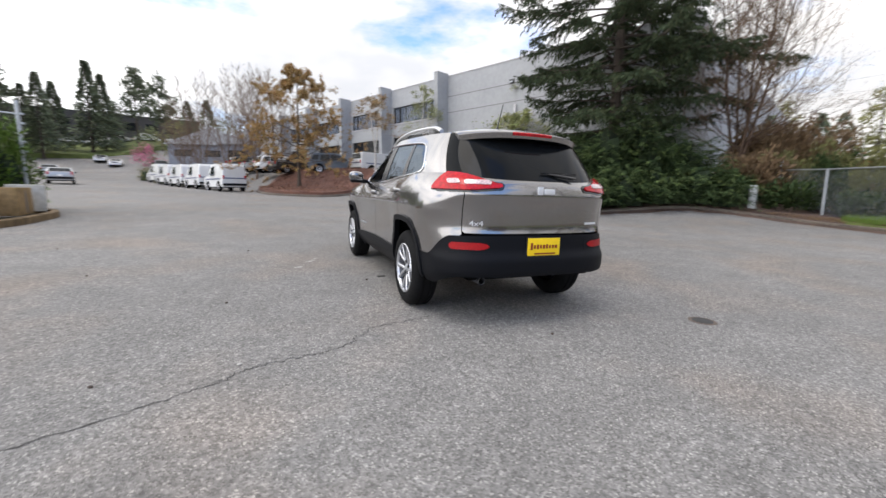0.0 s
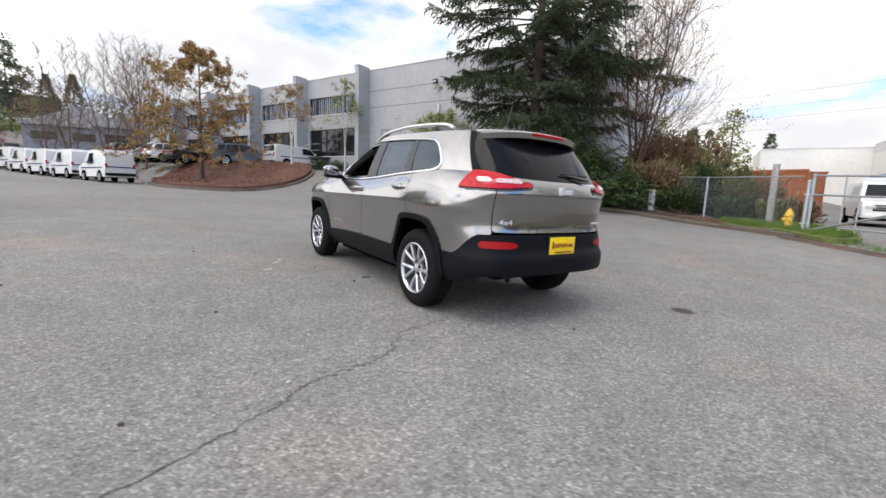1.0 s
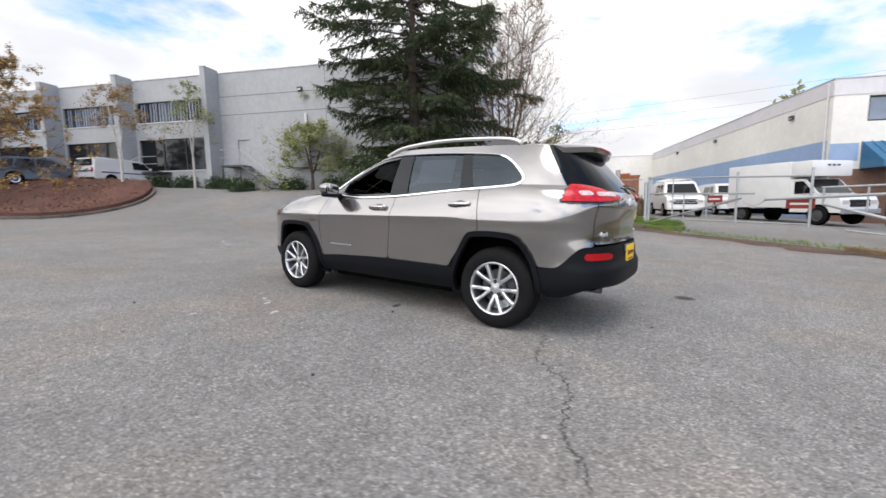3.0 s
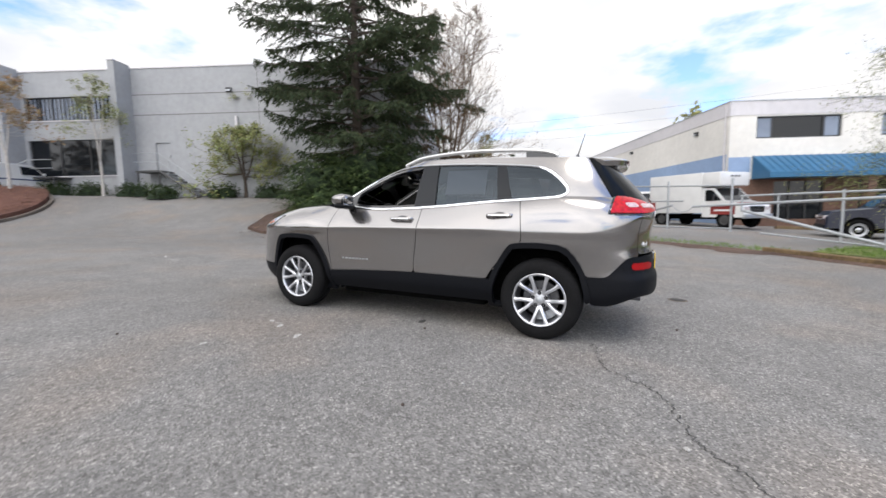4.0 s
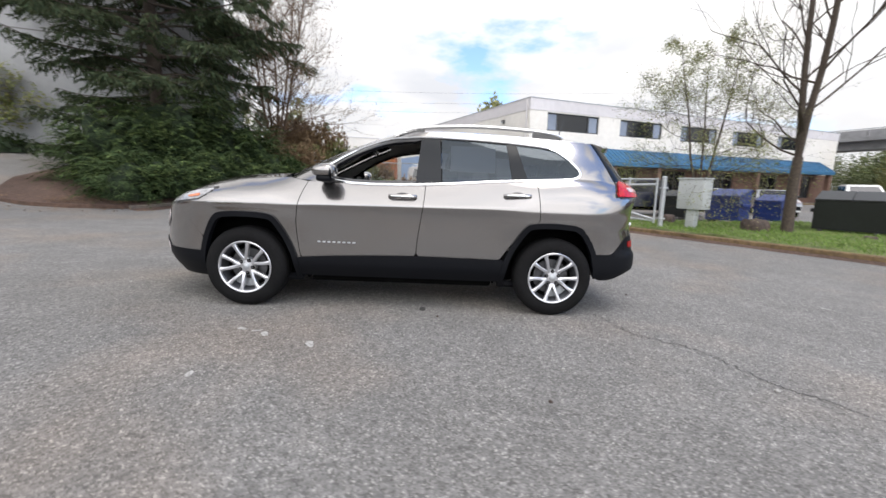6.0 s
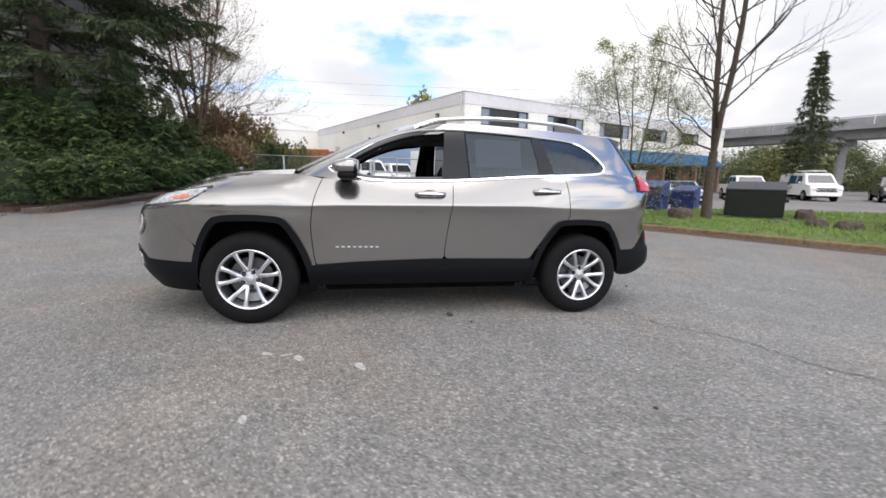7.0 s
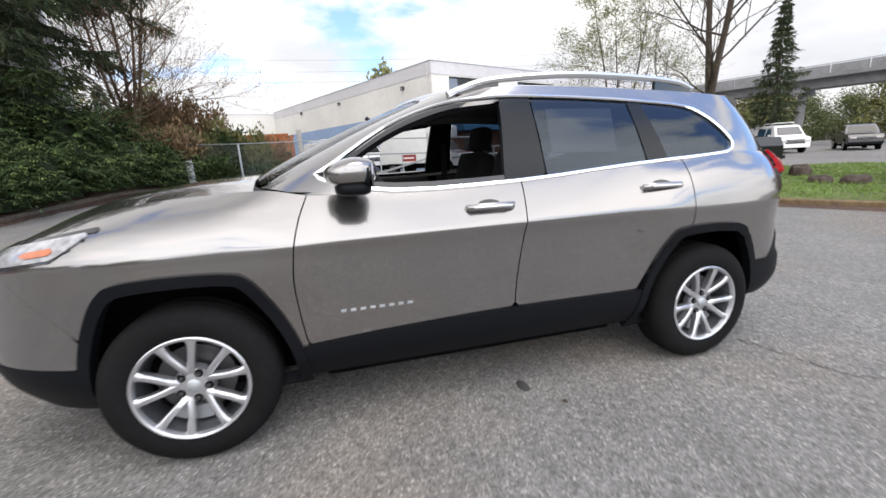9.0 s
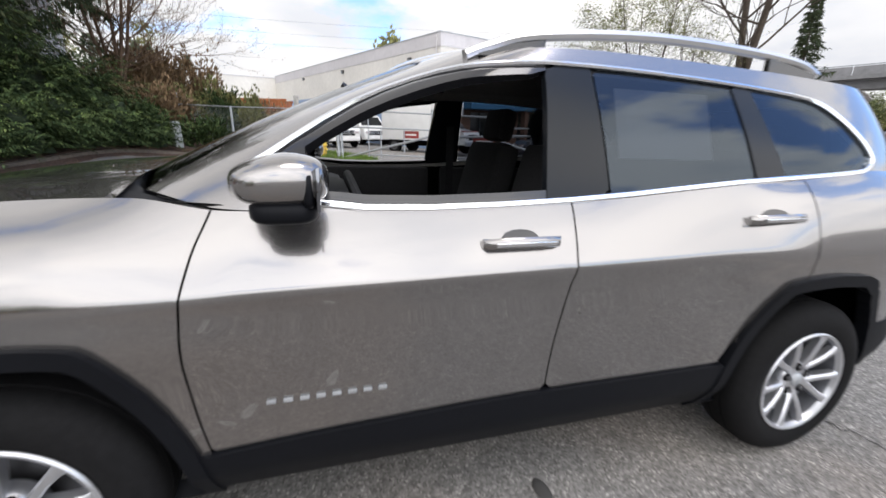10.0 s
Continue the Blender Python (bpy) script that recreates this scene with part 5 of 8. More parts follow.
for owner_pair, y, z in (((fd_l, fd_r), 0.005, 1.012), ((rd_l, rd_r), -0.985, 1.057)):
    hp = [(-0.125, 0.876, -0.003), (-0.11, 0.897, 0.0), (-0.05, 0.906, 0.003), (0.05, 0.905, 0.002), (0.105, 0.893, -0.003), (0.122, 0.874, -0.006)]
    bar = Geo()
    for dy, x, dz in hp:
        for a in range(8):
            an = math.tau * a / 8
            bar.v.append((x + 0.009 * math.cos(an), y + dy, z + dz + 0.0165 * math.sin(an)))
    for i in range(len(hp) - 1):
        for a in range(8):
            bar.f.append((i * 8 + a, i * 8 + (a + 1) % 8, i * 8 + 8 + (a + 1) % 8, i * 8 + 8 + a))
    bar.f += [tuple(range(8)), tuple(range(len(hp) * 8 - 1, len(hp) * 8 - 9, -1))]
    # Flat dark oval that paints the shade of the hand recess.
    cup = cut(LOW, LOW_N, lambda px, py, pz: math.hypot((py - y) / 0.06, (pz - z - 0.006) / 0.024) - 1, 0.0015)
    for owner, sgn in zip(owner_pair, (-1, 1)):
        h_ = part("handle", bar if sgn > 0 else bar.moved(MIRROR_X), M_PAINT, owner, "painted door handle over a dark patch for the recess shade")
        part("handle_recess", cup if sgn > 0 else cup.moved(MIRROR_X), M_GLOSS, h_)
        chrome = box(0.9155, y, z, 0.004, 0.19, 0.012, 0.002)
        part("handle_strip", chrome if sgn > 0 else chrome.moved(MIRROR_X), M_CHROME, h_)

def on_rear(x, z):
    """How far back the tail of the body lies at a place."""
    best = None
    for row in LOW[:60]:
        for q in row:
            d = (q[0] - x) ** 2 + (q[2] - z) ** 2
            if best is None or d < best[0]:
                best = (d, q[1])
    return best[1]


# badge bars on the doors and the tailgate
for owner, sgn in ((fd_l, -1), (fd_r, 1)):
    for k in range(8):
        y = 0.415 + k * 0.043
        part("badge_bar", box(sgn * 0.8805, y, 0.592, 0.005, 0.025, 0.012, 0.002), M_STEEL, owner)
part("maker_badge", merge(box(-0.055, on_rear(0.05, 1.095) - 0.004, 1.095, 0.05, 0.014, 0.062, 0.004), box(0.03, on_rear(0.05, 1.09) - 0.004, 1.09, 0.10, 0.014, 0.042, 0.004)), M_BADGE, gate, "plain bright badge")
part("trim_badge", merge(*[box(0.46 + 0.024 * k, on_rear(0.46 + 0.024 * k, 0.832) - 0.003, 0.832, 0.018, 0.012, 0.016, 0.002) for k in range(6)]), M_BADGE, gate)
txt = bpy.data.curves.new("badge_text", "FONT")
txt.body, txt.size, txt.extrude = "4x4", 0.055, 0.004
tmp = new("badge_text", txt)
deps = bpy.context.evaluated_depsgraph_get()
tm = bpy.data.meshes.new_from_object(tmp.evaluated_get(deps))
bpy.data.objects.remove(tmp)
tm.materials.clear()
tm.materials.append(M_BADGE)
four = new("drive_badge", tm)
four.parent = gate
four.matrix_basis = pose(-0.62, on_rear(0.62, 0.83) - 0.012, 0.815, 90, 0, -17) @ Matrix.Diagonal((1.35, 1, 1, 1))
tagged(four, "chrome drive badge")

plate = part("number_plate", box(0.0, on_rear(0, 0.65) - 0.022, 0.648, 0.306, 0.008, 0.152, 0.003), M_PLATE, car, "yellow dealer plate with dark red script")
part("plate_holder", box(0.0, on_rear(0, 0.65) - 0.008, 0.645, 0.33, 0.022, 0.17, 0.004), M_GLOSS, plate)
for k, (w_, h_, dz) in enumerate(((0.02, 0.055, 0.004), (0.018, 0.03, 0), (0.02, 0.036, 0), (0.016, 0.03, 0.002), (0.02, 0.032, 0), (0.018, 0.034, 0.002), (0.016, 0.026, 0), (0.018, 0.026, 0), (0.022, 0.026, 0))):
    part("plate_bar", box(-0.118 + k * 0.029, on_rear(0, 0.65) - 0.0275, 0.655 + dz, w_, 0.003, h_), M_PLATE_INK, plate)
part("plate_bar", box(0.01, on_rear(0, 0.65) - 0.0275, 0.6, 0.2, 0.003, 0.012), M_PLATE_INK, plate)
ex = part("exhaust_tip", lathe([(0.027, 0.0), (0.031, 0.0), (0.031, -0.16), (0.027, -0.16), (0.027, 0.0)], 20).moved(pose(-0.49, -2.13, 0.372, 90, 0, 0)), M_BARREL, car, "round steel exhaust tip")
# Black disc that stands for the shade inside the pipe.
part("tip_bore", lathe([(0.0, -0.05), (0.027, -0.05)], 20).moved(pose(-0.49, -2.13, 0.372, 90, 0, 0)), M_UNDER, ex)
part("rear_wiper", merge(tube([(0.30, -2.19, 1.20), (0.12, -2.165, 1.222), (0.05, -2.15, 1.23)], [0.012, 0.009, 0.006], 6), box(0.16, -2.15, 1.235, 0.34, 0.014, 0.012)), M_GLOSS, gate, "black rear wiper")

# ---- cabin ----
part("dashboard", merge(box(0, 0.66, 0.92, 1.42, 0.42, 0.30, 0.06), box(0, 0.78, 1.05, 1.36, 0.34, 0.07, 0.03), box(-0.36, 0.55, 1.08, 0.42, 0.16, 0.09, 0.03)), M_CABIN, car, "charcoal dashboard")
ringp = [(0.185 * math.cos(math.tau * k / 28), 0.185 * math.sin(math.tau * k / 28), 0) for k in range(29)]
sw = part("steering_wheel", tube(ringp, 0.015, 8, False), M_CABIN, car, m=pose(-0.37, 0.40, 0.985, 68, 0, 0), label="black steering wheel")
part("wheel_centre", merge(box(0, 0, -0.01, 0.15, 0.12, 0.05, 0.02), box(0, 0, -0.005, 0.34, 0.04, 0.02, 0.008), box(0, -0.09, -0.005, 0.04, 0.16, 0.02, 0.008)), M_CABIN, sw)
part("wheel_trim", box(0.09, -0.01, 0.012, 0.03, 0.02, 0.01), M_CHROME, sw)


def seat(x, y, wide, name="seat"):
    root = part(name, box(x, y + 0.02, 0.66, wide, 0.5, 0.16, 0.05), M_SEAT, car, "black cloth seat")
    part("backrest", box(0, 0, 0.3, wide * 0.96, 0.15, 0.62, 0.06), M_SEAT, root, m=pose(x, y - 0.27, 0.68, 14, 0, 0))
    return root


for x in (-0.37, 0.37):
    st = seat(x, 0.0, 0.5)
    part("headrest", box(0, 0, 0, 0.26, 0.1, 0.18, 0.04), M_SEAT, st, m=pose(x, -0.44, 1.37, 10, 0, 0))
    part("headrest_post", tube([(x - 0.06, -0.42, 1.25), (x - 0.06, -0.43, 1.33)], 0.007, 6), M_CHROME, st)
bench = seat(0, -0.95, 1.2, "rear_bench")
for x in (-0.4, 0.4):
    part("headrest", box(0, 0, 0, 0.26, 0.1, 0.16, 0.04), M_SEAT, bench, m=pose(x, -1.38, 1.32, 10, 0, 0))
part("cabin_floor", merge(box(0, 0.05, 0.50, 1.5, 1.55, 0.06, 0.02), box(0, -1.35, 0.50, 1.2, 1.24, 0.06, 0.02)), M_CABIN, car)
for owner, sgn in ((fd_l, -1), (fd_r, 1), (rd_l, -1), (rd_r, 1)):
    y0, y1 = (-0.12, 0.78) if owner in (fd_l, fd_r) else (-1.08, -0.2)
    foot = 0.56 if owner in (fd_l, fd_r) else 0.90
    part("door_panel", box(sgn * 0.775, (y0 + y1) / 2, (foot + 1.1) / 2, 0.05, y1 - y0, 1.1 - foot, 0.02), M_CABIN, owner, "charcoal inner door panel")
part("rear_view_mirror", merge(box(0, 0.36, 1.43, 0.25, 0.03, 0.065, 0.02), tube([(0, 0.38, 1.45), (0, 0.46, 1.50)], 0.012, 6)), M_GLOSS, car)
for sgn in (-1, 1):
    part("seat_belt", box(sgn * 0.66, -0.235, 1.15, 0.006, 0.048, 0.42), M_SEAT, car)
part("price_sheet", box(-0.735, -0.60, 1.36, 0.004, 0.40, 0.24), M_STICKER, rd_l, "paper sales sheet inside the window", m=Matrix.Translation((-0.70, -0.6, 1.36)) @ pose(0, 0, 0, 0, 19, 0) @ Matrix.Translation((0.735, 0.6, -1.36)))


# ---- plants ----
def rnd(a, b):
    return random.uniform(a, b)


def blade(g, p, d, side, length, width, bend=0.0):
    """One small leaf or needle spray: a pointed blade of two faces."""
    m = p + d * length * 0.45 + Vector((0, 0, bend * length))
    t = p + d * length + Vector((0, 0, bend * 2.2 * length))
    k = len(g.v)
    g.v += [tuple(p), tuple(m + side * width), tuple(t), tuple(m - side * width)]
    g.f.append((k, k + 1, k + 2, k + 3))


def any_way():
    z = rnd(-1, 1)
    a = rnd(0, math.tau)
    r = math.sqrt(1 - z * z)
    return Vector((r * math.cos(a), r * math.sin(a), z))


def limb(g, p, d, length, r, depth, spread=0.6, lift=0.15, kids=(2, 3), twigs=None, sides=5, shrink=0.68):
    """A tapering branch that forks on."""
    pts, rad = [p.copy()], [r]
    q, w = p.copy(), d.copy()
    n = 4 if depth > 0 else 3
    for k in range(n):
        w = (w + any_way() * 0.2 + Vector((0, 0, lift * 0.35))).normalized()
        q = q + w * (length / n)
        pts.append(q.copy())
        rad.append(r * (1 - (1 - shrink) * (k + 1) / n) if depth > 0 else max(r * (1 - (k + 1) / n), 0.002))
    g.join(tube(pts, rad, sides if r > 0.02 else 3, False))
    if twigs is not None and depth <= 1:
        twigs += pts[1:]
    if depth <= 0:
        return
    for k in range(random.randint(*kids)):
        at = random.randint(2, n) if k else n
        side = any_way()
        side = (side - w * side.dot(w)).normalized()
        nd = (w * (1 - spread * 0.45) + side * spread + Vector((0, 0, lift))).normalized()
        limb(g, pts[at], nd, length * rnd(0.6, 0.85), rad[at] * (0.8 if k == 0 else 0.62), depth - 1, spread, lift, kids, twigs, sides, shrink)


def bare_tree(name, x, y, height, r, depth, label, bark, spread=0.5, lift=0.25, stem=0.25, kids=(2, 3), leaves=None, leaf_n=0, leaf_size=0.06, seed=1, lean=(0, 0), lift_base=0.1, stems=1):
    random.seed(seed)
    root = thing(name, label, "tree", pose(x, y, ground(x, y) + lift_base))
    g, tips = Geo(), []
    for k in range(stems):
        d = Vector((lean[0] + (rnd(-0.25, 0.25) if stems > 1 else 0), lean[1] + (rnd(-0.25, 0.25) if stems > 1 else 0), 1)).normalized()
        base = Vector((rnd(-0.2, 0.2), rnd(-0.2, 0.2), -0.25)) if stems > 1 else Vector((0, 0, -0.25))
        top = base + d * (height * stem + 0.25)
        mid = base.lerp(top, 0.5) + Vector((rnd(-0.04, 0.04), rnd(-0.04, 0.04), 0)) * height * 0.1
        g.join(tube([base, base + d * 0.25, mid, top], [r * 1.5, r * 1.1, r * 0.95, r * 0.85], 9, False))
        for j in range(random.randint(3, 4)):
            lg_ = Geo()
            a = math.tau * j / 3.5 + rnd(-0.4, 0.4)
            out = Vector((math.cos(a), math.sin(a), 0))
            nd = (d + out * spread * rnd(0.5, 1.1)).normalized() if j else d
            limb(lg_, top - d * rnd(0, height * stem * 0.4) * (j > 0), nd, height * (0.30 if j else 0.34), r * (0.55 if j else 0.75), depth, spread, lift, kids, tips)
            part("limb", lg_, bark, root)
    part("trunk", g, bark, root)
    if leaves:
        lg = Geo()
        for k in range(leaf_n):
            p = random.choice(tips) + any_way() * rnd(0, 0.22)
            d = any_way()
            blade(lg, p, d, d.orthogonal().normalized(), rnd(0.6, 1.4) * leaf_size, leaf_size * 0.4)
        part("crown", lg, leaves, root, smooth=False)
    return root


def leader_tree(name, x, y, height, r, label, bark, leaders=1, fork=0.15, reach=3.0, limbs=20, low=0.12, depth=2, rise=0.35, leaves=None, leaf_n=0, leaf_size=0.08, seed=1, lift_base=0.1, droop=0.0, kids=(2, 4), twig=0.007, clump=0.0, splay=0.10):
    """A tree with one or more upright leaders that carry side limbs all the way up."""
    random.seed(seed)
    root = thing(name, label, "tree", pose(x, y, ground(x, y) + lift_base))
    top = Vector((0, 0, height * fork))
    part("trunk", tube([(0, 0, -0.25), (0, 0, 0.2), (0.02, 0.01, height * fork * 0.6), top], [r * 1.5, r * 1.08, r * 0.95, r * 0.85], 10, False), bark, root)
    tips = []
    for k in range(leaders):
        a = math.tau * k / leaders + rnd(-0.3, 0.3) + seed
        out = Vector((math.cos(a), math.sin(a), 0)) * (splay if leaders > 1 else 0.0)
        pts, rad = [top.copy()], [r * (0.62 if leaders > 1 else 0.84)]
        w, p = (Vector((0, 0, 1)) + out * 2.2).normalized(), top.copy()
        m = 10
        for i in range(m):
            w = (w * 0.6 + Vector((0, 0, 1)) * 0.4 + out * 0.35 + any_way() * 0.07).normalized()
            p = p + w * height * (1 - fork) / m
            pts.append(p.copy())
            rad.append(rad[0] * (1 - (i + 1) / m) ** 0.85 + 0.006)
        part("leader", tube(pts, rad, 8, False), bark, root)
        tips += pts[m // 2:]
        for i in range(limbs):
            f = low + (0.97 - low) * (i + rnd(0, 1)) / limbs
            q = f * m
            c = pts[int(q)].lerp(pts[min(int(q) + 1, m)], q - int(q))
            b = i * 2.4 + rnd(-0.5, 0.5)
            d = Vector((math.cos(b), math.sin(b), rise + 0.5 * f - droop)).normalized()
            length = reach * (1 - f) ** 0.75 * rnd(0.55, 1.1) + 0.25
            lg_ = Geo()
            limb(lg_, c, d, length * 0.6, max(twig, rad[int(q)] * 0.36), depth, 0.5, rise * 0.3, kids, tips)
            part("limb", lg_, bark, root)
    if leaves:
        lg = Geo()
        if clump:
            tips = random.sample(tips, max(8, int(len(tips) * (1 - clump))))
        for k in range(leaf_n):
            p = random.choice(tips) + any_way() * rnd(0, 0.2)
            d = any_way()
            blade(lg, p, d, d.orthogonal().normalized(), rnd(0.6, 1.4) * leaf_size, leaf_size * 0.42)
        part("crown", lg, leaves, root, smooth=False)
    return root


def spruce(name, x, y, height, reach, label, seed=3, base=0.9, mat=None, limbs=275, detail=1.0, category="tree", fine=1.0):
    """A conifer: limbs of uneven reach and pitch, hung with tufts of short needle sprays, with gaps between."""
    random.seed(seed)
    root = thing(name, label, category, pose(x, y, ground(x, y) + 0.1))
    wood, needles = Geo(), Geo()
    wood.join(tube([(0, 0, -0.3), (0, 0, height * 0.3), (0.1, 0, height * 0.7), (0.1, 0.05, height)], [height * 0.017, height * 0.013, height * 0.006, 0.01], 9, False))
    ring = 7
    for k in range(limbs):
        tier = k // ring
        f = (tier * ring + rnd(-0.22, 0.22) * ring) / limbs
        f = min(max(f, 0.0), 1.0)
        z0 = base + (height - base - 0.3) * f ** 0.92
        a = math.tau * (k % ring) / ring + tier * 1.1 + rnd(-0.35, 0.35)
        bulge = 1 + 0.12 * math.sin(3 * a + 2 + 5 * f) + 0.10 * math.sin(9 * f + a)
        span = reach * bulge * (0.62 + 0.38 * smoothstep(0, 0.30, f)) * (1 - smoothstep(0.22, 1.04, f) * 0.97)
        length = span * rnd(0.55, 1.08) ** 0.8
        if length < 0.15:
            continue
        out = Vector((math.cos(a), math.sin(a), 0))
        side = Vector((-out.y, out.x, 0))
        pitch = rnd(-0.06, 0.24) + 0.35 * smoothstep(0.5, 1.0, f)
        sag = rnd(0.16, 0.42) * length
        pts, m = [], 8
        for i in range(m + 1):
            t = i / m
            pts.append(out * length * t + Vector((0, 0, z0 + pitch * length * t - sag * t * t + 0.20 * length * t ** 4)) + side * 0.10 * length * math.sin(t * 2.6 + a * 3))
        wood.join(tube(pts, [0.05 * (1 - 0.85 * i / m) * min(1, length / 3) + 0.005 for i in range(m + 1)], 4, False))
        gap = rnd(0, 6.28)
        count = max(4, int(length * 5.2 * detail))
        for i in range(count):
            t = min(0.2 + 0.8 * (i + rnd(0, 0.9)) / count, 0.999)
            if t < 0.75 and math.sin(t * 9 + gap) + rnd(-0.4, 0.4) < -0.35:
                continue
            c = pts[int(t * m)].lerp(pts[min(int(t * m) + 1, m)], t * m - int(t * m))
            sub = (0.30 + 0.30 * length * (1 - t) * t * 2.2) * rnd(0.55, 1.3) * (1 - 0.35 * f)
            for sg in (-1, 1):
                w = (side * sg + out * rnd(0.5, 1.3) + Vector((0, 0, rnd(-0.55, 0.12)))).normalized()
                q = max(2, int(sub / 0.085 * fine))
                for u in range(q):
                    b = c + w * sub * (u / q) + Vector((0, 0, -0.30 * sub * (u / q) ** 2))
                    for _ in range(3):
                        d = (w * 0.9 + any_way() * 0.6 + Vector((0, 0, -0.35))).normalized()
                        blade(needles, b, d, d.cross(any_way()).normalized(), rnd(0.12, 0.26) / fine ** 0.5, rnd(0.016, 0.032) / fine ** 0.5, rnd(-0.2, 0.02))
                if random.random() < 0.6:
                    d = (Vector((0, 0, -1)) + any_way() * 0.3).normalized()
                    h = c + w * sub * rnd(0.2, 0.95)
                    for u in range(5):
                        blade(needles, h + d * 0.075 * u, (d + any_way() * 0.45).normalized(), any_way().cross(d).normalized(), rnd(0.12, 0.22), 0.026)
    part("trunk", wood, M_BARK, root)
    part("crown", needles, mat or M_NEEDLE, root, smooth=False)
    return root


def yew(name, x, y, r, h, label, seed, group):
    """A spreading evergreen: tiers of feathery sprays that rise and arch over a solid heart, coloured dark for inner
    shade.
    """
    random.seed(seed)
    root = thing(name, label, "shrub", pose(x, y, ground(x, y) + 0.1), group=group)
    ph = [rnd(0, 6) for _ in range(4)]

    def bulk(a, e):
        return 1 + 0.18 * math.sin(3 * a + ph[0]) * math.cos(2 * e + ph[1]) + 0.15 * math.sin(5 * a + 7 * e + ph[2]) + 0.07 * math.sin(11 * a - 9 * e + ph[3])
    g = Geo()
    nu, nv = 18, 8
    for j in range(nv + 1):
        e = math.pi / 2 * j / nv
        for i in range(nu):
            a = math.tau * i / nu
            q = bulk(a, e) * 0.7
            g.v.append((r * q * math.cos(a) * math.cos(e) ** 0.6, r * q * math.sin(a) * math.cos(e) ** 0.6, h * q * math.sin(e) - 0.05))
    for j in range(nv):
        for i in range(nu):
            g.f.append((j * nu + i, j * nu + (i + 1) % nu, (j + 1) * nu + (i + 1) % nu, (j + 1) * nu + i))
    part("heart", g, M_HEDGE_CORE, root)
    lg, tips = Geo(), Geo()
    for k in range(int(120 * r * (r + h))):
        a, e = rnd(0, math.tau), math.asin(rnd(0, 1))
        q = bulk(a, e) * rnd(0.60, 0.88)
        p = Vector((r * q * math.cos(a) * math.cos(e) ** 0.6, r * q * math.sin(a) * math.cos(e) ** 0.6, h * q * math.sin(e) + 0.03))
        b = a + rnd(-0.5, 0.5)
        out = Vector((math.cos(b), math.sin(b), 0))
        side = Vector((-out.y, out.x, 0))
        rise, size = rnd(0.25, 1.1), rnd(0.45, 1.05)
        bits = int(20 * size)
        for u in range(bits):
            t = (u + rnd(0.1, 0.9)) / bits
            c = p + out * size * t + Vector((0, 0, size * (rise * t - 0.7 * t * t)))
            wide = 0.16 * size * (1 - 0.75 * t) + 0.035
            # Only the upper tips get the lighter colour, as lit tops.
            into = tips if t > 0.76 and c.z > 0.45 * h else lg
            for sg in (-1, 1):
                d = (side * sg + out * rnd(0.6, 1.4) + Vector((0, 0, rnd(-0.4, 0.25)))).normalized()
                blade(into, c, d, d.cross(Vector((rnd(-0.4, 0.4), rnd(-0.4, 0.4), 1))).normalized(), wide * rnd(0.8, 1.4), 0.011 + wide * 0.05, rnd(-0.3, 0.0))
    part("foliage", lg, M_HEDGE, root, smooth=False)
    part("new_growth", tips, M_HEDGE_TIP, root, "fresh green tips, coloured lighter for the lit shrub tops", smooth=False)
    return root


def bush(name, x, y, r, h, label, leaf, n, size=0.22, seed=0, lift=0.1, category="shrub", up=0.35, core=True, group=""):
    """A shrub: a lumpy heart, coloured dark for inner shade, under a coat of leafy sprays."""
    random.seed(seed)
    root = thing(name, label, category, pose(x, y, ground(x, y) + lift), group=group)
    ph = [rnd(0, 6) for _ in range(6)]

    def reach(a, e):
        return 1 + 0.2 * math.sin(3 * a + ph[0]) * math.cos(2 * e + ph[1]) + 0.12 * math.sin(5 * a + 4 * e + ph[2]) + 0.08 * math.sin(9 * a - 5 * e + ph[3])
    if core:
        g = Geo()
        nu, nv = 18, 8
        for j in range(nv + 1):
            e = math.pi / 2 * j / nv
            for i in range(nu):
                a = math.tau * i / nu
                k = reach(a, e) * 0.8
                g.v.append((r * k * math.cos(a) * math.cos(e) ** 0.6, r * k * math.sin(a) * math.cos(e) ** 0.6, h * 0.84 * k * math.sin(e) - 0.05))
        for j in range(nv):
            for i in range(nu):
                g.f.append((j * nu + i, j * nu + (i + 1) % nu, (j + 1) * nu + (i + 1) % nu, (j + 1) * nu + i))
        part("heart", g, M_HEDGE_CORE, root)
    lg = Geo()
    for k in range(n):
        a, e = rnd(0, math.tau), math.asin(rnd(0, 1) ** 0.9)
        s = reach(a, e) * rnd(0.74, 1.0)
        p = Vector((r * s * math.cos(a) * math.cos(e) ** 0.6, r * s * math.sin(a) * math.cos(e) ** 0.6, h * s * math.sin(e)))
        out = Vector((math.cos(a) * math.cos(e), math.sin(a) * math.cos(e), math.sin(e) * 0.7))
        d = (out + any_way() * 0.55 + Vector((0, 0, up))).normalized()
        sd = d.cross(Vector((rnd(-0.5, 0.5), rnd(-0.5, 0.5), 1))).normalized()
        blade(lg, p, d, sd, rnd(0.6, 1.3) * size, size * rnd(0.13, 0.22), rnd(-0.2, 0.05))
        if k % 3 == 0:
            for sg in (-1, 1):
                dd = (d + sd * sg * 0.9).normalized()
                blade(lg, p + d * size * 0.2, dd, dd.cross(Vector((0, 0, 1))).normalized(), size * rnd(0.5, 0.9), size * 0.12, rnd(-0.2, 0.05))
    part("foliage", lg, leaf, root, smooth=False)
    return root


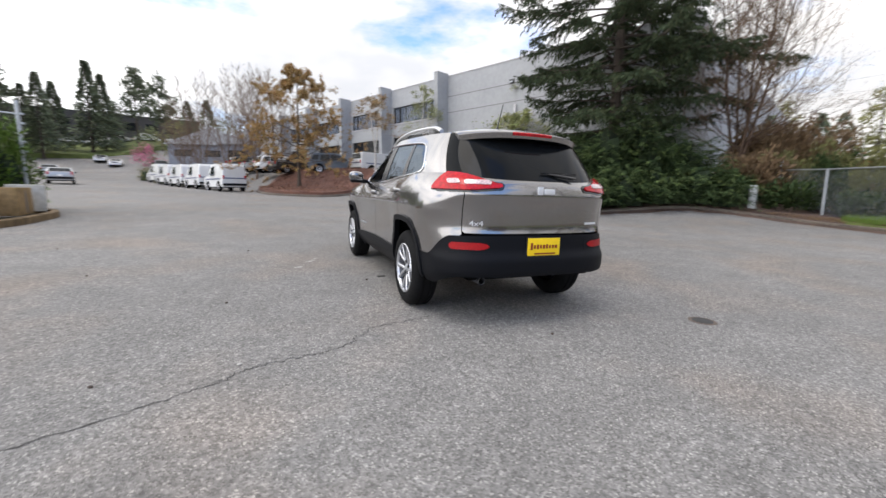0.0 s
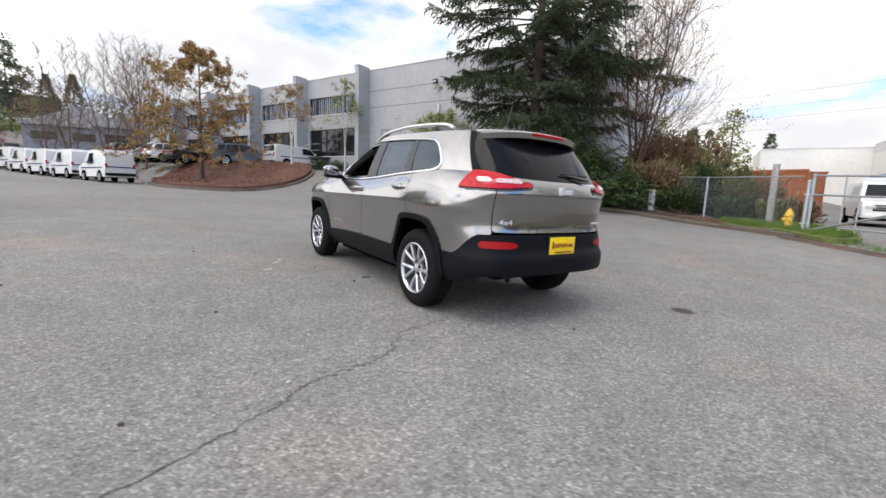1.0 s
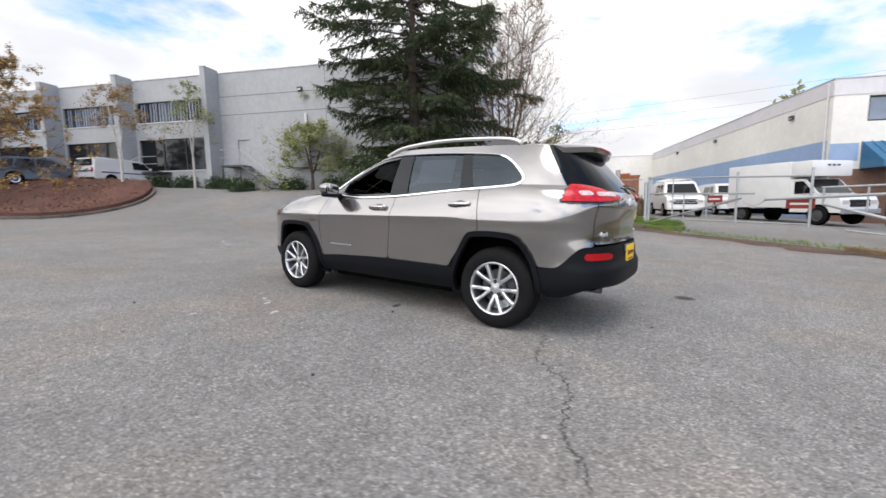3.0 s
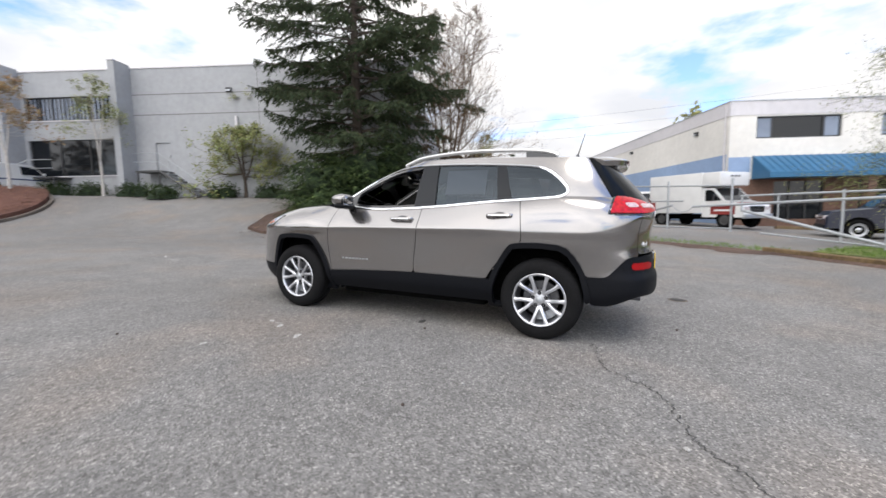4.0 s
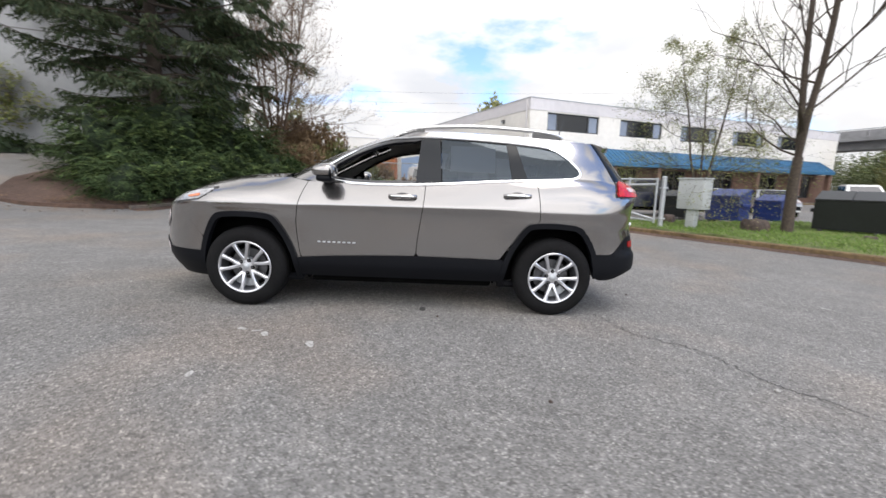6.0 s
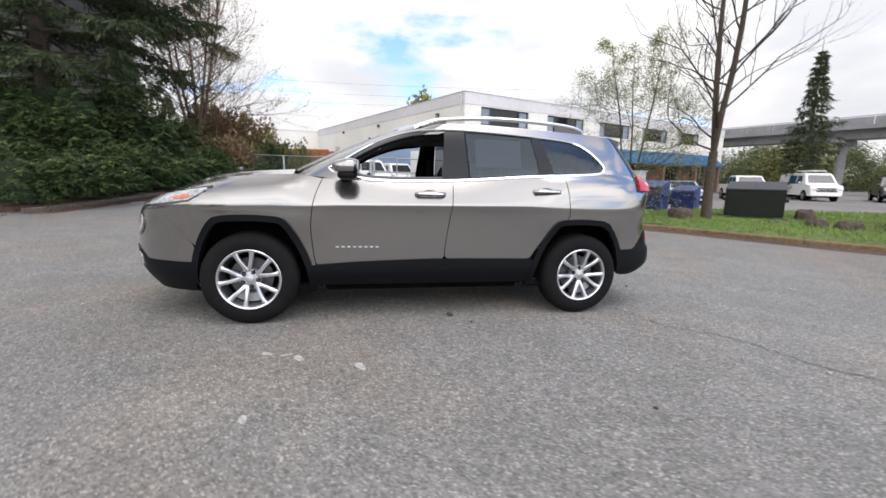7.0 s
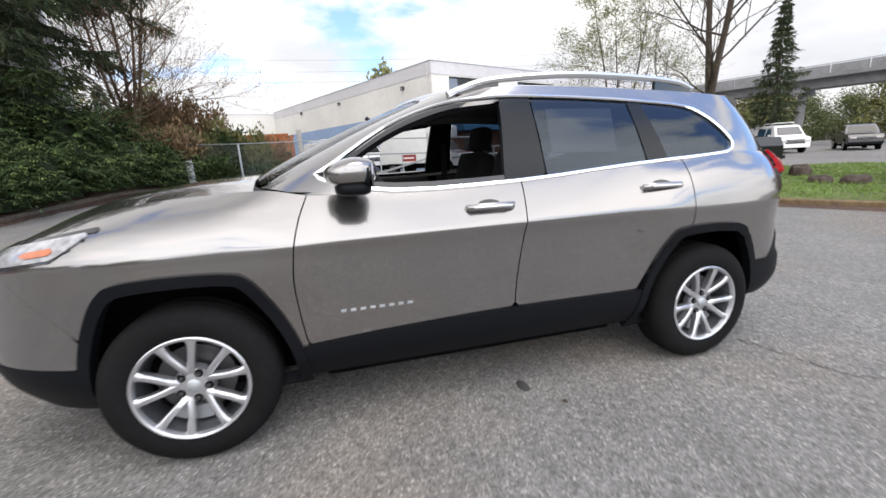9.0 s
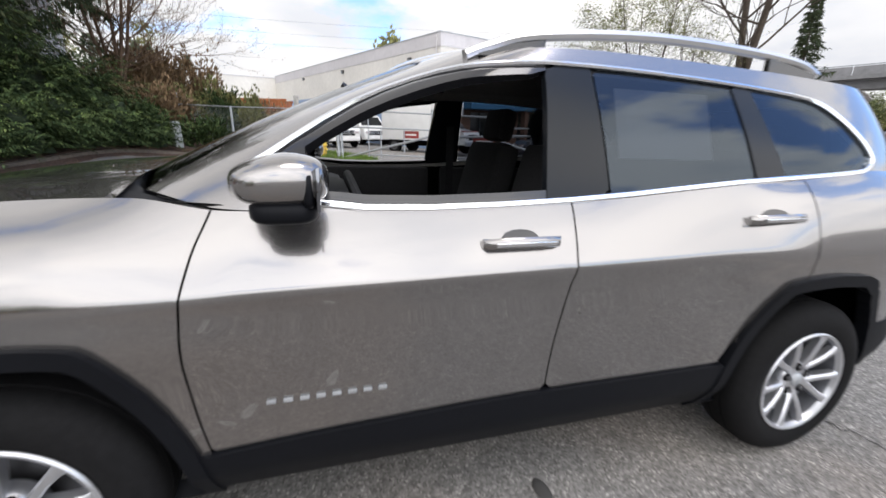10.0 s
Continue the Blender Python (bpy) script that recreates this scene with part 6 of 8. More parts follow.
spruce("spruce_tree", 13.9, 11.3, 18.0, 6.2, "tall dark green spruce with drooping ragged limbs", base=0.9, limbs=196, detail=1.1)
HEDGE = [(10.6, 10.8, 1.6, 2.6), (11.9, 9.9, 1.8, 3.3), (13.4, 9.1, 1.8, 3.3), (14.9, 8.2, 1.4, 2.6), (9.15, 9.3, 1.2, 1.4), (10.1, 8.75, 1.25, 1.5), (11.5, 8.25, 1.2, 1.5), (12.9, 7.75, 1.2, 1.5), (14.2, 7.05, 1.1, 1.5), (14.95, 6.3, 0.75, 1.1)]
for k, (x, y, r, h) in enumerate(HEDGE):
    yew("yew_shrub", x, y, r, h, "dense dark green yew shrub in a planted bed" if k < 4 else "low spreading green yew shrub at the bed edge", 20 + k, "yew hedge")

leader_tree("bare_tree", 18.6, 8.2, 11.5, 0.11, "tall leafless tree with many fine reddish branches", M_TWIG, 5, 0.07, 3.7, 26, 0.02, 3, 0.5, M_BROWN_SHRUB, 26000, 0.06, seed=5, kids=(3, 4), twig=0.026, splay=0.14)
leader_tree("street_tree", 8.3, -11.6, 15.0, 0.155, "large leafless tree with a forked grey-brown trunk", M_BARK, 2, 0.16, 4.2, 22, 0.0, 3, 0.5, seed=3, kids=(2, 4), twig=0.012)
leader_tree("budding_tree", 10.9, -10.3, 6.6, 0.07, "spreading tree with yellow-green spring leaves on level limbs", M_BARK, 3, 0.12, 3.4, 15, 0.0, 3, 0.12, M_SPRING, 20000, 0.042, seed=8, kids=(4, 5), splay=0.16, clump=0.4)
leader_tree("russet_tree", 0.0, 30.2, 8.9, 0.14, "small tree with fine russet orange leaves on mulch", M_BARK, 1, 0.16, 4.4, 36, 0.0, 3, 0.05, M_RUSSET, 36000, 0.10, seed=4, lift_base=0.5, twig=0.012, clump=0.66)
for k, (x, y, h) in enumerate(((5.3, 26.3, 5.4), (9.1, 25.9, 6.6))):
    leader_tree("birch_tree", x, y, h, 0.075, "slender pale-barked birch with fresh yellow-green leaves", M_BARK_PALE, 2, 0.3, 1.4, 12, 0.25, 3, 0.25, M_SPRING if k else M_BUD, 3000, 0.10, seed=31 + k, lift_base=0.35 if k == 0 else 0.05, droop=0.25, splay=0.12, clump=0.45)
leader_tree("wall_tree", 13.0, 18.9, 4.0, 0.10, "small spreading tree with fresh yellow-green leaves by the wall", M_BARK, 3, 0.22, 2.6, 12, 0.05, 3, 0.15, M_SPRING, 9000, 0.13, seed=33, lift_base=0.05, droop=0.3, splay=0.3, clump=0.35)
leader_tree("birch_tree", 14.2, 19.9, 7.2, 0.07, "slender white-barked birch against the concrete wall", M_BARK_PALE, 1, 0.5, 1.3, 10, 0.3, 2, 0.3, M_SPRING, 900, 0.09, seed=37, lift_base=0.05, droop=0.2)
for k, (q, o) in enumerate(((21.5, 1.2), (18.6, 1.5), (16.6, 1.9), (13.6, 1.0), (10.8, 1.0), (23.6, 1.2))):
    x, y = face_a(q, o)
    bush("clipped_shrub", x, y, 0.85, 0.75, "rounded dark green shrub against the concrete wall", M_HEDGE, 700, 0.16, 60 + k, 0.02, group="wall shrubs")


# ---- beds, lawn, kerbs ----
M_MULCH_CHIP = material("loose_bark_chips", (0.12, 0.055, 0.038), 0.95, spec=0.2, per_island=0.6, grain=0.2, size=0.1, other=(0.19, 0.11, 0.075))
BED = rounded_path([(7.7, 12.5), (7.3, 10.8), (8.1, 8.75), (10.7, 7.75), (13.5, 6.75), (15.1, 4.8), (15.35, 2.4), (14.6, 0.6)], 4) + [(19, 1.2), (22, 6.5), (18, 12.0), (13.5, 13.4), (9.6, 13.5)]
structure("planting_bed", draped(BED, 0.12, 0.6, bump=0.05), M_SOIL, "brown soil and leaf litter of the planted bed", "soil", smooth=True)
MULCH = rounded_path([(6.2, 24.9), (4.2, 23.6), (1.0, 23.6), (-1.6, 25.2), (-2.6, 28.5), (-3.0, 33.0), (-1.5, 37.0), (1.5, 35.5), (4.5, 31.0), (6.4, 27.2)], 4, True)
structure("mulch_bed", draped(MULCH, 0.3, 0.6, bump=0.14), M_MULCH, "red-brown bark mulch island bed", "mulch", smooth=True)
kerb_pieces("mulch_kerb", rounded_path([(6.5, 27.0), (6.3, 24.8), (4.2, 23.4), (1.0, 23.4), (-1.8, 25.1), (-2.8, 28.5), (-3.2, 33.0)], 4), M_KERB, "pale concrete kerb round a mulch bed")
LAWN = rounded_path([(9.0, -6.2), (7.7, -6.9), (5.6, -8.0), (3.5, -9.1), (1.3, -10.5), (-1.9, -13.7), (-4.8, -19)], 4) + [(5, -24), (10, -21.5), (12.5, -15.5), (11.6, -10.5), (10.6, -7.6)]
structure("lawn", draped(LAWN, 0.14, 0.6, bump=0.05), M_GRASS_SOIL, "green spring lawn along the kerb", "lawn", smooth=True)
VERGE = rounded_path([(15.35, 2.4), (14.7, 0.4), (13.6, -0.9), (14.6, -1.6), (17.2, 0.2), (17.6, 3.2)], 3, True)
structure("gate_verge", draped(VERGE, 0.16, 0.5, bump=0.05), M_GRASS_SOIL, "patch of green grass beside the gate post", "grass", smooth=True)
kerb_pieces("lot_kerb", EDGE[12:43], M_KERB, "weathered grey concrete kerb of the lot", height=0.13)
kerb_pieces("lawn_kerb", EDGE[55:], M_KERB_YELLOW, "weathered kerb with worn yellow paint along the lawn", height=0.15)


def dirt_strip(path, seed, label, scale=1.0):
    """A ragged strip of soil and litter washed up on the lot's side of a kerb."""
    random.seed(seed)
    g = Geo()
    for i, p in enumerate(path):
        q0, q1 = path[max(i - 1, 0)], path[min(i + 1, len(path) - 1)]
        d = Vector((q1[0] - q0[0], q1[1] - q0[1])).normalized()
        n = Vector((d.y, -d.x))
        wide = scale * 0.16 + scale * 0.30 * abs(noise.noise(Vector((p[0] * 0.9, p[1] * 0.9, seed)))) + rnd(0, 0.08)
        for off, h in ((0.07, 0.05), (0.12 + wide * 0.4, 0.022), (0.10 + wide, 0.004)):
            x, y = p[0] + n.x * off, p[1] + n.y * off
            g.v.append((x, y, ground(x, y) + h))
    for i in range(len(path) - 1):
        for c in range(2):
            k = i * 3 + c
            g.f.append((k, k + 1, k + 4, k + 3))
    structure("dirt_strip", g, M_SOIL, label, "soil", smooth=True)


def finer(path, step=0.25):
    out = []
    for a, b in zip(path, path[1:]):
        m = max(1, int(math.dist(a, b) / step))
        out += [(a[0] + (b[0] - a[0]) * k / m, a[1] + (b[1] - a[1]) * k / m) for k in range(m)]
    return out + [path[-1]]


dirt_strip(finer(EDGE[12:44]), 5, "dark soil and leaf litter along the bed kerb")
dirt_strip(finer(EDGE[42:57]), 7, "brown dirt apron before the gate", 2.6)
dirt_strip(finer(EDGE[54:]), 6, "dark soil and leaf litter along the lawn kerb")


def inside_plan(poly, x, y):
    return poly_dist(poly, x, y) < -0.05


def grass(name, poly, n, lift, seed, label, mat=None, size=0.09, near=None):
    random.seed(seed)
    xs, ys = [p[0] for p in poly], [p[1] for p in poly]
    g, k = Geo(), 0
    while k < n:
        x, y = rnd(min(xs), max(xs)), rnd(min(ys), max(ys))
        if not inside_plan(poly, x, y):
            continue
        k += 1
        p = Vector((x, y, ground(x, y) + lift))
        for _ in range(3):
            d = (Vector((0, 0, 1)) + any_way() * 0.7).normalized()
            blade(g, p + any_way() * 0.03, d, d.orthogonal().normalized(), rnd(0.6, 1.5) * size, 0.007)
    ob = part(name, g, mat or M_GRASS, None, smooth=False)
    return tagged(ob, label, "grass", kind="stuff")


grass("lawn_grass", LAWN, 16000, 0.14, 71, "short green lawn grass")
grass("verge_grass", VERGE, 2600, 0.16, 72, "longer green grass beside the gate", size=0.16)
grass("bed_weeds", BED[4:29] + [(17, 2.5), (15, 6), (10, 9), (8, 11)], 1800, 0.12, 73, "sparse weeds and dry grass on the bed", M_BROWN_SHRUB, 0.1)
APRON = [(p[0] - 0.1, p[1] + 0.1) for p in EDGE[42:57]] + [(p[0] + 0.9, p[1] - 0.7) for p in EDGE[56:41:-1]]
grass("apron_weeds", APRON, 450, 0.01, 76, "patchy weeds on the dirt before the gate", M_GRASS, 0.09)
random.seed(74)
g = Geo()
for k in range(900):
    i = random.randrange(len(BED) - 8)
    x, y = BED[i][0] + rnd(-0.9, 0.5), BED[i][1] + rnd(-0.7, 0.5)
    z = ground(x, y) + (0.16 if poly_dist(BED, x, y) < 0 else 0.012)
    d = any_way()
    d.z *= 0.2
    d.normalize()
    blade(g, Vector((x, y, z)), d, d.cross(Vector((0, 0, 1))).normalized(), rnd(0.04, 0.1), 0.02, 0.05)
tagged(part("leaf_litter", g, M_BROWN_SHRUB, None, smooth=False), "dry brown fallen leaves along the kerb", "leaves", kind="stuff")

g = Geo()
while len(g.f) < 9000:
    x, y = rnd(-3.2, 6.6), rnd(23.4, 37)
    if not inside_plan(MULCH, x, y):
        continue
    d = any_way()
    d.z *= 0.5
    d.normalize()
    blade(g, Vector((x, y, ground(x, y) + 0.3 + rnd(0.0, 0.16))), d, d.orthogonal().normalized(), rnd(0.06, 0.22), rnd(0.012, 0.035), rnd(-0.1, 0.1))
tagged(part("mulch_chips", g, M_MULCH_CHIP, None, smooth=False), "loose red-brown bark chips on the mulch bed", "mulch", kind="stuff")


def rock(x, y, r, h, seed):
    random.seed(seed)
    ph = [rnd(0, 6) for _ in range(5)]
    g = ball(0, 0, h * 0.35, r, r * rnd(0.7, 1.0), h * 0.75, 2.6, 16, 10)
    g.v = [tuple(Vector(p) * (1 + 0.12 * math.sin(p[0] * 5 / r + ph[0]) * math.cos(p[1] * 4 / r + ph[1]) + 0.08 * noise.noise(Vector(p) * 3 / r + Vector((seed, 0, 0))))) for p in g.v]
    ob = part("rock", g, M_ROCK, None, m=pose(x, y, ground(x, y) + 0.12, 0, 0, rnd(0, 360)))
    return tagged(ob, "rough brown landscape boulder half sunk in the lawn", "rock", "lawn rocks")


for k, (x, y, r, h) in enumerate(((8.5, -10.7, 0.48, 0.42), (5.75, -13.1, 0.36, 0.26), (4.95, -13.2, 0.38, 0.28), (7.6, -15.1, 0.36, 0.42), (6.7, -12.6, 0.2, 0.14), (10.4, -8.9, 0.32, 0.34))):
    rock(x, y, r * 0.88, h * 0.88, 80 + k)


# ---- gate, fence and street furniture ----
M_HYDRANT = material("yellow_hydrant_paint", (0.72, 0.48, 0.05), 0.5, grain=0.12, size=0.05)
M_BOX = material("pale_enamel_steel", (0.43, 0.45, 0.45), 0.5, grain=0.05, size=0.05, stain=0.08, stain_size=2)
M_DUMP_BLUE = material("blue_dumpster_paint", (0.012, 0.032, 0.15), 0.5, grain=0.12, size=0.1, stain=0.15, stain_size=1.5)
M_DUMP_DARK = material("black_green_dumpster_paint", (0.009, 0.011, 0.011), 0.5, grain=0.15, size=0.1, stain=0.2, stain_size=1.5)
M_RED_PLATE = material("faded_red_sign", (0.26, 0.035, 0.03), 0.5, grain=0.1)
M_BLOCK = material("yellow_stained_concrete_block", (0.34, 0.22, 0.085), 0.9, grain=0.25, size=0.1, stain=0.4, stain_size=2.5, second=(0.14, 0.10, 0.06), bump=0.3, bump_size=0.04)
M_BLOCK_PALE = material("pale_concrete_block", (0.50, 0.49, 0.45), 0.9, grain=0.12, size=0.1, bump=0.3, bump_size=0.04)
M_WHITE = material("white_paper_scrap", (0.75, 0.75, 0.73), 0.7, grain=0.05)
GATE_A, GATE_B = Vector((14.9, -0.1)), Vector((8.25, -7.45))


def gate_point(s, z=0.0, off=0.0):
    p = GATE_A.lerp(GATE_B, s)
    n = Vector((GATE_B - GATE_A)).normalized()
    return (p.x - n.y * off, p.y + n.x * off, ground(p.x, p.y) + 0.08 + z)


def bar(a, b, r, sides=8):
    return tube([a, b], r, sides)


for s in (0.0, 1.0):
    post = thing("gate_post", "stout galvanised steel gate post set in the verge", "post")
    part("shaft", bar(gate_point(s, -0.2), gate_point(s, 1.74 if s == 0 else 1.62), 0.075, 12), M_STEEL, post)
    part("post_cap", ball(*gate_point(s, 1.74 if s == 0 else 1.62), 0.078, 0.078, 0.045, 2), M_STEEL, post)
    for z in (0.35, 1.30):
        part("hinge", box(*gate_point(s, z), 0.18, 0.18, 0.05, 0.01), M_STEEL, post)
d = (GATE_B - GATE_A).normalized()
GATE_YAW = math.degrees(math.atan2(d.y, d.x))


def notice_plate(leaf, s, z, w, h):
    p = part("red_plate", box(0, 0, 0, w, 0.012, h, 0.003), M_RED_PLATE, leaf, "faded red notice plate", m=Matrix.Translation(gate_point(s, z, 0.05)) @ pose(0, 0, 0, 0, 0, GATE_YAW))
    for k in (-1, 1):
        part("plate_bar", box(0, 0.008 * k, 0, w * 0.7, 0.004, h * 0.22), M_WHITE, p)


leaf = thing("swing_gate", "tall galvanised tube swing gate with a diagonal brace and red plate", "gate")
for nm, sa, za, sb, zb, r in (("top_rail", 0.012, 1.92, 0.63, 1.80, 0.028), ("middle_rail", 0.012, 1.30, 0.47, 1.34, 0.030), ("bottom_rail", 0.15, 0.36, 0.63, 0.50, 0.024), ("brace", 0.03, 0.16, 0.43, 1.20, 0.040),
                              ("stile", 0.018, 0.10, 0.018, 1.98, 0.045), ("stile", 0.145, 0.30, 0.145, 1.95, 0.022), ("stile", 0.20, 0.30, 0.20, 1.30, 0.022), ("stile", 0.30, 0.55, 0.30, 1.32, 0.022),
                              ("stile", 0.412, 0.36, 0.412, 2.02, 0.034), ("stile", 0.63, 0.40, 0.63, 2.02, 0.034)):
    part(nm, bar(gate_point(sa, za), gate_point(sb, zb), r), M_STEEL, leaf)
notice_plate(leaf, 0.325, 1.16, 0.62, 0.24)
leaf = thing("swing_gate", "lower galvanised tube swing gate with a long brace and red plate", "gate")
for nm, sa, za, sb, zb, r in (("top_rail", 0.985, 1.40, 0.51, 1.16, 0.038), ("upper_rail", 0.985, 1.56, 0.66, 1.48, 0.026), ("brace", 0.985, 0.30, 0.665, 1.06, 0.040), ("bottom_rail", 0.985, 0.26, 0.72, 0.42, 0.022),
                              ("stile", 0.982, 0.2, 0.982, 1.6, 0.036), ("stile", 0.90, 0.34, 0.90, 1.6, 0.030), ("stile", 0.76, 0.8, 0.76, 1.5, 0.022), ("stile", 0.665, 1.04, 0.665, 1.5, 0.026)):
    part(nm, bar(gate_point(sa, za, -0.08), gate_point(sb, zb, -0.08), r), M_STEEL, leaf)
notice_plate(leaf, 0.60, 1.05, 0.75, 0.26)
chain = thing("gate_chain", "sagging steel chain between the gate leaves", "chain")
cp = [gate_point(0.43 + 0.08 * k / 24, 1.18 - 0.2 * math.sin(math.pi * k / 24) ** 0.9) for k in range(25)]
for a, b in zip(cp, cp[1:]):
    part("link", bar(a, b, 0.012, 5), M_STEEL, chain)

# chain-link fence behind the verge
FENCE = [(15.0, 0.1), (17.2, 3.95), (18.3, 6.1)]
RAIL_Z = [1.92, 2.02, 2.12]
fence = thing("chain_link_fence", "galvanised chain-link fence among brown brush", "fence")
for p, hgt, r in ((FENCE[1], 2.05, 0.045), (FENCE[2], 2.55, 0.05)):
    part("post", bar((*p, ground(*p) - 0.1), (*p, hgt), r), M_STEEL, fence)
for (a, b), (za, zb) in zip(zip(FENCE, FENCE[1:]), zip(RAIL_Z, RAIL_Z[1:])):
    part("top_rail", bar((*a, za), (*b, zb), 0.022), M_STEEL, fence)
    mesh_ = Geo()
    L = math.dist(a, b)
    n = int(L / 0.11)
    deep = 1.75
    for k in range(-int(deep / L * n) - 1, n):
        for sg in (0, 1):
            t0, t1 = k / n, k / n + deep / L
            c0, c1 = max(t0, 0), min(t1, 1)
            if c1 <= c0:
                continue
            h0, h1 = (-deep + deep * (c - t0) / (t1 - t0) for c in (c0, c1))
            if sg:
                c0, c1 = 1 - c0, 1 - c1
            ends = [(a[0] + (b[0] - a[0]) * c, a[1] + (b[1] - a[1]) * c, za + (zb - za) * c + h) for c, h in ((c0, h0), (c1, h1))]
            mesh_.join(tube(ends, 0.0022, 3, False))
    tagged(part("wire_mesh", mesh_, M_STEEL, fence, "galvanised wire mesh"), kind="stuff")
pole = thing("timber_post", "weathered grey timber post behind the verge", "post")
part("shaft", box(16.7, 1.4, 1.2, 0.19, 0.19, 2.55, 0.02), material("weathered_timber", (0.30, 0.29, 0.27), 0.9, grain=0.25, size=0.08), pole)

# hydrant
hyd = thing("fire_hydrant", "yellow cast-iron fire hydrant in the grass", "hydrant", pose(15.4, 0.45, ground(15.4, 0.45) + 0.08) @ Matrix.Scale(1.1, 4))
part("barrel", lathe([(0.15, 0.0), (0.15, 0.04), (0.10, 0.05), (0.10, 0.46), (0.135, 0.47), (0.135, 0.51), (0.115, 0.52), (0.10, 0.60), (0.06, 0.66), (0.03, 0.68), (0.03, 0.73), (0.0, 0.73)], 20), M_HYDRANT, hyd)
for a in (0, 90, 180):
    part("nozzle", lathe([(0.0, 0.17), (0.055, 0.17), (0.06, 0.14), (0.06, 0.10), (0.045, 0.09), (0.045, 0.0)], 12).moved(pose(0, 0, 0.37, 90, 0, a + 120)), M_HYDRANT, hyd)

# utility box at the bed
ub = thing("utility_box", "pale green-white utility pedestal in the bed", "utility box", pose(15.75, 5.6, ground(15.75, 5.6) + 0.1))
part("cabinet", prism([(-0.17, 0), (0.17, 0), (0.15, 0.85), (0.1, 0.92), (-0.1, 0.92), (-0.15, 0.85)], -0.12, 0.12, "y"), M_BOX, ub, m=pose(0, 0, 0, 0, 0, 35))
part("lock_plate", box(-0.1, -0.13, 0.62, 0.05, 0.01, 0.08), M_FRAME, ub, m=pose(0, 0, 0, 0, 0, -35))

# cluster mailbox
mb = thing("cluster_mailbox", "pale grey metal cluster mailbox on a pedestal", "mailbox", pose(8.5, -8.6, ground(8.5, -8.6) + 0.1, 0, 0, 28))
part("pedestal", box(0, 0, 0.33, 0.27, 0.25, 0.68, 0.02), M_BOX, mb)
part("cabinet", box(0, 0, 1.13, 0.80, 0.48, 0.94, 0.02), M_BOX, mb)
part("roof_cap", prism([(-0.43, 1.60), (0.43, 1.60), (0.41, 1.64), (-0.41, 1.64)], -0.27, 0.27, "y"), M_BOX, mb)
for k in range(4):
    for j in range(2):
        if k == 3 and j == 1:
            continue
        dr_ = part("mail_door", box(-0.2 + 0.4 * j, -0.246, 1.48 - 0.20 * k, 0.36, 0.016, 0.18, 0.004), M_BOX, mb)
        part("lock", lathe([(0.0, 0.006), (0.012, 0.004), (0.012, 0)], 8).moved(pose(-0.2 + 0.4 * j + 0.12, -0.255, 1.48 - 0.20 * k, 90, 0, 0)), M_FRAME, dr_)
part("outgoing_slot", box(0.2, -0.244, 0.88, 0.3, 0.012, 0.03), M_FRAME, mb)
for k in range(3):
    part("notice_bar", box(-0.29, -0.2555, 0.93 - 0.05 * k, 0.12, 0.004, 0.02), M_FRAME, mb)


def dumpster(x, y, yaw, w, d, h, mat, label, lid=True):
    root = thing("dumpster", label, "dumpster", pose(x, y, ground(x, y) + (0.13 if inside_plan(LAWN, x, y) else 0.0), 0, 0, yaw))
    part("body", prism([(-d / 2, 0.12), (d / 2 - 0.15, 0.12), (d / 2, h * 0.8), (-d / 2, h)], -w / 2, w / 2, "x"), mat, root, smooth=False)
    for k in range(5):
        xk = -w / 2 + w * (k + 0.5) / 5
        part("rib", box(xk, -d / 2 - 0.02, h * 0.5, 0.06, 0.05, h * 0.7, 0.008), mat, root)
    part("rim", box(0, -d / 2 - 0.02, h - 0.03, w + 0.08, 0.08, 0.08, 0.01), mat, root)
    for k in (-1, 1):
        part("lifting_sleeve", box(k * (w / 2 + 0.05), 0, h * 0.55, 0.09, d * 0.7, 0.12, 0.01), mat, root)
        part("skid", box(k * w * 0.38, 0, 0.06, 0.1, d * 0.9, 0.12), M_FRAME, root)
        part("lid", prism([(-d / 2 - 0.03, h + 0.012), (d / 2 + 0.03, h * 0.8 + 0.012), (d / 2 + 0.03, h * 0.8 + 0.05), (-d / 2 - 0.03, h + 0.05)], -w / 2 if k < 0 else 0.01, -0.01 if k < 0 else w / 2, "x"), mat, root, smooth=False)
    part("notice", box(-w * 0.28, -d / 2 - 0.028 - 0.02, h * 0.62, 0.25, 0.006, 0.2), M_WHITE, root)
    return root


dumpster(8.55, -13.9, 40, 1.75, 1.3, 1.32, M_DUMP_DARK, "dark green-black steel dumpster on the lawn")
dumpster(13.4, -13.3, 32, 1.3, 1.2, 1.42, M_DUMP_BLUE, "blue steel dumpster with lids beside the shop")
dumpster(13.3, -15.2, 32, 1.0, 1.0, 1.2, M_DUMP_BLUE, "smaller blue steel dumpster beside the shop")
dumpster(14.9, -11.9, 32, 1.2, 1.1, 1.3, M_DUMP_DARK, "black steel dumpster with lids beside a blue one")

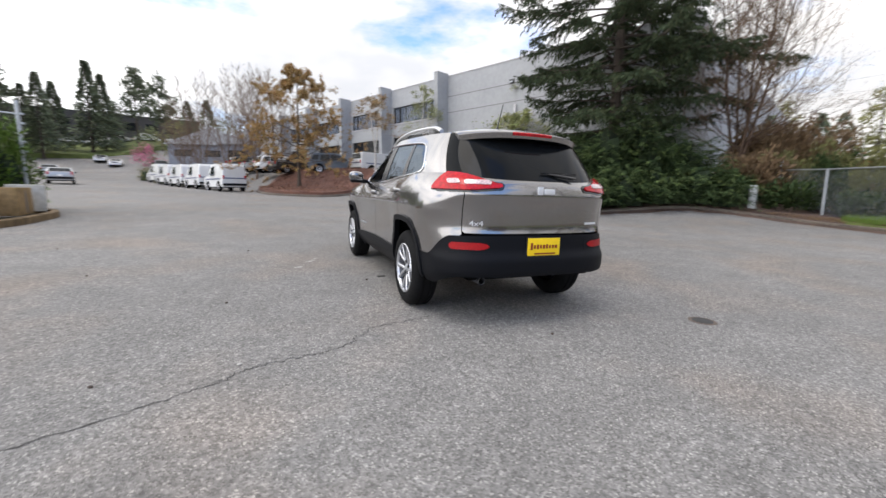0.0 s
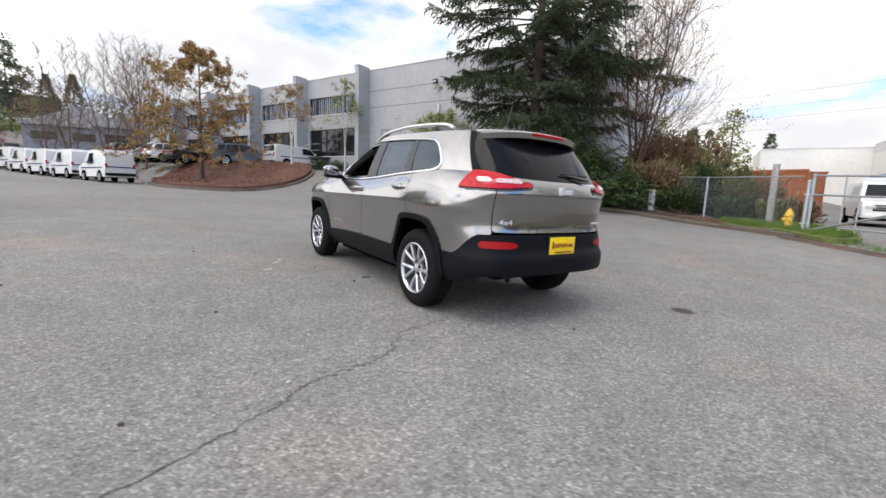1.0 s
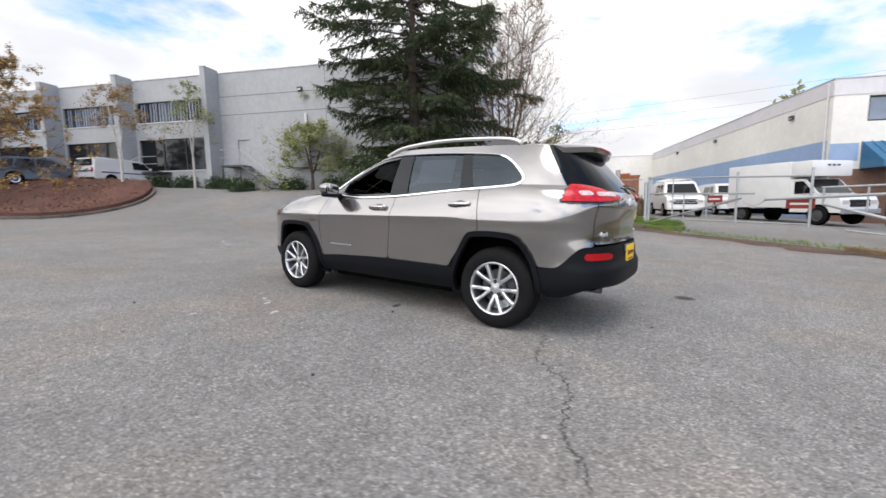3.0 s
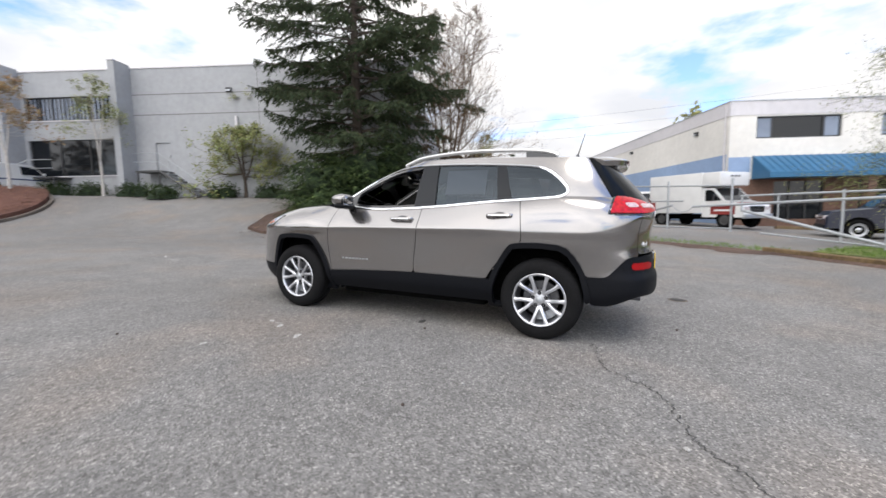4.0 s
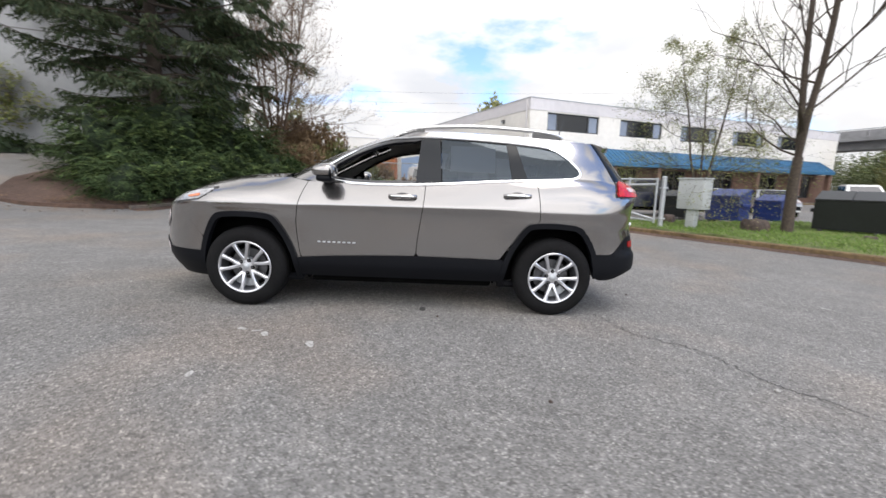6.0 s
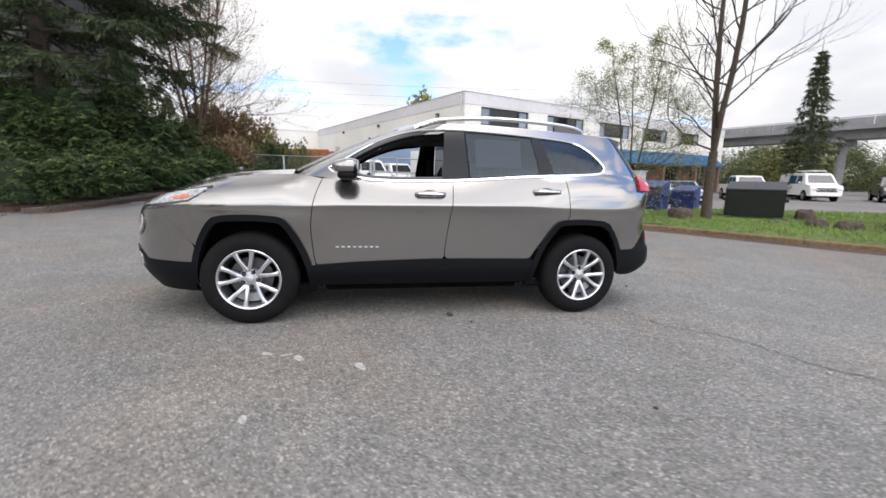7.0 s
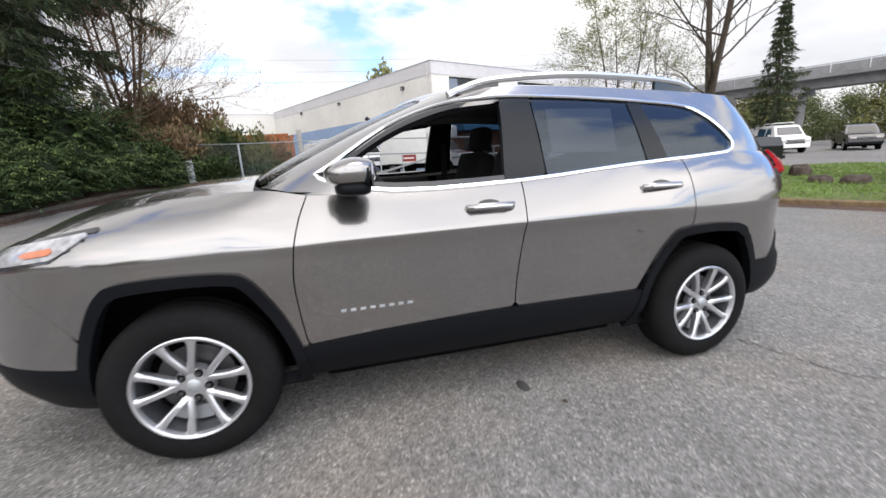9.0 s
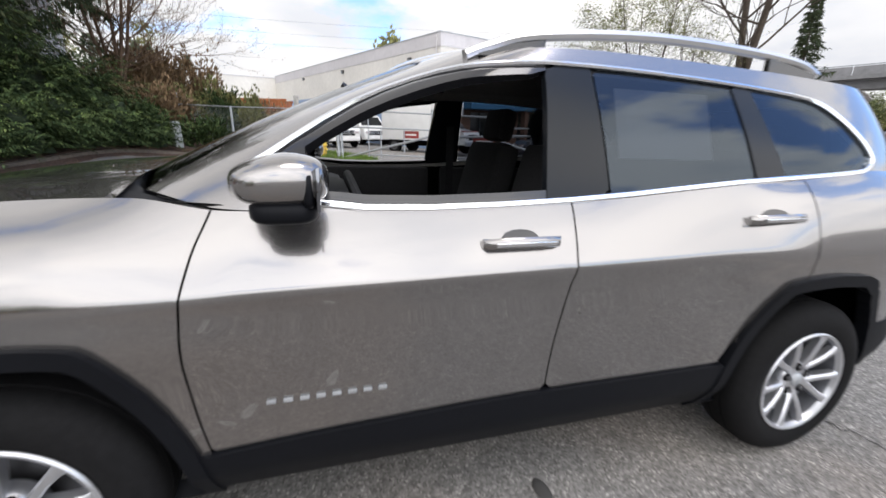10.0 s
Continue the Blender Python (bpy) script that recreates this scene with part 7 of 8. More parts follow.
# rusty open container along the yard fence
cont = thing("rusty_container", "rust-orange open steel container behind brush", "container", pose(25.4, 4.6, 0.3, 0, 0, -5))
part("floor", box(0, 0, 0.1, 2.3, 4.8, 0.16), M_RUST, cont)
for sx in (-1, 1):
    part("side_wall", box(sx * 1.15, 0, 1.2, 0.06, 4.8, 2.3), M_RUST, cont, smooth=False)
    for k in range(15):
        part("side_rib", box(sx * 1.2, -2.3 + 4.6 * k / 14, 1.2, 0.08, 0.1, 2.2), M_RUST, cont, smooth=False)
    part("end_wall", box(0, sx * 2.37, 1.2, 2.24, 0.06, 2.3), M_RUST, cont, smooth=False)
    part("top_rail", box(sx * 1.17, 0, 2.38, 0.14, 4.9, 0.12), M_RUST, cont, smooth=False)

# brown brush and dry grass round the fence
for k, (x, y, r, h, mt, up) in enumerate(((17.6, 6.9, 1.5, 1.7, M_BROWN_SHRUB, 0.8), (19.4, 6.0, 1.6, 2.0, M_FAR_YELLOW, 0.8), (19.9, 4.2, 1.2, 1.1, M_BROWN_SHRUB, 0.8), (20.2, 2.8, 1.1, 0.9, M_BROWN_SHRUB, 0.8),
                                          (20.6, 5.4, 1.3, 1.3, M_HEDGE, 0.7), (21.0, 3.6, 1.1, 1.1, M_FAR_YELLOW, 0.8), (19.0, 1.2, 0.7, 1.0, M_BROWN_SHRUB, 0.9), (17.2, 5.0, 0.9, 1.0, M_HEDGE, 0.6), (18.2, 3.1, 0.8, 0.9, M_HEDGE, 0.6), (18.6, 2.0, 0.7, 0.9, M_FAR_YELLOW, 0.9), (16.4, 6.6, 0.8, 0.9, M_HEDGE, 0.5), (15.4, 6.7, 0.9, 1.2, M_HEDGE, 0.4), (21.5, 8.5, 2.0, 2.4, M_BROWN_SHRUB, 0.8), (20.0, 7.7, 1.4, 3.0, M_BROWN_SHRUB, 0.9), (21.0, 6.3, 1.5, 3.1, M_BROWN_SHRUB, 0.9), (19.2, 3.7, 0.9, 2.2, M_FAR_YELLOW, 0.9), (19.9, 2.7, 0.8, 1.8, M_BROWN_SHRUB, 0.9), (19.0, 4.6, 0.9, 2.0, M_HEDGE, 0.8))):
    bush("brush", x, y, r, h, "tangled brown and green brush by the fence", mt, int(1500 * r * h), 0.24, 100 + k, up=up, core=False, group="fence brush")

# concrete blocks, post and shrub at the far side of the lot entrance
blk = [(-7.75, 6.0, 10), (-7.55, 7.4, 12)]
for x, y, yaw in blk:
    b_ = thing("concrete_block", "yellow-stained precast concrete barrier block", "block", pose(x, y, ground(x, y) + 0.1, 0, 0, yaw), group="barrier blocks")
    part("block", box(0, 0, 0.31, 0.62, 1.25, 0.62, 0.03), M_BLOCK, b_)
    part("lifting_groove", box(0.315, 0, 0.30, 0.012, 0.08, 0.5), M_JOINT, b_)
b_ = thing("concrete_block", "pale precast concrete barrier block", "block", pose(-7.7, 8.6, ground(-7.7, 8.6) + 0.1, 0, 0, 20), group="barrier blocks")
part("block", box(0, 0, 0.33, 0.7, 0.75, 0.66, 0.03), M_BLOCK_PALE, b_)
kerb_pieces("entrance_kerb", rounded_path([(-8.6, 1.6), (-7.6, 3.6), (-6.95, 5.4), (-6.85, 6.8), (-7.15, 8.5), (-8.3, 9.5)], 5), M_KERB_YELLOW, "worn yellow kerb at the lot entrance")
sgn_ = thing("fence_post", "tall galvanised fence post with barbed arm", "post", pose(-8.05, 9.5, ground(-8.05, 9.5)))
part("shaft", tube([(0, 0, -0.2), (0, 0, 2.9)], 0.05, 10), M_STEEL, sgn_)
for k in range(5):
    part("clamp", box(0.06, 0.0, 1.6 + 0.24 * k, 0.12, 0.06, 0.05, 0.01), M_STEEL, sgn_)
part("cross_rail", tube([(0, 0, 2.55), (-3.5, -1.6, 2.7)], 0.025, 8), M_STEEL, sgn_)
bush("entrance_shrub", -9.0, 9.7, 1.0, 2.2, "bright green leafy shrub behind concrete blocks", M_GRASS, 5200, 0.18, 131, category="shrub")
bush("entrance_shrub", -9.5, 6.6, 1.3, 2.0, "bright green leafy shrub behind concrete blocks", M_GRASS, 3200, 0.22, 132, category="shrub")

# tall brown timber screen at the end of the lawn
M_SLAT_WOOD = material("dark_brown_fence_timber", (0.062, 0.036, 0.026), 0.9, grain=0.3, size=0.04, stain=0.3, stain_size=1.5, bump=0.4, bump_size=0.02, per_object=0.35)
scr = thing("slat_fence", "tall dark brown timber slat screen with ivy at its foot", "fence", pose(4.22, -13.75, ground(4.22, -13.75) + 0.1, 0, 0, 205))
slat_mesh = None
random.seed(161)
for k in range(34):
    if slat_mesh is None:
        first = part("slat", box(0.07, 0, 1.72, 0.139, 0.03, 3.44, 0.005), M_SLAT_WOOD, scr)
        slat_mesh = first.data
        continue
    o = new("slat", slat_mesh)
    o.parent = scr
    o.matrix_basis = pose(0.14 * k, rnd(-0.012, 0.012), rnd(-0.03, 0.03), 0, 0, 0)
for k in range(3):
    part("post", box(0.06 + 2.3 * k, 0.09, 1.76, 0.12, 0.12, 3.54, 0.01), M_SLAT_WOOD, scr)
for z in (0.5, 1.8, 3.1):
    part("rail", box(2.4, 0.06, z, 4.7, 0.05, 0.1), M_SLAT_WOOD, scr)
bush("ivy_clump", 4.0, -13.7, 0.32, 0.8, "dark green ivy clump at the foot of the screen", M_HEDGE, 900, 0.12, 162)

# ---- marks on the asphalt (laid on the car's plane, then levelled) ----
M_CRACK = material("tarred_crack", (0.045, 0.044, 0.042), 0.9)
M_WHITE_MARK = material("worn_white_road_paint", (0.36, 0.35, 0.33), 0.8, grain=0.3, size=0.02)
M_COVER = material("rusty_iron_cover", (0.10, 0.075, 0.06), 0.8, grain=0.3, size=0.03)


def crack(points, wide, seed, label):
    random.seed(seed)
    path = rounded_path(points, 10)
    g = Geo()
    for i, (x, y) in enumerate(path):
        q0, q1 = path[max(i - 1, 0)], path[min(i + 1, len(path) - 1)]
        d = Vector((q1[0] - q0[0], q1[1] - q0[1])).normalized()
        jig = Vector((-d.y, d.x)) * rnd(-0.022, 0.022)
        w_ = wide * rnd(0.35, 1.2)
        for s in (-1, 1):
            g.v.append((x + jig.x - d.y * w_ * s, y + jig.y + d.x * w_ * s, 0.0035))
    for i in range(len(path) - 1):
        g.f.append((2 * i, 2 * i + 2, 2 * i + 3, 2 * i + 1))
    ob = part("asphalt_crack", g, M_CRACK, None, m=LEVEL, smooth=False)
    return tagged(ob, label, "crack", kind="structure")


crack([(-0.8, -1.77), (-1.05, -1.86), (-1.25, -1.89), (-1.44, -2.05), (-1.53, -2.19), (-1.74, -2.29), (-1.93, -2.325), (-2.11, -2.37), (-2.22, -2.44), (-2.3, -2.51), (-2.42, -2.58), (-2.6, -2.69), (-3.0, -2.86), (-3.4, -3.08)], 0.0046, 5, "long jagged crack across the asphalt")
for k, (x, y, a, w_, d_) in enumerate(((-1.72, 0.55, 20, 0.13, 0.06), (-1.47, 1.12, 70, 0.09, 0.04), (-1.56, 0.92, 30, 0.11, 0.05), (-1.5, 1.0, 110, 0.08, 0.03), (-2.21, 1.08, 10, 0.09, 0.04), (1.1, 6.8, 85, 0.5, 0.05), (1.35, 7.5, 60, 0.5, 0.05), (1.5, 6.7, 110, 0.3, 0.04), (-0.32, -4.47, 40, 0.1, 0.04))):
    random.seed(90 + k)
    n = 14
    ring_ = [(w_ / 2 * math.cos(math.tau * i / n) * rnd(0.75, 1.1), d_ / 2 * math.sin(math.tau * i / n) * rnd(0.7, 1.15)) for i in range(n)]
    g = Geo()
    g.add([(px, py, 0.004) for px, py in ring_], [tuple(range(n))])
    tagged(part("paint_fleck", g, M_WHITE_MARK, None, m=LEVEL @ pose(x, y, 0, 0, 0, a), smooth=False), "worn white paint mark on the asphalt", "road mark", "paint marks", kind="structure")
cov = thing("survey_cover", "small rusty iron cover sunk in the asphalt", "cover", LEVEL @ pose(1.5, -2.59, 0), kind="structure")
part("rim", lathe([(0.0, 0.004), (0.10, 0.004), (0.115, 0.002)][::-1], 24), M_COVER, cov)
part("lid", lathe([(0.0, 0.007), (0.08, 0.007), (0.085, 0.004)][::-1], 24), M_CRACK, cov)
random.seed(140)
for k in range(14):
    a, r = rnd(0, math.tau), rnd(1.2, 3.6)
    x, y = -2.2 + r * math.cos(a), 0.3 + r * math.sin(a)
    if abs(x) < 1.0 and abs(y) < 2.3:
        continue
    pb = ball(0, 0, 0.006, rnd(0.008, 0.02), rnd(0.008, 0.016), 0.008, 2.2, 8, 5)
    tagged(part("pebble", pb, M_ROCK if k % 3 else M_WHITE_MARK, None, m=LEVEL @ pose(x, y, 0, 0, 0, rnd(0, 360))), "small loose stone on the asphalt", "pebble", "loose stones")
tagged(part("tar_spot", ball(0, 0, 0.004, 0.06, 0.03, 0.008, 2, 12, 6), M_CRACK, None, m=LEVEL @ pose(-0.82, -0.2, 0)), "dark lump of tar beside the car", "debris")


# ---- other vehicles ----
def paint(name, colour, metal=0.3):
    return material(name, colour, 0.35, metal=metal, grain=0.04, size=0.5, coat=0.8)


P_WHITE, P_SILVER = paint("white_vehicle_paint", (0.72, 0.72, 0.71), 0.0), paint("silver_vehicle_paint", (0.42, 0.43, 0.44), 0.5)
P_DARK, P_NAVY, P_BLACK = paint("dark_grey_vehicle_paint", (0.085, 0.088, 0.092), 0.4), material("navy_vehicle_paint", (0.006, 0.009, 0.026), 0.3, grain=0.04, size=0.5, coat=0.3), paint("black_vehicle_paint", (0.015, 0.015, 0.017), 0.2)
P_BLUE = material("blue_side_stripe", (0.02, 0.035, 0.13), 0.5)
BODIES = {
    "van": dict(profile=[(-2.1, 0.32), (-2.16, 0.6), (-2.12, 1.7), (-2.0, 1.86), (0.3, 1.9), (0.6, 1.82), (1.35, 1.12), (2.0, 1.0), (2.2, 0.75), (2.2, 0.32)], width=1.82, belt=1.05,
                side=[[(0.55, 1.12), (0.45, 1.7), (-0.35, 1.72), (-0.35, 1.12)]], front=((0.62, 1.76), (1.26, 1.2)), rear=((-2.13, 1.65), (-2.145, 1.15)), wheels=(-1.35, 1.35), r=0.33),
    "tall_van": dict(profile=[(-2.1, 0.32), (-2.16, 0.6), (-2.12, 1.9), (-2.0, 2.08), (0.3, 2.12), (0.6, 2.02), (1.35, 1.2), (2.0, 1.06), (2.2, 0.8), (2.2, 0.32)], width=1.85, belt=1.1,
                     side=[[(0.6, 1.2), (0.45, 1.86), (-0.3, 1.9), (-0.3, 1.2)]], front=((0.64, 1.94), (1.28, 1.28)), rear=((-2.13, 1.8), (-2.145, 1.25)), wheels=(-1.35, 1.35), r=0.34, blind=True),
    "big_van": dict(profile=[(-2.7, 0.4), (-2.75, 0.7), (-2.7, 1.9), (-2.55, 2.08), (1.05, 2.1), (1.35, 2.0), (1.95, 1.3), (2.65, 1.15), (2.75, 0.95), (2.75, 0.4)], width=2.0, belt=1.2,
                    side=[[(1.3, 1.28), (1.1, 1.9), (0.45, 1.92), (0.45, 1.28)], [(0.3, 1.28), (0.3, 1.9), (-0.9, 1.9), (-0.9, 1.28)]], front=((1.38, 1.93), (1.9, 1.36)), rear=((-2.72, 1.85), (-2.74, 1.35)), wheels=(-1.7, 1.8), r=0.37),
    "suv": dict(profile=[(-2.2, 0.35), (-2.3, 0.7), (-2.2, 1.05), (-1.85, 1.6), (-1.6, 1.66), (0.1, 1.68), (0.4, 1.6), (1.05, 1.08), (2.0, 0.98), (2.25, 0.75), (2.28, 0.35)], width=1.85, belt=1.0,
                side=[[(0.95, 1.08), (0.35, 1.5), (-0.35, 1.56), (-0.35, 1.08)], [(-0.45, 1.08), (-0.45, 1.56), (-1.2, 1.54), (-1.3, 1.08)], [(-1.4, 1.08), (-1.3, 1.52), (-1.75, 1.48), (-1.95, 1.12)]],
                front=((0.42, 1.56), (0.98, 1.12)), rear=((-1.9, 1.53), (-2.15, 1.12)), wheels=(-1.35, 1.4), r=0.36),
    "sedan": dict(profile=[(-2.25, 0.3), (-2.32, 0.6), (-2.25, 0.95), (-1.6, 1.02), (-1.05, 1.38), (-0.6, 1.43), (0.0, 1.42), (0.85, 0.98), (1.9, 0.86), (2.25, 0.65), (2.3, 0.3)], width=1.8, belt=0.9,
                  side=[[(0.7, 0.98), (0.0, 1.35), (-0.3, 1.37), (-0.3, 0.98)], [(-0.38, 0.98), (-0.38, 1.37), (-0.95, 1.33), (-1.35, 1.0)]], front=((0.05, 1.38), (0.78, 1.0)), rear=((-1.1, 1.34), (-1.55, 1.04)), wheels=(-1.35, 1.38), r=0.32),
    "pickup": dict(profile=[(-2.75, 0.5), (-2.8, 0.75), (-2.78, 1.18), (-0.75, 1.2), (-0.72, 1.22), (-0.6, 1.78), (-0.4, 1.84), (0.6, 1.84), (0.85, 1.76), (1.4, 1.22), (2.5, 1.12), (2.7, 0.9), (2.72, 0.45)], width=1.95, belt=1.15,
                   side=[[(1.25, 1.22), (0.8, 1.7), (0.15, 1.74), (0.15, 1.22)], [(0.07, 1.22), (0.07, 1.74), (-0.5, 1.72), (-0.6, 1.22)]], front=((0.87, 1.72), (1.34, 1.27)), rear=((-0.63, 1.7), (-0.7, 1.28)), wheels=(-1.75, 1.75), r=0.4),
    "canopy_pickup": dict(profile=[(-2.6, 0.5), (-2.65, 0.75), (-2.6, 1.2), (-2.45, 1.78), (-2.3, 1.84), (0.5, 1.8), (0.75, 1.72), (1.25, 1.18), (2.3, 1.08), (2.5, 0.9), (2.5, 0.45)], width=1.8, belt=1.12,
                          side=[[(1.1, 1.2), (0.7, 1.66), (-0.1, 1.68), (-0.1, 1.2)]], front=((0.77, 1.68), (1.2, 1.22)), rear=((-2.5, 1.72), (-2.58, 1.3)), wheels=(-1.6, 1.6), r=0.36),
}


def vehicle(name, kind, x, y, heading, colour, label, category, stripe=False, rack=False, group=""):
    """heading: degrees the nose turns to the left of +y."""
    k = BODIES[kind]
    root = thing(name, label, category, pose(x, y, ground(x, y), 0, 0, heading), group=group)
    prof, hw, belt = k["profile"], k["width"] / 2, k["belt"]
    top = max(z for _, z in prof)
    cy, cz = sum(p[0] for p in prof) / len(prof), 0.8

    def half(z):
        return hw * (1 - 0.17 * smoothstep(belt, top + 0.1, z) - 0.04 * smoothstep(0.6, 0.3, z))
    g = Geo()
    n = len(prof)
    for u, shrink in ((-1.0, 0.975), (-0.95, 1.0), (0.95, 1.0), (1.0, 0.975)):
        g.v += [(u * half(z), cy + (y_ - cy) * shrink, cz + (z - cz) * shrink) for y_, z in prof]
    for r_ in range(3):
        for i in range(n):
            j = (i + 1) % n
            g.f.append((r_ * n + i, r_ * n + j, (r_ + 1) * n + j, (r_ + 1) * n + i))
    g.f += [tuple(range(n)), tuple(range(4 * n - 1, 3 * n - 1, -1))]
    body = part("body", g, colour, root, angle=25)
    for poly in k["side"]:
        for s in (-1, 1):
            w_ = Geo().add([(s * (half(z) + 0.006), y_, z) for y_, z in poly] + [(s * (half(z) - 0.02), y_, z) for y_, z in poly],
                           [tuple(range(len(poly)))] + [(i, (i + 1) % len(poly), len(poly) + (i + 1) % len(poly), len(poly) + i) for i in range(len(poly))])
            part("window", w_, M_DARK_GLASS, body, smooth=False)
    for nm, key, f in (("windscreen", "front", 1), ("rear_window", "rear", -1)):
        (ya, za), (yb, zb) = k[key]
        d = Vector((yb - ya, zb - za)).normalized()
        o = Vector((-d.y, d.x)) * 0.012
        if o.x * f < 0:
            o = -o
        w_ = Geo().add([(s * half(z) * 0.84, y_ + o.x, z + o.y) for y_, z in ((ya, za), (yb, zb)) for s in (-1, 1)], [(0, 1, 3, 2)])
        w_.v = [(a, b + f * 0.012, c + 0.006) for a, b, c in w_.v]
        if f < 0 and "blind" in k:
            continue
        part(nm, w_, M_DARK_GLASS, body, smooth=False)
    nose_y, tail_y = max(p[0] for p in prof), min(p[0] for p in prof)
    for s in (-1, 1):
        part("headlamp", box(s * hw * 0.7, nose_y - 0.05, 0.82 if top < 1.6 else 0.9, 0.34, 0.16, 0.14, 0.03), M_CLEAR_LAMP, body)
        part("tail_lamp", box(s * hw * 0.84, tail_y + 0.06, 0.9 if top < 1.6 else 1.05, 0.14, 0.14, 0.28, 0.03), M_RED, body)
    part("front_bumper", box(0, nose_y - 0.02, 0.5, k["width"] * 0.93, 0.16, 0.2, 0.04), M_TRIM if colour is not P_WHITE else P_WHITE, body)
    wide_ = 0.62 if kind == "big_van" else 0.45
    gr_ = part("grille", box(0, nose_y - 0.02, 0.75 if top < 1.6 else 0.86, k["width"] * wide_, 0.08, 0.2 if top < 1.9 else 0.3, 0.02), M_GLOSS, body)
    if top > 1.7:
        for dz in (-0.05, 0.05):
            part("grille_bar", box(0, nose_y + 0.024, 0.86 + dz, k["width"] * wide_ * 0.96, 0.012, 0.02), M_STEEL, gr_)
    part("rear_bumper", box(0, tail_y + 0.02, 0.5, k["width"] * 0.93, 0.16, 0.18, 0.04), M_TRIM, body)
    part("plate_bar", box(0, tail_y - 0.062, 0.72, 0.3, 0.012, 0.15), M_WHITE, body)
    part("underside", box(0, 0, 0.34, k["width"] * 0.86, (nose_y - tail_y) * 0.9, 0.12), M_UNDER, body)
    for yw in k["wheels"]:
        for s in (-1, 1):
            # Black disc on the flank, painted for the shade round the wheel.
            part("arch", lathe([(0.0, 0.0), (k["r"] * 1.16, 0.0), (k["r"] * 1.16, -0.1)][::-1], 24).moved(pose(s * (hw + 0.004), yw, k["r"] + 0.03, 0, s * 90, 0)), M_UNDER, body)
            wl_ = part("wheel", lathe([(k["r"] * 0.62, 0.0), (k["r"] * 0.72, 0.012), (k["r"] * 0.95, 0.008), (k["r"], -0.02), (k["r"], -0.2), (k["r"] * 0.6, -0.2)][::-1], 24).moved(pose(s * (hw + 0.008), yw, k["r"], 0, s * 90, 0)), M_TYRE, root)
            part("rim", lathe([(0.0, 0.002), (k["r"] * 0.2, 0.004), (k["r"] * 0.25, -0.01), (k["r"] * 0.55, 0.0), (k["r"] * 0.64, 0.006)][::-1], 24).moved(pose(s * (hw + 0.008), yw, k["r"], 0, s * 90, 0)), M_ALLOY, wl_)
    for s in (-1, 1):
        part("door_mirror", box(s * (hw + 0.08), k["side"][0][0][0] - 0.06, k["side"][0][0][1] + 0.08, 0.16, 0.09, 0.14, 0.03), M_GLOSS if colour is not P_WHITE else P_WHITE, body)
        if stripe:
            part("stripe", box(s * (hw + 0.002), cy - 0.1, 0.92, 0.008, 3.6, 0.07), P_BLUE, body)
    if stripe:
        part("stripe", box(0, tail_y - 0.004, 0.98, k["width"] * 0.86, 0.03, 0.07), P_BLUE, body)
    if rack:
        for yy in (-1.8, -0.5, 0.7):
            part("roof_rack", tube([(-0.75, yy, top - 0.02), (-0.7, yy, top + 0.16), (0.7, yy, top + 0.16), (0.75, yy, top - 0.02)], 0.025, 6), P_WHITE, root)
        for xx in (-0.5, 0.1):
            part("ladder_rail", tube([(xx, -2.2, top + 0.2), (xx, 1.1, top + 0.2)], 0.025, 6), P_WHITE, root)
    return root


for k in range(5):
    f = k / 4
    vehicle("delivery_van", "tall_van", -5.5 - 8.4 * f - 0.9 * f * (1 - f), 32.6 + 19.6 * f, 23 + 3 * f, P_WHITE, "white delivery van with a dark blue side stripe in a row", "van", stripe=True, group="row of delivery vans")
vehicle("parked_sedan", "sedan", -19.3, 42.0, 19, P_SILVER, "silver sedan parked along the far kerb", "car")
vehicle("parked_sedan", "sedan", -27.0, 60.0, 22, P_SILVER, "grey sedan parked further up the far kerb", "car")
vehicle("parked_suv", "suv", -16.0, 66.0, 200, P_BLACK, "black utility vehicle parked across the road", "car")
vehicle("parked_suv", "suv", -18.6, 75.0, 200, P_DARK, "dark utility vehicle parked up the road", "car")
vehicle("parked_sedan", "sedan", -27.0, 84.0, 190, P_WHITE, "white car parked far up the road", "car")
vehicle("parked_sedan", "sedan", -31.5, 92.0, 190, P_WHITE, "white car parked far up the road", "car")
# cars of the upper lot beside the office
vehicle("parked_suv", "suv", 3.1, 32.2, -94, P_DARK, "dark grey utility vehicle parked above the mulch bed", "car")
vehicle("utility_pickup", "canopy_pickup", 7.0, 31.1, -70, P_WHITE, "white pickup with a canopy parked by the office", "truck", stripe=True)
vehicle("parked_sedan", "sedan", 0.2, 36.0, -70, P_BLACK, "black sedan parked above the mulch bed", "car")
vehicle("parked_suv", "suv", -1.2, 39.6, -70, P_WHITE, "white utility vehicle parked in the upper lot", "car")
vehicle("parked_sedan", "sedan", -2.6, 43.0, -70, P_SILVER, "silver car parked in the upper lot", "car")
vehicle("parked_suv", "suv", -4.2, 46.6, -70, P_DARK, "dark utility vehicle parked in the upper lot", "car")
# yard behind the gate
vehicle("work_van", "big_van", 26.4, 0.0, 108, P_WHITE, "white work van with roof rack in the yard", "van", rack=True)
vehicle("work_van", "big_van", 31.2, -2.5, 108, P_WHITE, "white work van parked deeper in the yard", "van")
vehicle("blue_pickup", "pickup", 17.2, -11.7, -9, P_NAVY, "dark navy pickup truck parked before the shop", "truck")
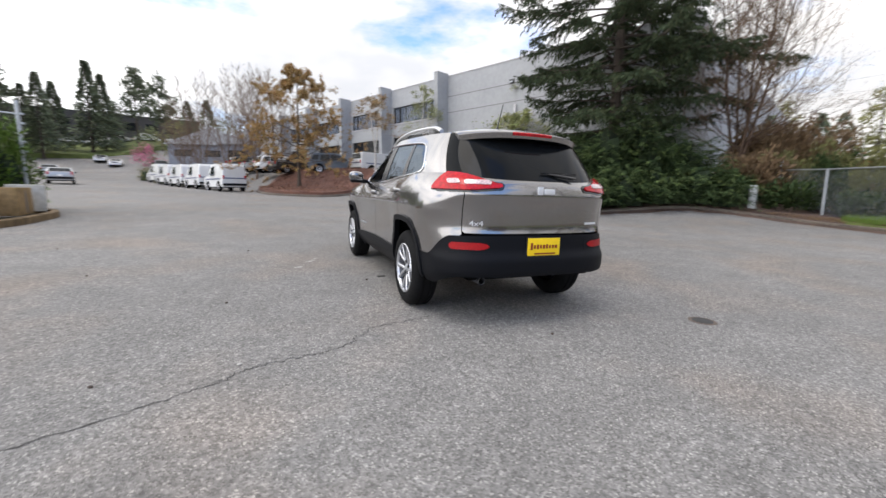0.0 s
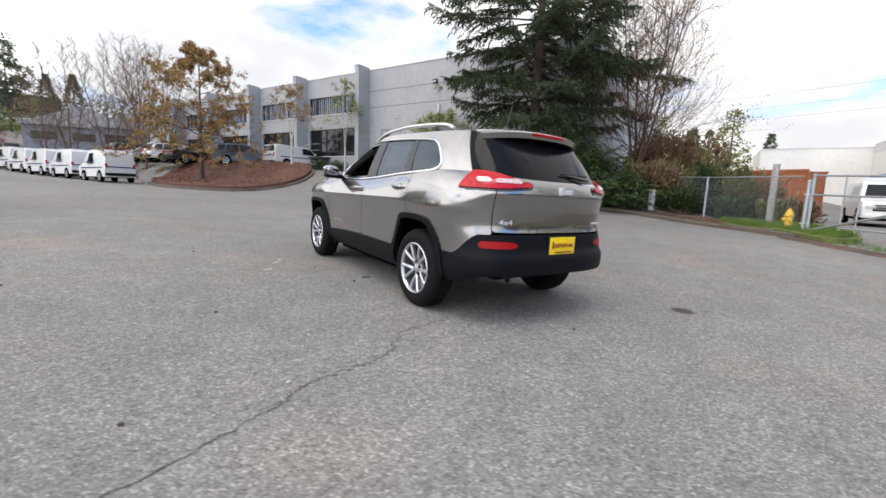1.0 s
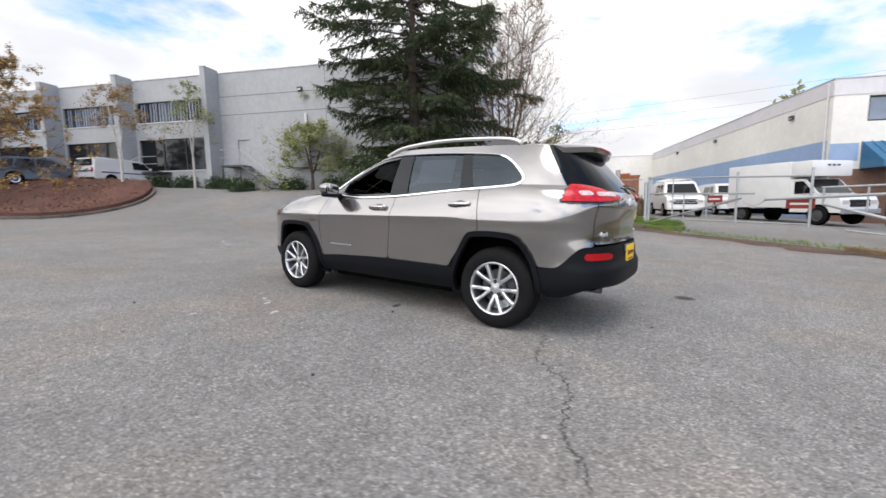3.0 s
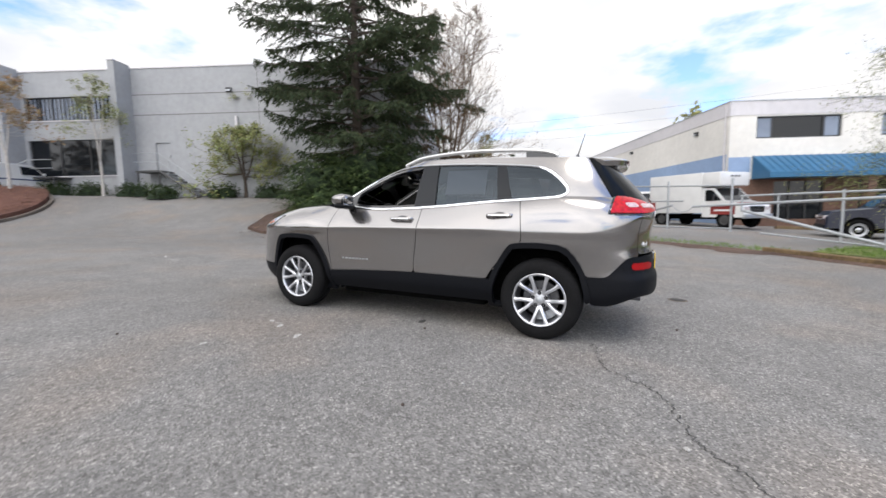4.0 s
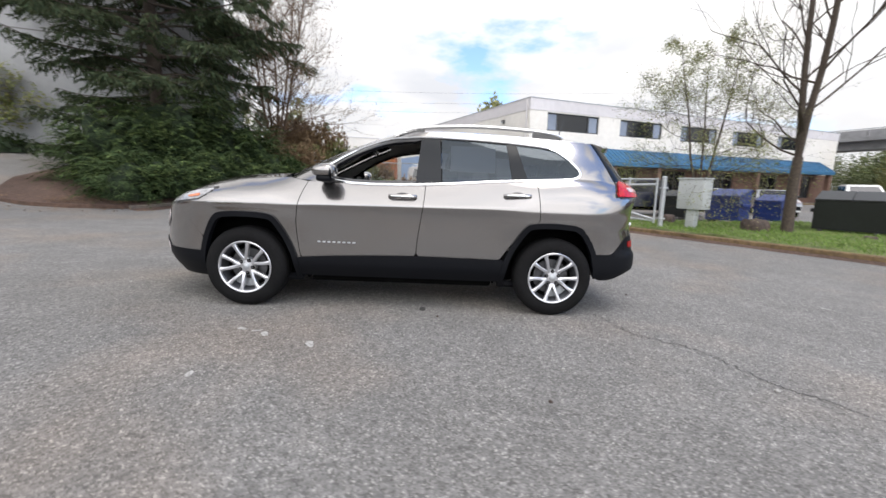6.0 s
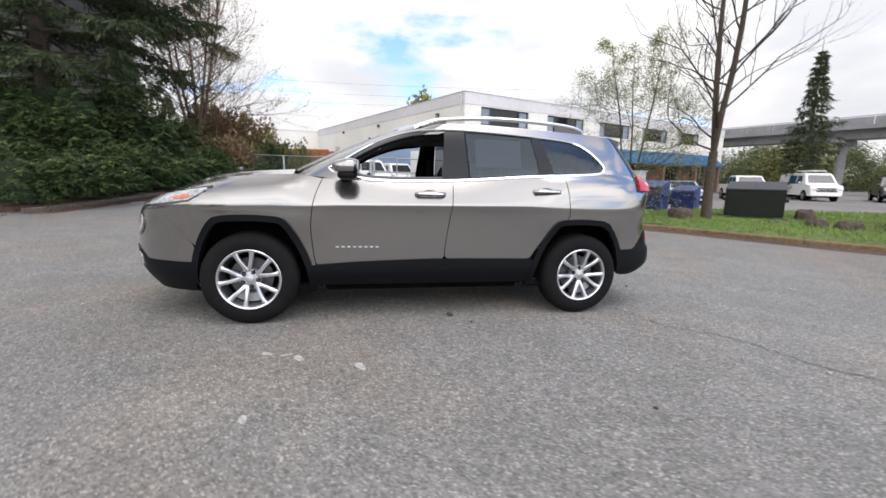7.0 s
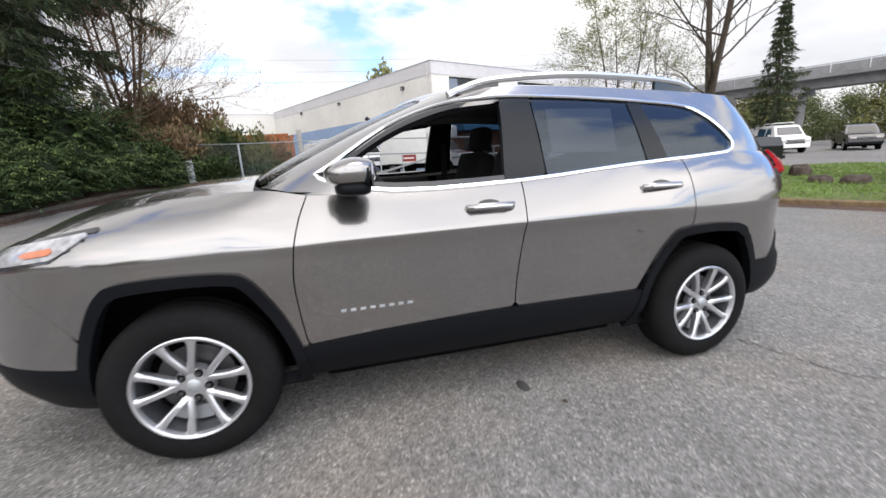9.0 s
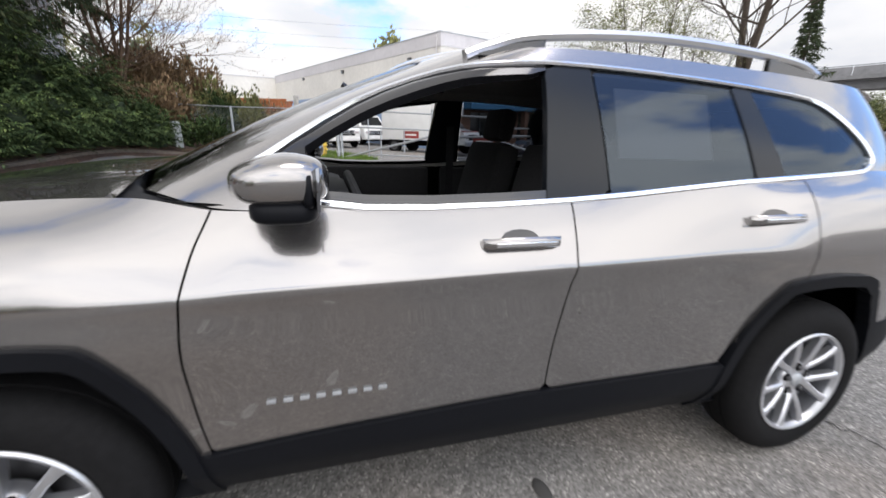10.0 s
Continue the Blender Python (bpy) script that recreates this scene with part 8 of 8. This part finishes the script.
# lot by the far trees
for k, (x, y, hd, kind_, col, lab) in enumerate(((22.4, -28.6, 60, "pickup", P_WHITE, "white pickup parked in the side lot"), (22.3, -34.6, 60, "big_van", P_WHITE, "white work van with roof rack in the side lot"), (19.0, -20.0, 60, "sedan", P_SILVER, "silver car parked by the shop"),
                                                (22.3, -18.5, 60, "sedan", P_WHITE, "white car parked by the shop"), (19.5, -39.0, 40, "pickup", P_BLACK, "black pickup at the far side of the lot"))):
    vehicle("parked_vehicle", kind_, x, y, hd, col, lab, "car", rack=kind_ == "big_van")

# box truck
tr = thing("box_truck", "white box truck with a red-trimmed cab in the yard", "truck", pose(21.6, -5.3, ground(21.6, -5.3), 0, 0, 135))
part("cargo_box", box(0, -0.8, 1.72, 2.15, 3.2, 2.05, 0.04), P_WHITE, tr)
part("cab_over", box(0, 1.27, 2.38, 2.1, 1.0, 0.7, 0.1), P_WHITE, tr)
cab = part("cab", prism([(0.8, 0.5), (0.8, 1.95), (1.35, 1.95), (1.95, 1.3), (2.75, 1.15), (2.85, 0.9), (2.85, 0.5)], -0.95, 0.95, "x"), P_WHITE, tr, smooth=False)
for s in (-1, 1):
    part("cab_window", prism([(0.95, 1.3), (0.95, 1.85), (1.32, 1.85), (1.8, 1.32)], s * 0.952 - 0.004, s * 0.952 + 0.004, "x"), M_DARK_GLASS, cab, smooth=False)
    part("headlamp", box(s * 0.72, 2.84, 0.92, 0.3, 0.05, 0.16), M_CLEAR_LAMP, cab)
    part("cab_mirror", box(s * 1.1, 1.5, 1.5, 0.16, 0.08, 0.3, 0.02), M_GLOSS, cab)
    for yw in (-1.6, 2.0):
        w_ = part("wheel", lathe([(0.24, 0.0), (0.28, 0.012), (0.36, 0.008), (0.38, -0.02), (0.38, -0.24), (0.2, -0.24)][::-1], 24).moved(pose(s * 1.0, yw, 0.38, 0, s * 90, 0)), M_TYRE, tr)
        part("rim", lathe([(0.0, 0.0), (0.1, 0.01), (0.2, -0.03), (0.245, 0.0)][::-1], 20).moved(pose(s * 1.0, yw, 0.38, 0, s * 90, 0)), M_FRAME, w_)
        # Black disc that stands for the shade in the truck's wheel opening.
        part("arch", lathe([(0.0, 0.0), (0.45, 0.0), (0.45, -0.1)][::-1], 20).moved(pose(s * 0.957, yw, 0.4, 0, s * 90, 0)), M_UNDER, cab if yw > 0 else tr)
part("windscreen", Geo().add([(-0.85, 1.385, 1.93), (0.85, 1.385, 1.93), (0.88, 1.96, 1.33), (-0.88, 1.96, 1.33)], [(3, 2, 1, 0)]), M_DARK_GLASS, cab, smooth=False)
part("grille", box(0, 2.84, 0.88, 1.0, 0.06, 0.3, 0.02), M_GLOSS, cab)
part("bumper", box(0, 2.9, 0.55, 1.9, 0.14, 0.2, 0.03), M_STEEL, cab)
part("red_trim", box(0, 2.6, 1.18, 1.7, 0.3, 0.05), M_RED_PLATE, cab)
part("chassis", box(0, -0.2, 0.5, 0.9, 5.4, 0.25), M_UNDER, tr)
for k in range(3):
    part("lettering_bar", box(-0.25 + 0.25 * k, 1.776, 2.52, 0.16, 0.01, 0.08), M_FRAME, tr)


# ---- far surroundings ----
def far_tree(name, x, y, h, r, label, mat, n, seed, pine=False, trunk_share=0.3, group="", z=None, leaf=1.0):
    """A distant tree: trunk and a crown of ragged leaf clumps with gaps."""
    random.seed(seed)
    root = thing(name, label, "tree", pose(x, y, (ground(x, y) if z is None else z) - 0.1), group=group)
    part("trunk", tube([(0, 0, 0), (rnd(-0.1, 0.1), 0, h * 0.5), (0, 0, h * 0.97)], [h * 0.018, h * 0.011, 0.02], 6, False), M_BARK, root)
    g = Geo()
    lumps = [(rnd(trunk_share, 1.0), rnd(0, math.tau), rnd(0.3, 1.0)) for _ in range(36)]
    s = h / 11
    for k in range(n):
        if pine:
            f = rnd(trunk_share, 1.0)
            a = rnd(0, math.tau)
            lim = r * (1 - ((f - trunk_share) / (1 - trunk_share)) ** 1.1) * (0.6 + 0.4 * abs(math.sin(f * 26 + a)))
            p = Vector((math.cos(a), math.sin(a), 0)) * lim * rnd(0.15, 1.0) ** 0.6 + Vector((0, 0, h * f))
            d = (Vector((math.cos(a), math.sin(a), -0.25)) + any_way() * 0.5).normalized()
        else:
            f, a, q = random.choice(lumps)
            e = math.sin(math.pi * min(1, (f - trunk_share) / (1 - trunk_share) * 0.85 + 0.15)) ** 0.6
            c = Vector((math.cos(a) * r * q * e * 0.8, math.sin(a) * r * q * e * 0.8, h * f))
            p = c + any_way() * rnd(0, 0.38) * r
            d = any_way()
        blade(g, p, d, d.orthogonal().normalized(), rnd(0.35, 0.8) * s * leaf, rnd(0.12, 0.2) * s * leaf)
    part("crown", g, mat, root, smooth=False)
    return root


# pines and mixed trees on the rise behind the road
for k, (az, dist, h, r, pine) in enumerate(((-26, 118, 17, 3.5, True), (-24.2, 105, 14, 3.0, False), (-22.4, 112, 12, 2.8, True), (-20.2, 116, 13, 3.0, True), (-17.5, 112, 17, 3.2, True), (-13.6, 118, 15, 3.2, False), (-11.4, 112, 14, 3.4, False),
                                            (-8.8, 108, 10, 3.0, True), (-6.8, 104, 10.5, 3.2, True), (-15.6, 122, 10, 3.4, False), (-28.5, 104, 16, 4.0, False), (-31, 96, 15, 4.0, True), (-27.3, 100, 17, 3.6, True), (-25.2, 110, 14, 3.4, True), (-29.8, 98, 17, 4.0, False), (-21.3, 108, 14, 3.0, True), (-16.4, 114, 15, 3.2, True))):
    a = radians(az)
    x, y = -2.0 + dist * math.sin(a), -5 + dist * math.cos(a)
    far_tree("pine_tree" if pine else "tall_tree", x, y, h * 1.12, r * 1.15, "tall dark pine on the far rise" if pine else "tall thin-crowned tree on the far rise", M_FAR_PINE, 1900 if pine else 1400, 200 + k, pine, 0.12 if pine else 0.4, group="far trees", leaf=0.8)
for k, (az, dist, h, r, mt) in enumerate(((-10, 84, 6.5, 3.4, M_FAR_YELLOW), (-12.5, 90, 6, 3.2, M_FAR_LEAF), (-4.6, 78, 8, 3.5, M_FAR_YELLOW), (-2.2, 70, 7.5, 3.0, M_BROWN_SHRUB), (-24, 92, 5, 4, M_FAR_LEAF), (-7.5, 74, 4.5, 2.5, M_FAR_YELLOW), (-28, 86, 6, 4, M_FAR_LEAF))):
    a = radians(az)
    far_tree("budding_tree", -2 + dist * math.sin(a), -5 + dist * math.cos(a), h, r, "small budding tree by the road", mt, 900, 230 + k, False, 0.15, group="roadside trees")
pink = material("pink_blossom", (0.42, 0.13, 0.20), 0.8, grain=0.2, size=0.5, per_island=0.3)
far_tree("cherry_tree", -20.6, 77.0, 4.2, 3.2, "pink flowering cherry beside the road", pink, 1100, 240, False, 0.25)
for k, (x, y, h) in enumerate(((-6.3, 46, 12), (-3.4, 41.5, 11), (-9.2, 49.0, 12), (-1.8, 46.5, 11.5), (-12, 56, 10), (-4.6, 53, 12))):
    leader_tree("bare_tree", x, y, h, 0.10, "leafless ornamental tree with fine upright branches", M_TWIG, 3, 0.08, 4.6, 26, 0.03, 2, 0.6, seed=250 + k, lift_base=0.05, twig=0.022, kids=(4, 5), splay=0.18)
for k, (x, y, r, h) in enumerate(((-9.0, 43.5, 1.4, 1.5), (-12.6, 50.5, 1.5, 1.6), (-15.5, 56.5, 1.6, 1.5))):
    bush("roadside_shrub", x, y, r, h, "yellow-green shrub behind the parked vans", M_FAR_YELLOW, 900, 0.3, 270 + k, group="roadside shrubs")

# grassy bank and low buildings up the road
BANK = [(-75, 96), (-45, 96), (-28, 101), (-22, 112), (-30, 122), (-75, 122)]
structure("grass_bank", draped(BANK, 0.9, 4.0, bump=0.3), M_GRASS_SOIL, "green grass bank at the top of the road", "grass", smooth=True)


def low_building(name, x, y, yaw, w, d, h, mat, label, gable=0.0, windows=0):
    root = thing(name, label, "building", pose(x, y, ground(x, y) - 0.3, 0, 0, yaw), kind="structure")
    part("wall", box(0, 0, h / 2, w, d, h), mat, root, smooth=False)
    if gable:
        part("roof", prism([(-w / 2 - 0.5, h - 0.05), (w / 2 + 0.5, h - 0.05), (0, h + gable)], -d / 2 - 0.4, d / 2 + 0.4, "y"), M_CONCRETE, root, "pale grey gable roof", smooth=False)
    else:
        part("roof", box(0, 0, h + 0.1, w + 0.3, d + 0.3, 0.2), M_FRAME, root, smooth=False)
    for k in range(windows):
        part("window", box(-w / 2 + w * (k + 0.5) / windows, -d / 2 - 0.01, h * 0.6, w / windows * 0.6, 0.06, h * 0.3), M_DARK_GLASS, root, smooth=False)
    return root


M_DARKWALL = material("dark_brown_cladding", (0.055, 0.052, 0.052), 0.8, grain=0.1, size=0.5)
# House wall with its shade put into the dim blue-grey.
M_SHADE_WALL = material("shaded_blue_grey_siding", (0.20, 0.215, 0.25), 0.8, grain=0.1, size=0.4, stain=0.15)
low_building("hill_building", -40, 128, 16, 38, 14, 6.5, M_DARKWALL, "long dark low building on the rise", 0, 9)
low_building("roadside_house", -9.4, 71, -8, 12, 9, 3.2, M_SHADE_WALL, "grey house with a pale gable roof", 2.6, 3)
low_building("roadside_house", -3.5, 66, -8, 9, 9, 3.6, M_SHADE_WALL, "pale grey house with a gable roof", 2.4, 2)
low_building("blue_kiosk", -15.2, 79, 10, 4, 3, 2.0, M_BLUE_WALL, "small blue painted hut by the road", 0, 1)
for k in range(5):
    x, y = -45 + 5.2 * k, 118 - 1.0 * k
    o = vehicle("parked_van", "van" if k % 2 else "sedan", x, y, 80, P_WHITE, "white vehicle parked on the rise", "car")
    o.matrix_basis = pose(x, y, ground(x, y) + 0.9, 0, 0, 80)

# trees, elevated roadway and hedge line beyond the side lot
spruce("cedar_tree", 23.2, -35.2, 12.4, 1.8, "dark narrow cedar by the elevated roadway", 300, 0.3, M_NEEDLE, 196, 0.8, fine=0.4)
for k in range(16):
    az = 124 + 3.7 * k
    d = 86 + 6 * math.sin(k * 2.1)
    a = radians(az)
    far_tree("green_tree", -3.8 + d * math.sin(a), 0.8 + d * math.cos(a), 6.8 + 1.4 * math.sin(k * 1.7), 6.2, "fresh green tree in the belt behind the lot", (M_FAR_LEAF, M_FAR_LEAF, M_FAR_YELLOW)[k % 3], 15000, 310 + k, False, 0.0, group="green belt", leaf=0.8)
for k, (x, y, h, r) in enumerate(((66, 22, 12, 3.5), (62, 26, 9, 3.0), (58, 28, 10, 3.2), (66.6, 17.5, 8.4, 2.4))):
    far_tree("pine_tree" if k % 2 else "budding_tree", x, y, h, r, "green tree behind the yard wing", M_FAR_PINE if k % 2 else M_FAR_YELLOW, 1100, 340 + k, bool(k % 2), 0.15, group="yard trees")
for k, (x, y, h, r) in enumerate(((31, 14, 4.8, 2.0), (34, 12.5, 5.0, 2.0), (29, 16, 4.6, 2.2), (38, 13, 5.4, 2.2))):
    far_tree("conifer", x, y, h, r, "green conifer behind the rusty container", M_FAR_PINE, 900, 350 + k, True, 0.08, group="yard trees")
far_tree("yard_tree", 48, -7.5, 11.2, 2.4, "pale budding tree rising above the roof", M_FAR_YELLOW, 900, 360, False, 0.5)

M_DECK = material("elevated_road_concrete", (0.23, 0.23, 0.235), 0.85, grain=0.1, size=0.5, stain=0.15, stain_size=0.4)
deck = thing("elevated_roadway", "grey elevated roadway on round piers with barrier panels", "bridge", kind="structure")
A0, A1 = Vector((52, -46)), Vector((-9, -62))
dv = (A1 - A0).normalized()
yaw = math.degrees(math.atan2(dv.y, dv.x))
L = (A1 - A0).length
mid = (A0 + A1) / 2
Z0 = 5.4
part("girder", box(0, 0, 0, L, 3.0, 0.9), M_DECK, deck, m=pose(mid.x, mid.y, Z0 + 0.45, 0, 0, yaw), smooth=False)
part("slab", box(0, 0, 0, L, 5.4, 0.35), M_DECK, deck, m=pose(mid.x, mid.y, Z0 + 1.05, 0, 0, yaw), smooth=False)
for k in range(20):
    f = (k + 0.5) / 20
    p = A0.lerp(A1, f)
    part("barrier_panel", box(0, 2.6, 0, L / 20 - 0.12, 0.2, 1.35), M_DECK, deck, m=pose(p.x, p.y, Z0 + 1.9, 0, 0, yaw), smooth=False)
    part("barrier_rail", box(0, 2.6, 0.8, L / 20 - 0.05, 0.1, 0.1), M_STEEL, deck, m=pose(p.x, p.y, Z0 + 1.9, 0, 0, yaw), smooth=False)
for f in (0.10, 0.33, 0.56, 0.79):
    p = A0.lerp(A1, f)
    part("pier", tube([(p.x, p.y, -1.5), (p.x, p.y, Z0 - 0.5)], 0.40, 16), M_DECK, deck)
    part("pier_cap", box(0, 0, 0, 1.1, 3.6, 0.6, 0.1), M_DECK, deck, m=pose(p.x, p.y, Z0 - 0.3, 0, 0, yaw))
# overhead wires
wires = thing("overhead_wires", "thin dark overhead wires high across the sky", "cable")
for k, z in enumerate((13.2, 12.2, 15.5)):
    pts = [(60 + 2 * k, -60 + 130 * t / 20, z + 2.4 * (t / 10 - 1) ** 2 - 0.6) for t in range(21)]
    part("wire", tube(pts, 0.014, 4, False), M_FRAME, wires)
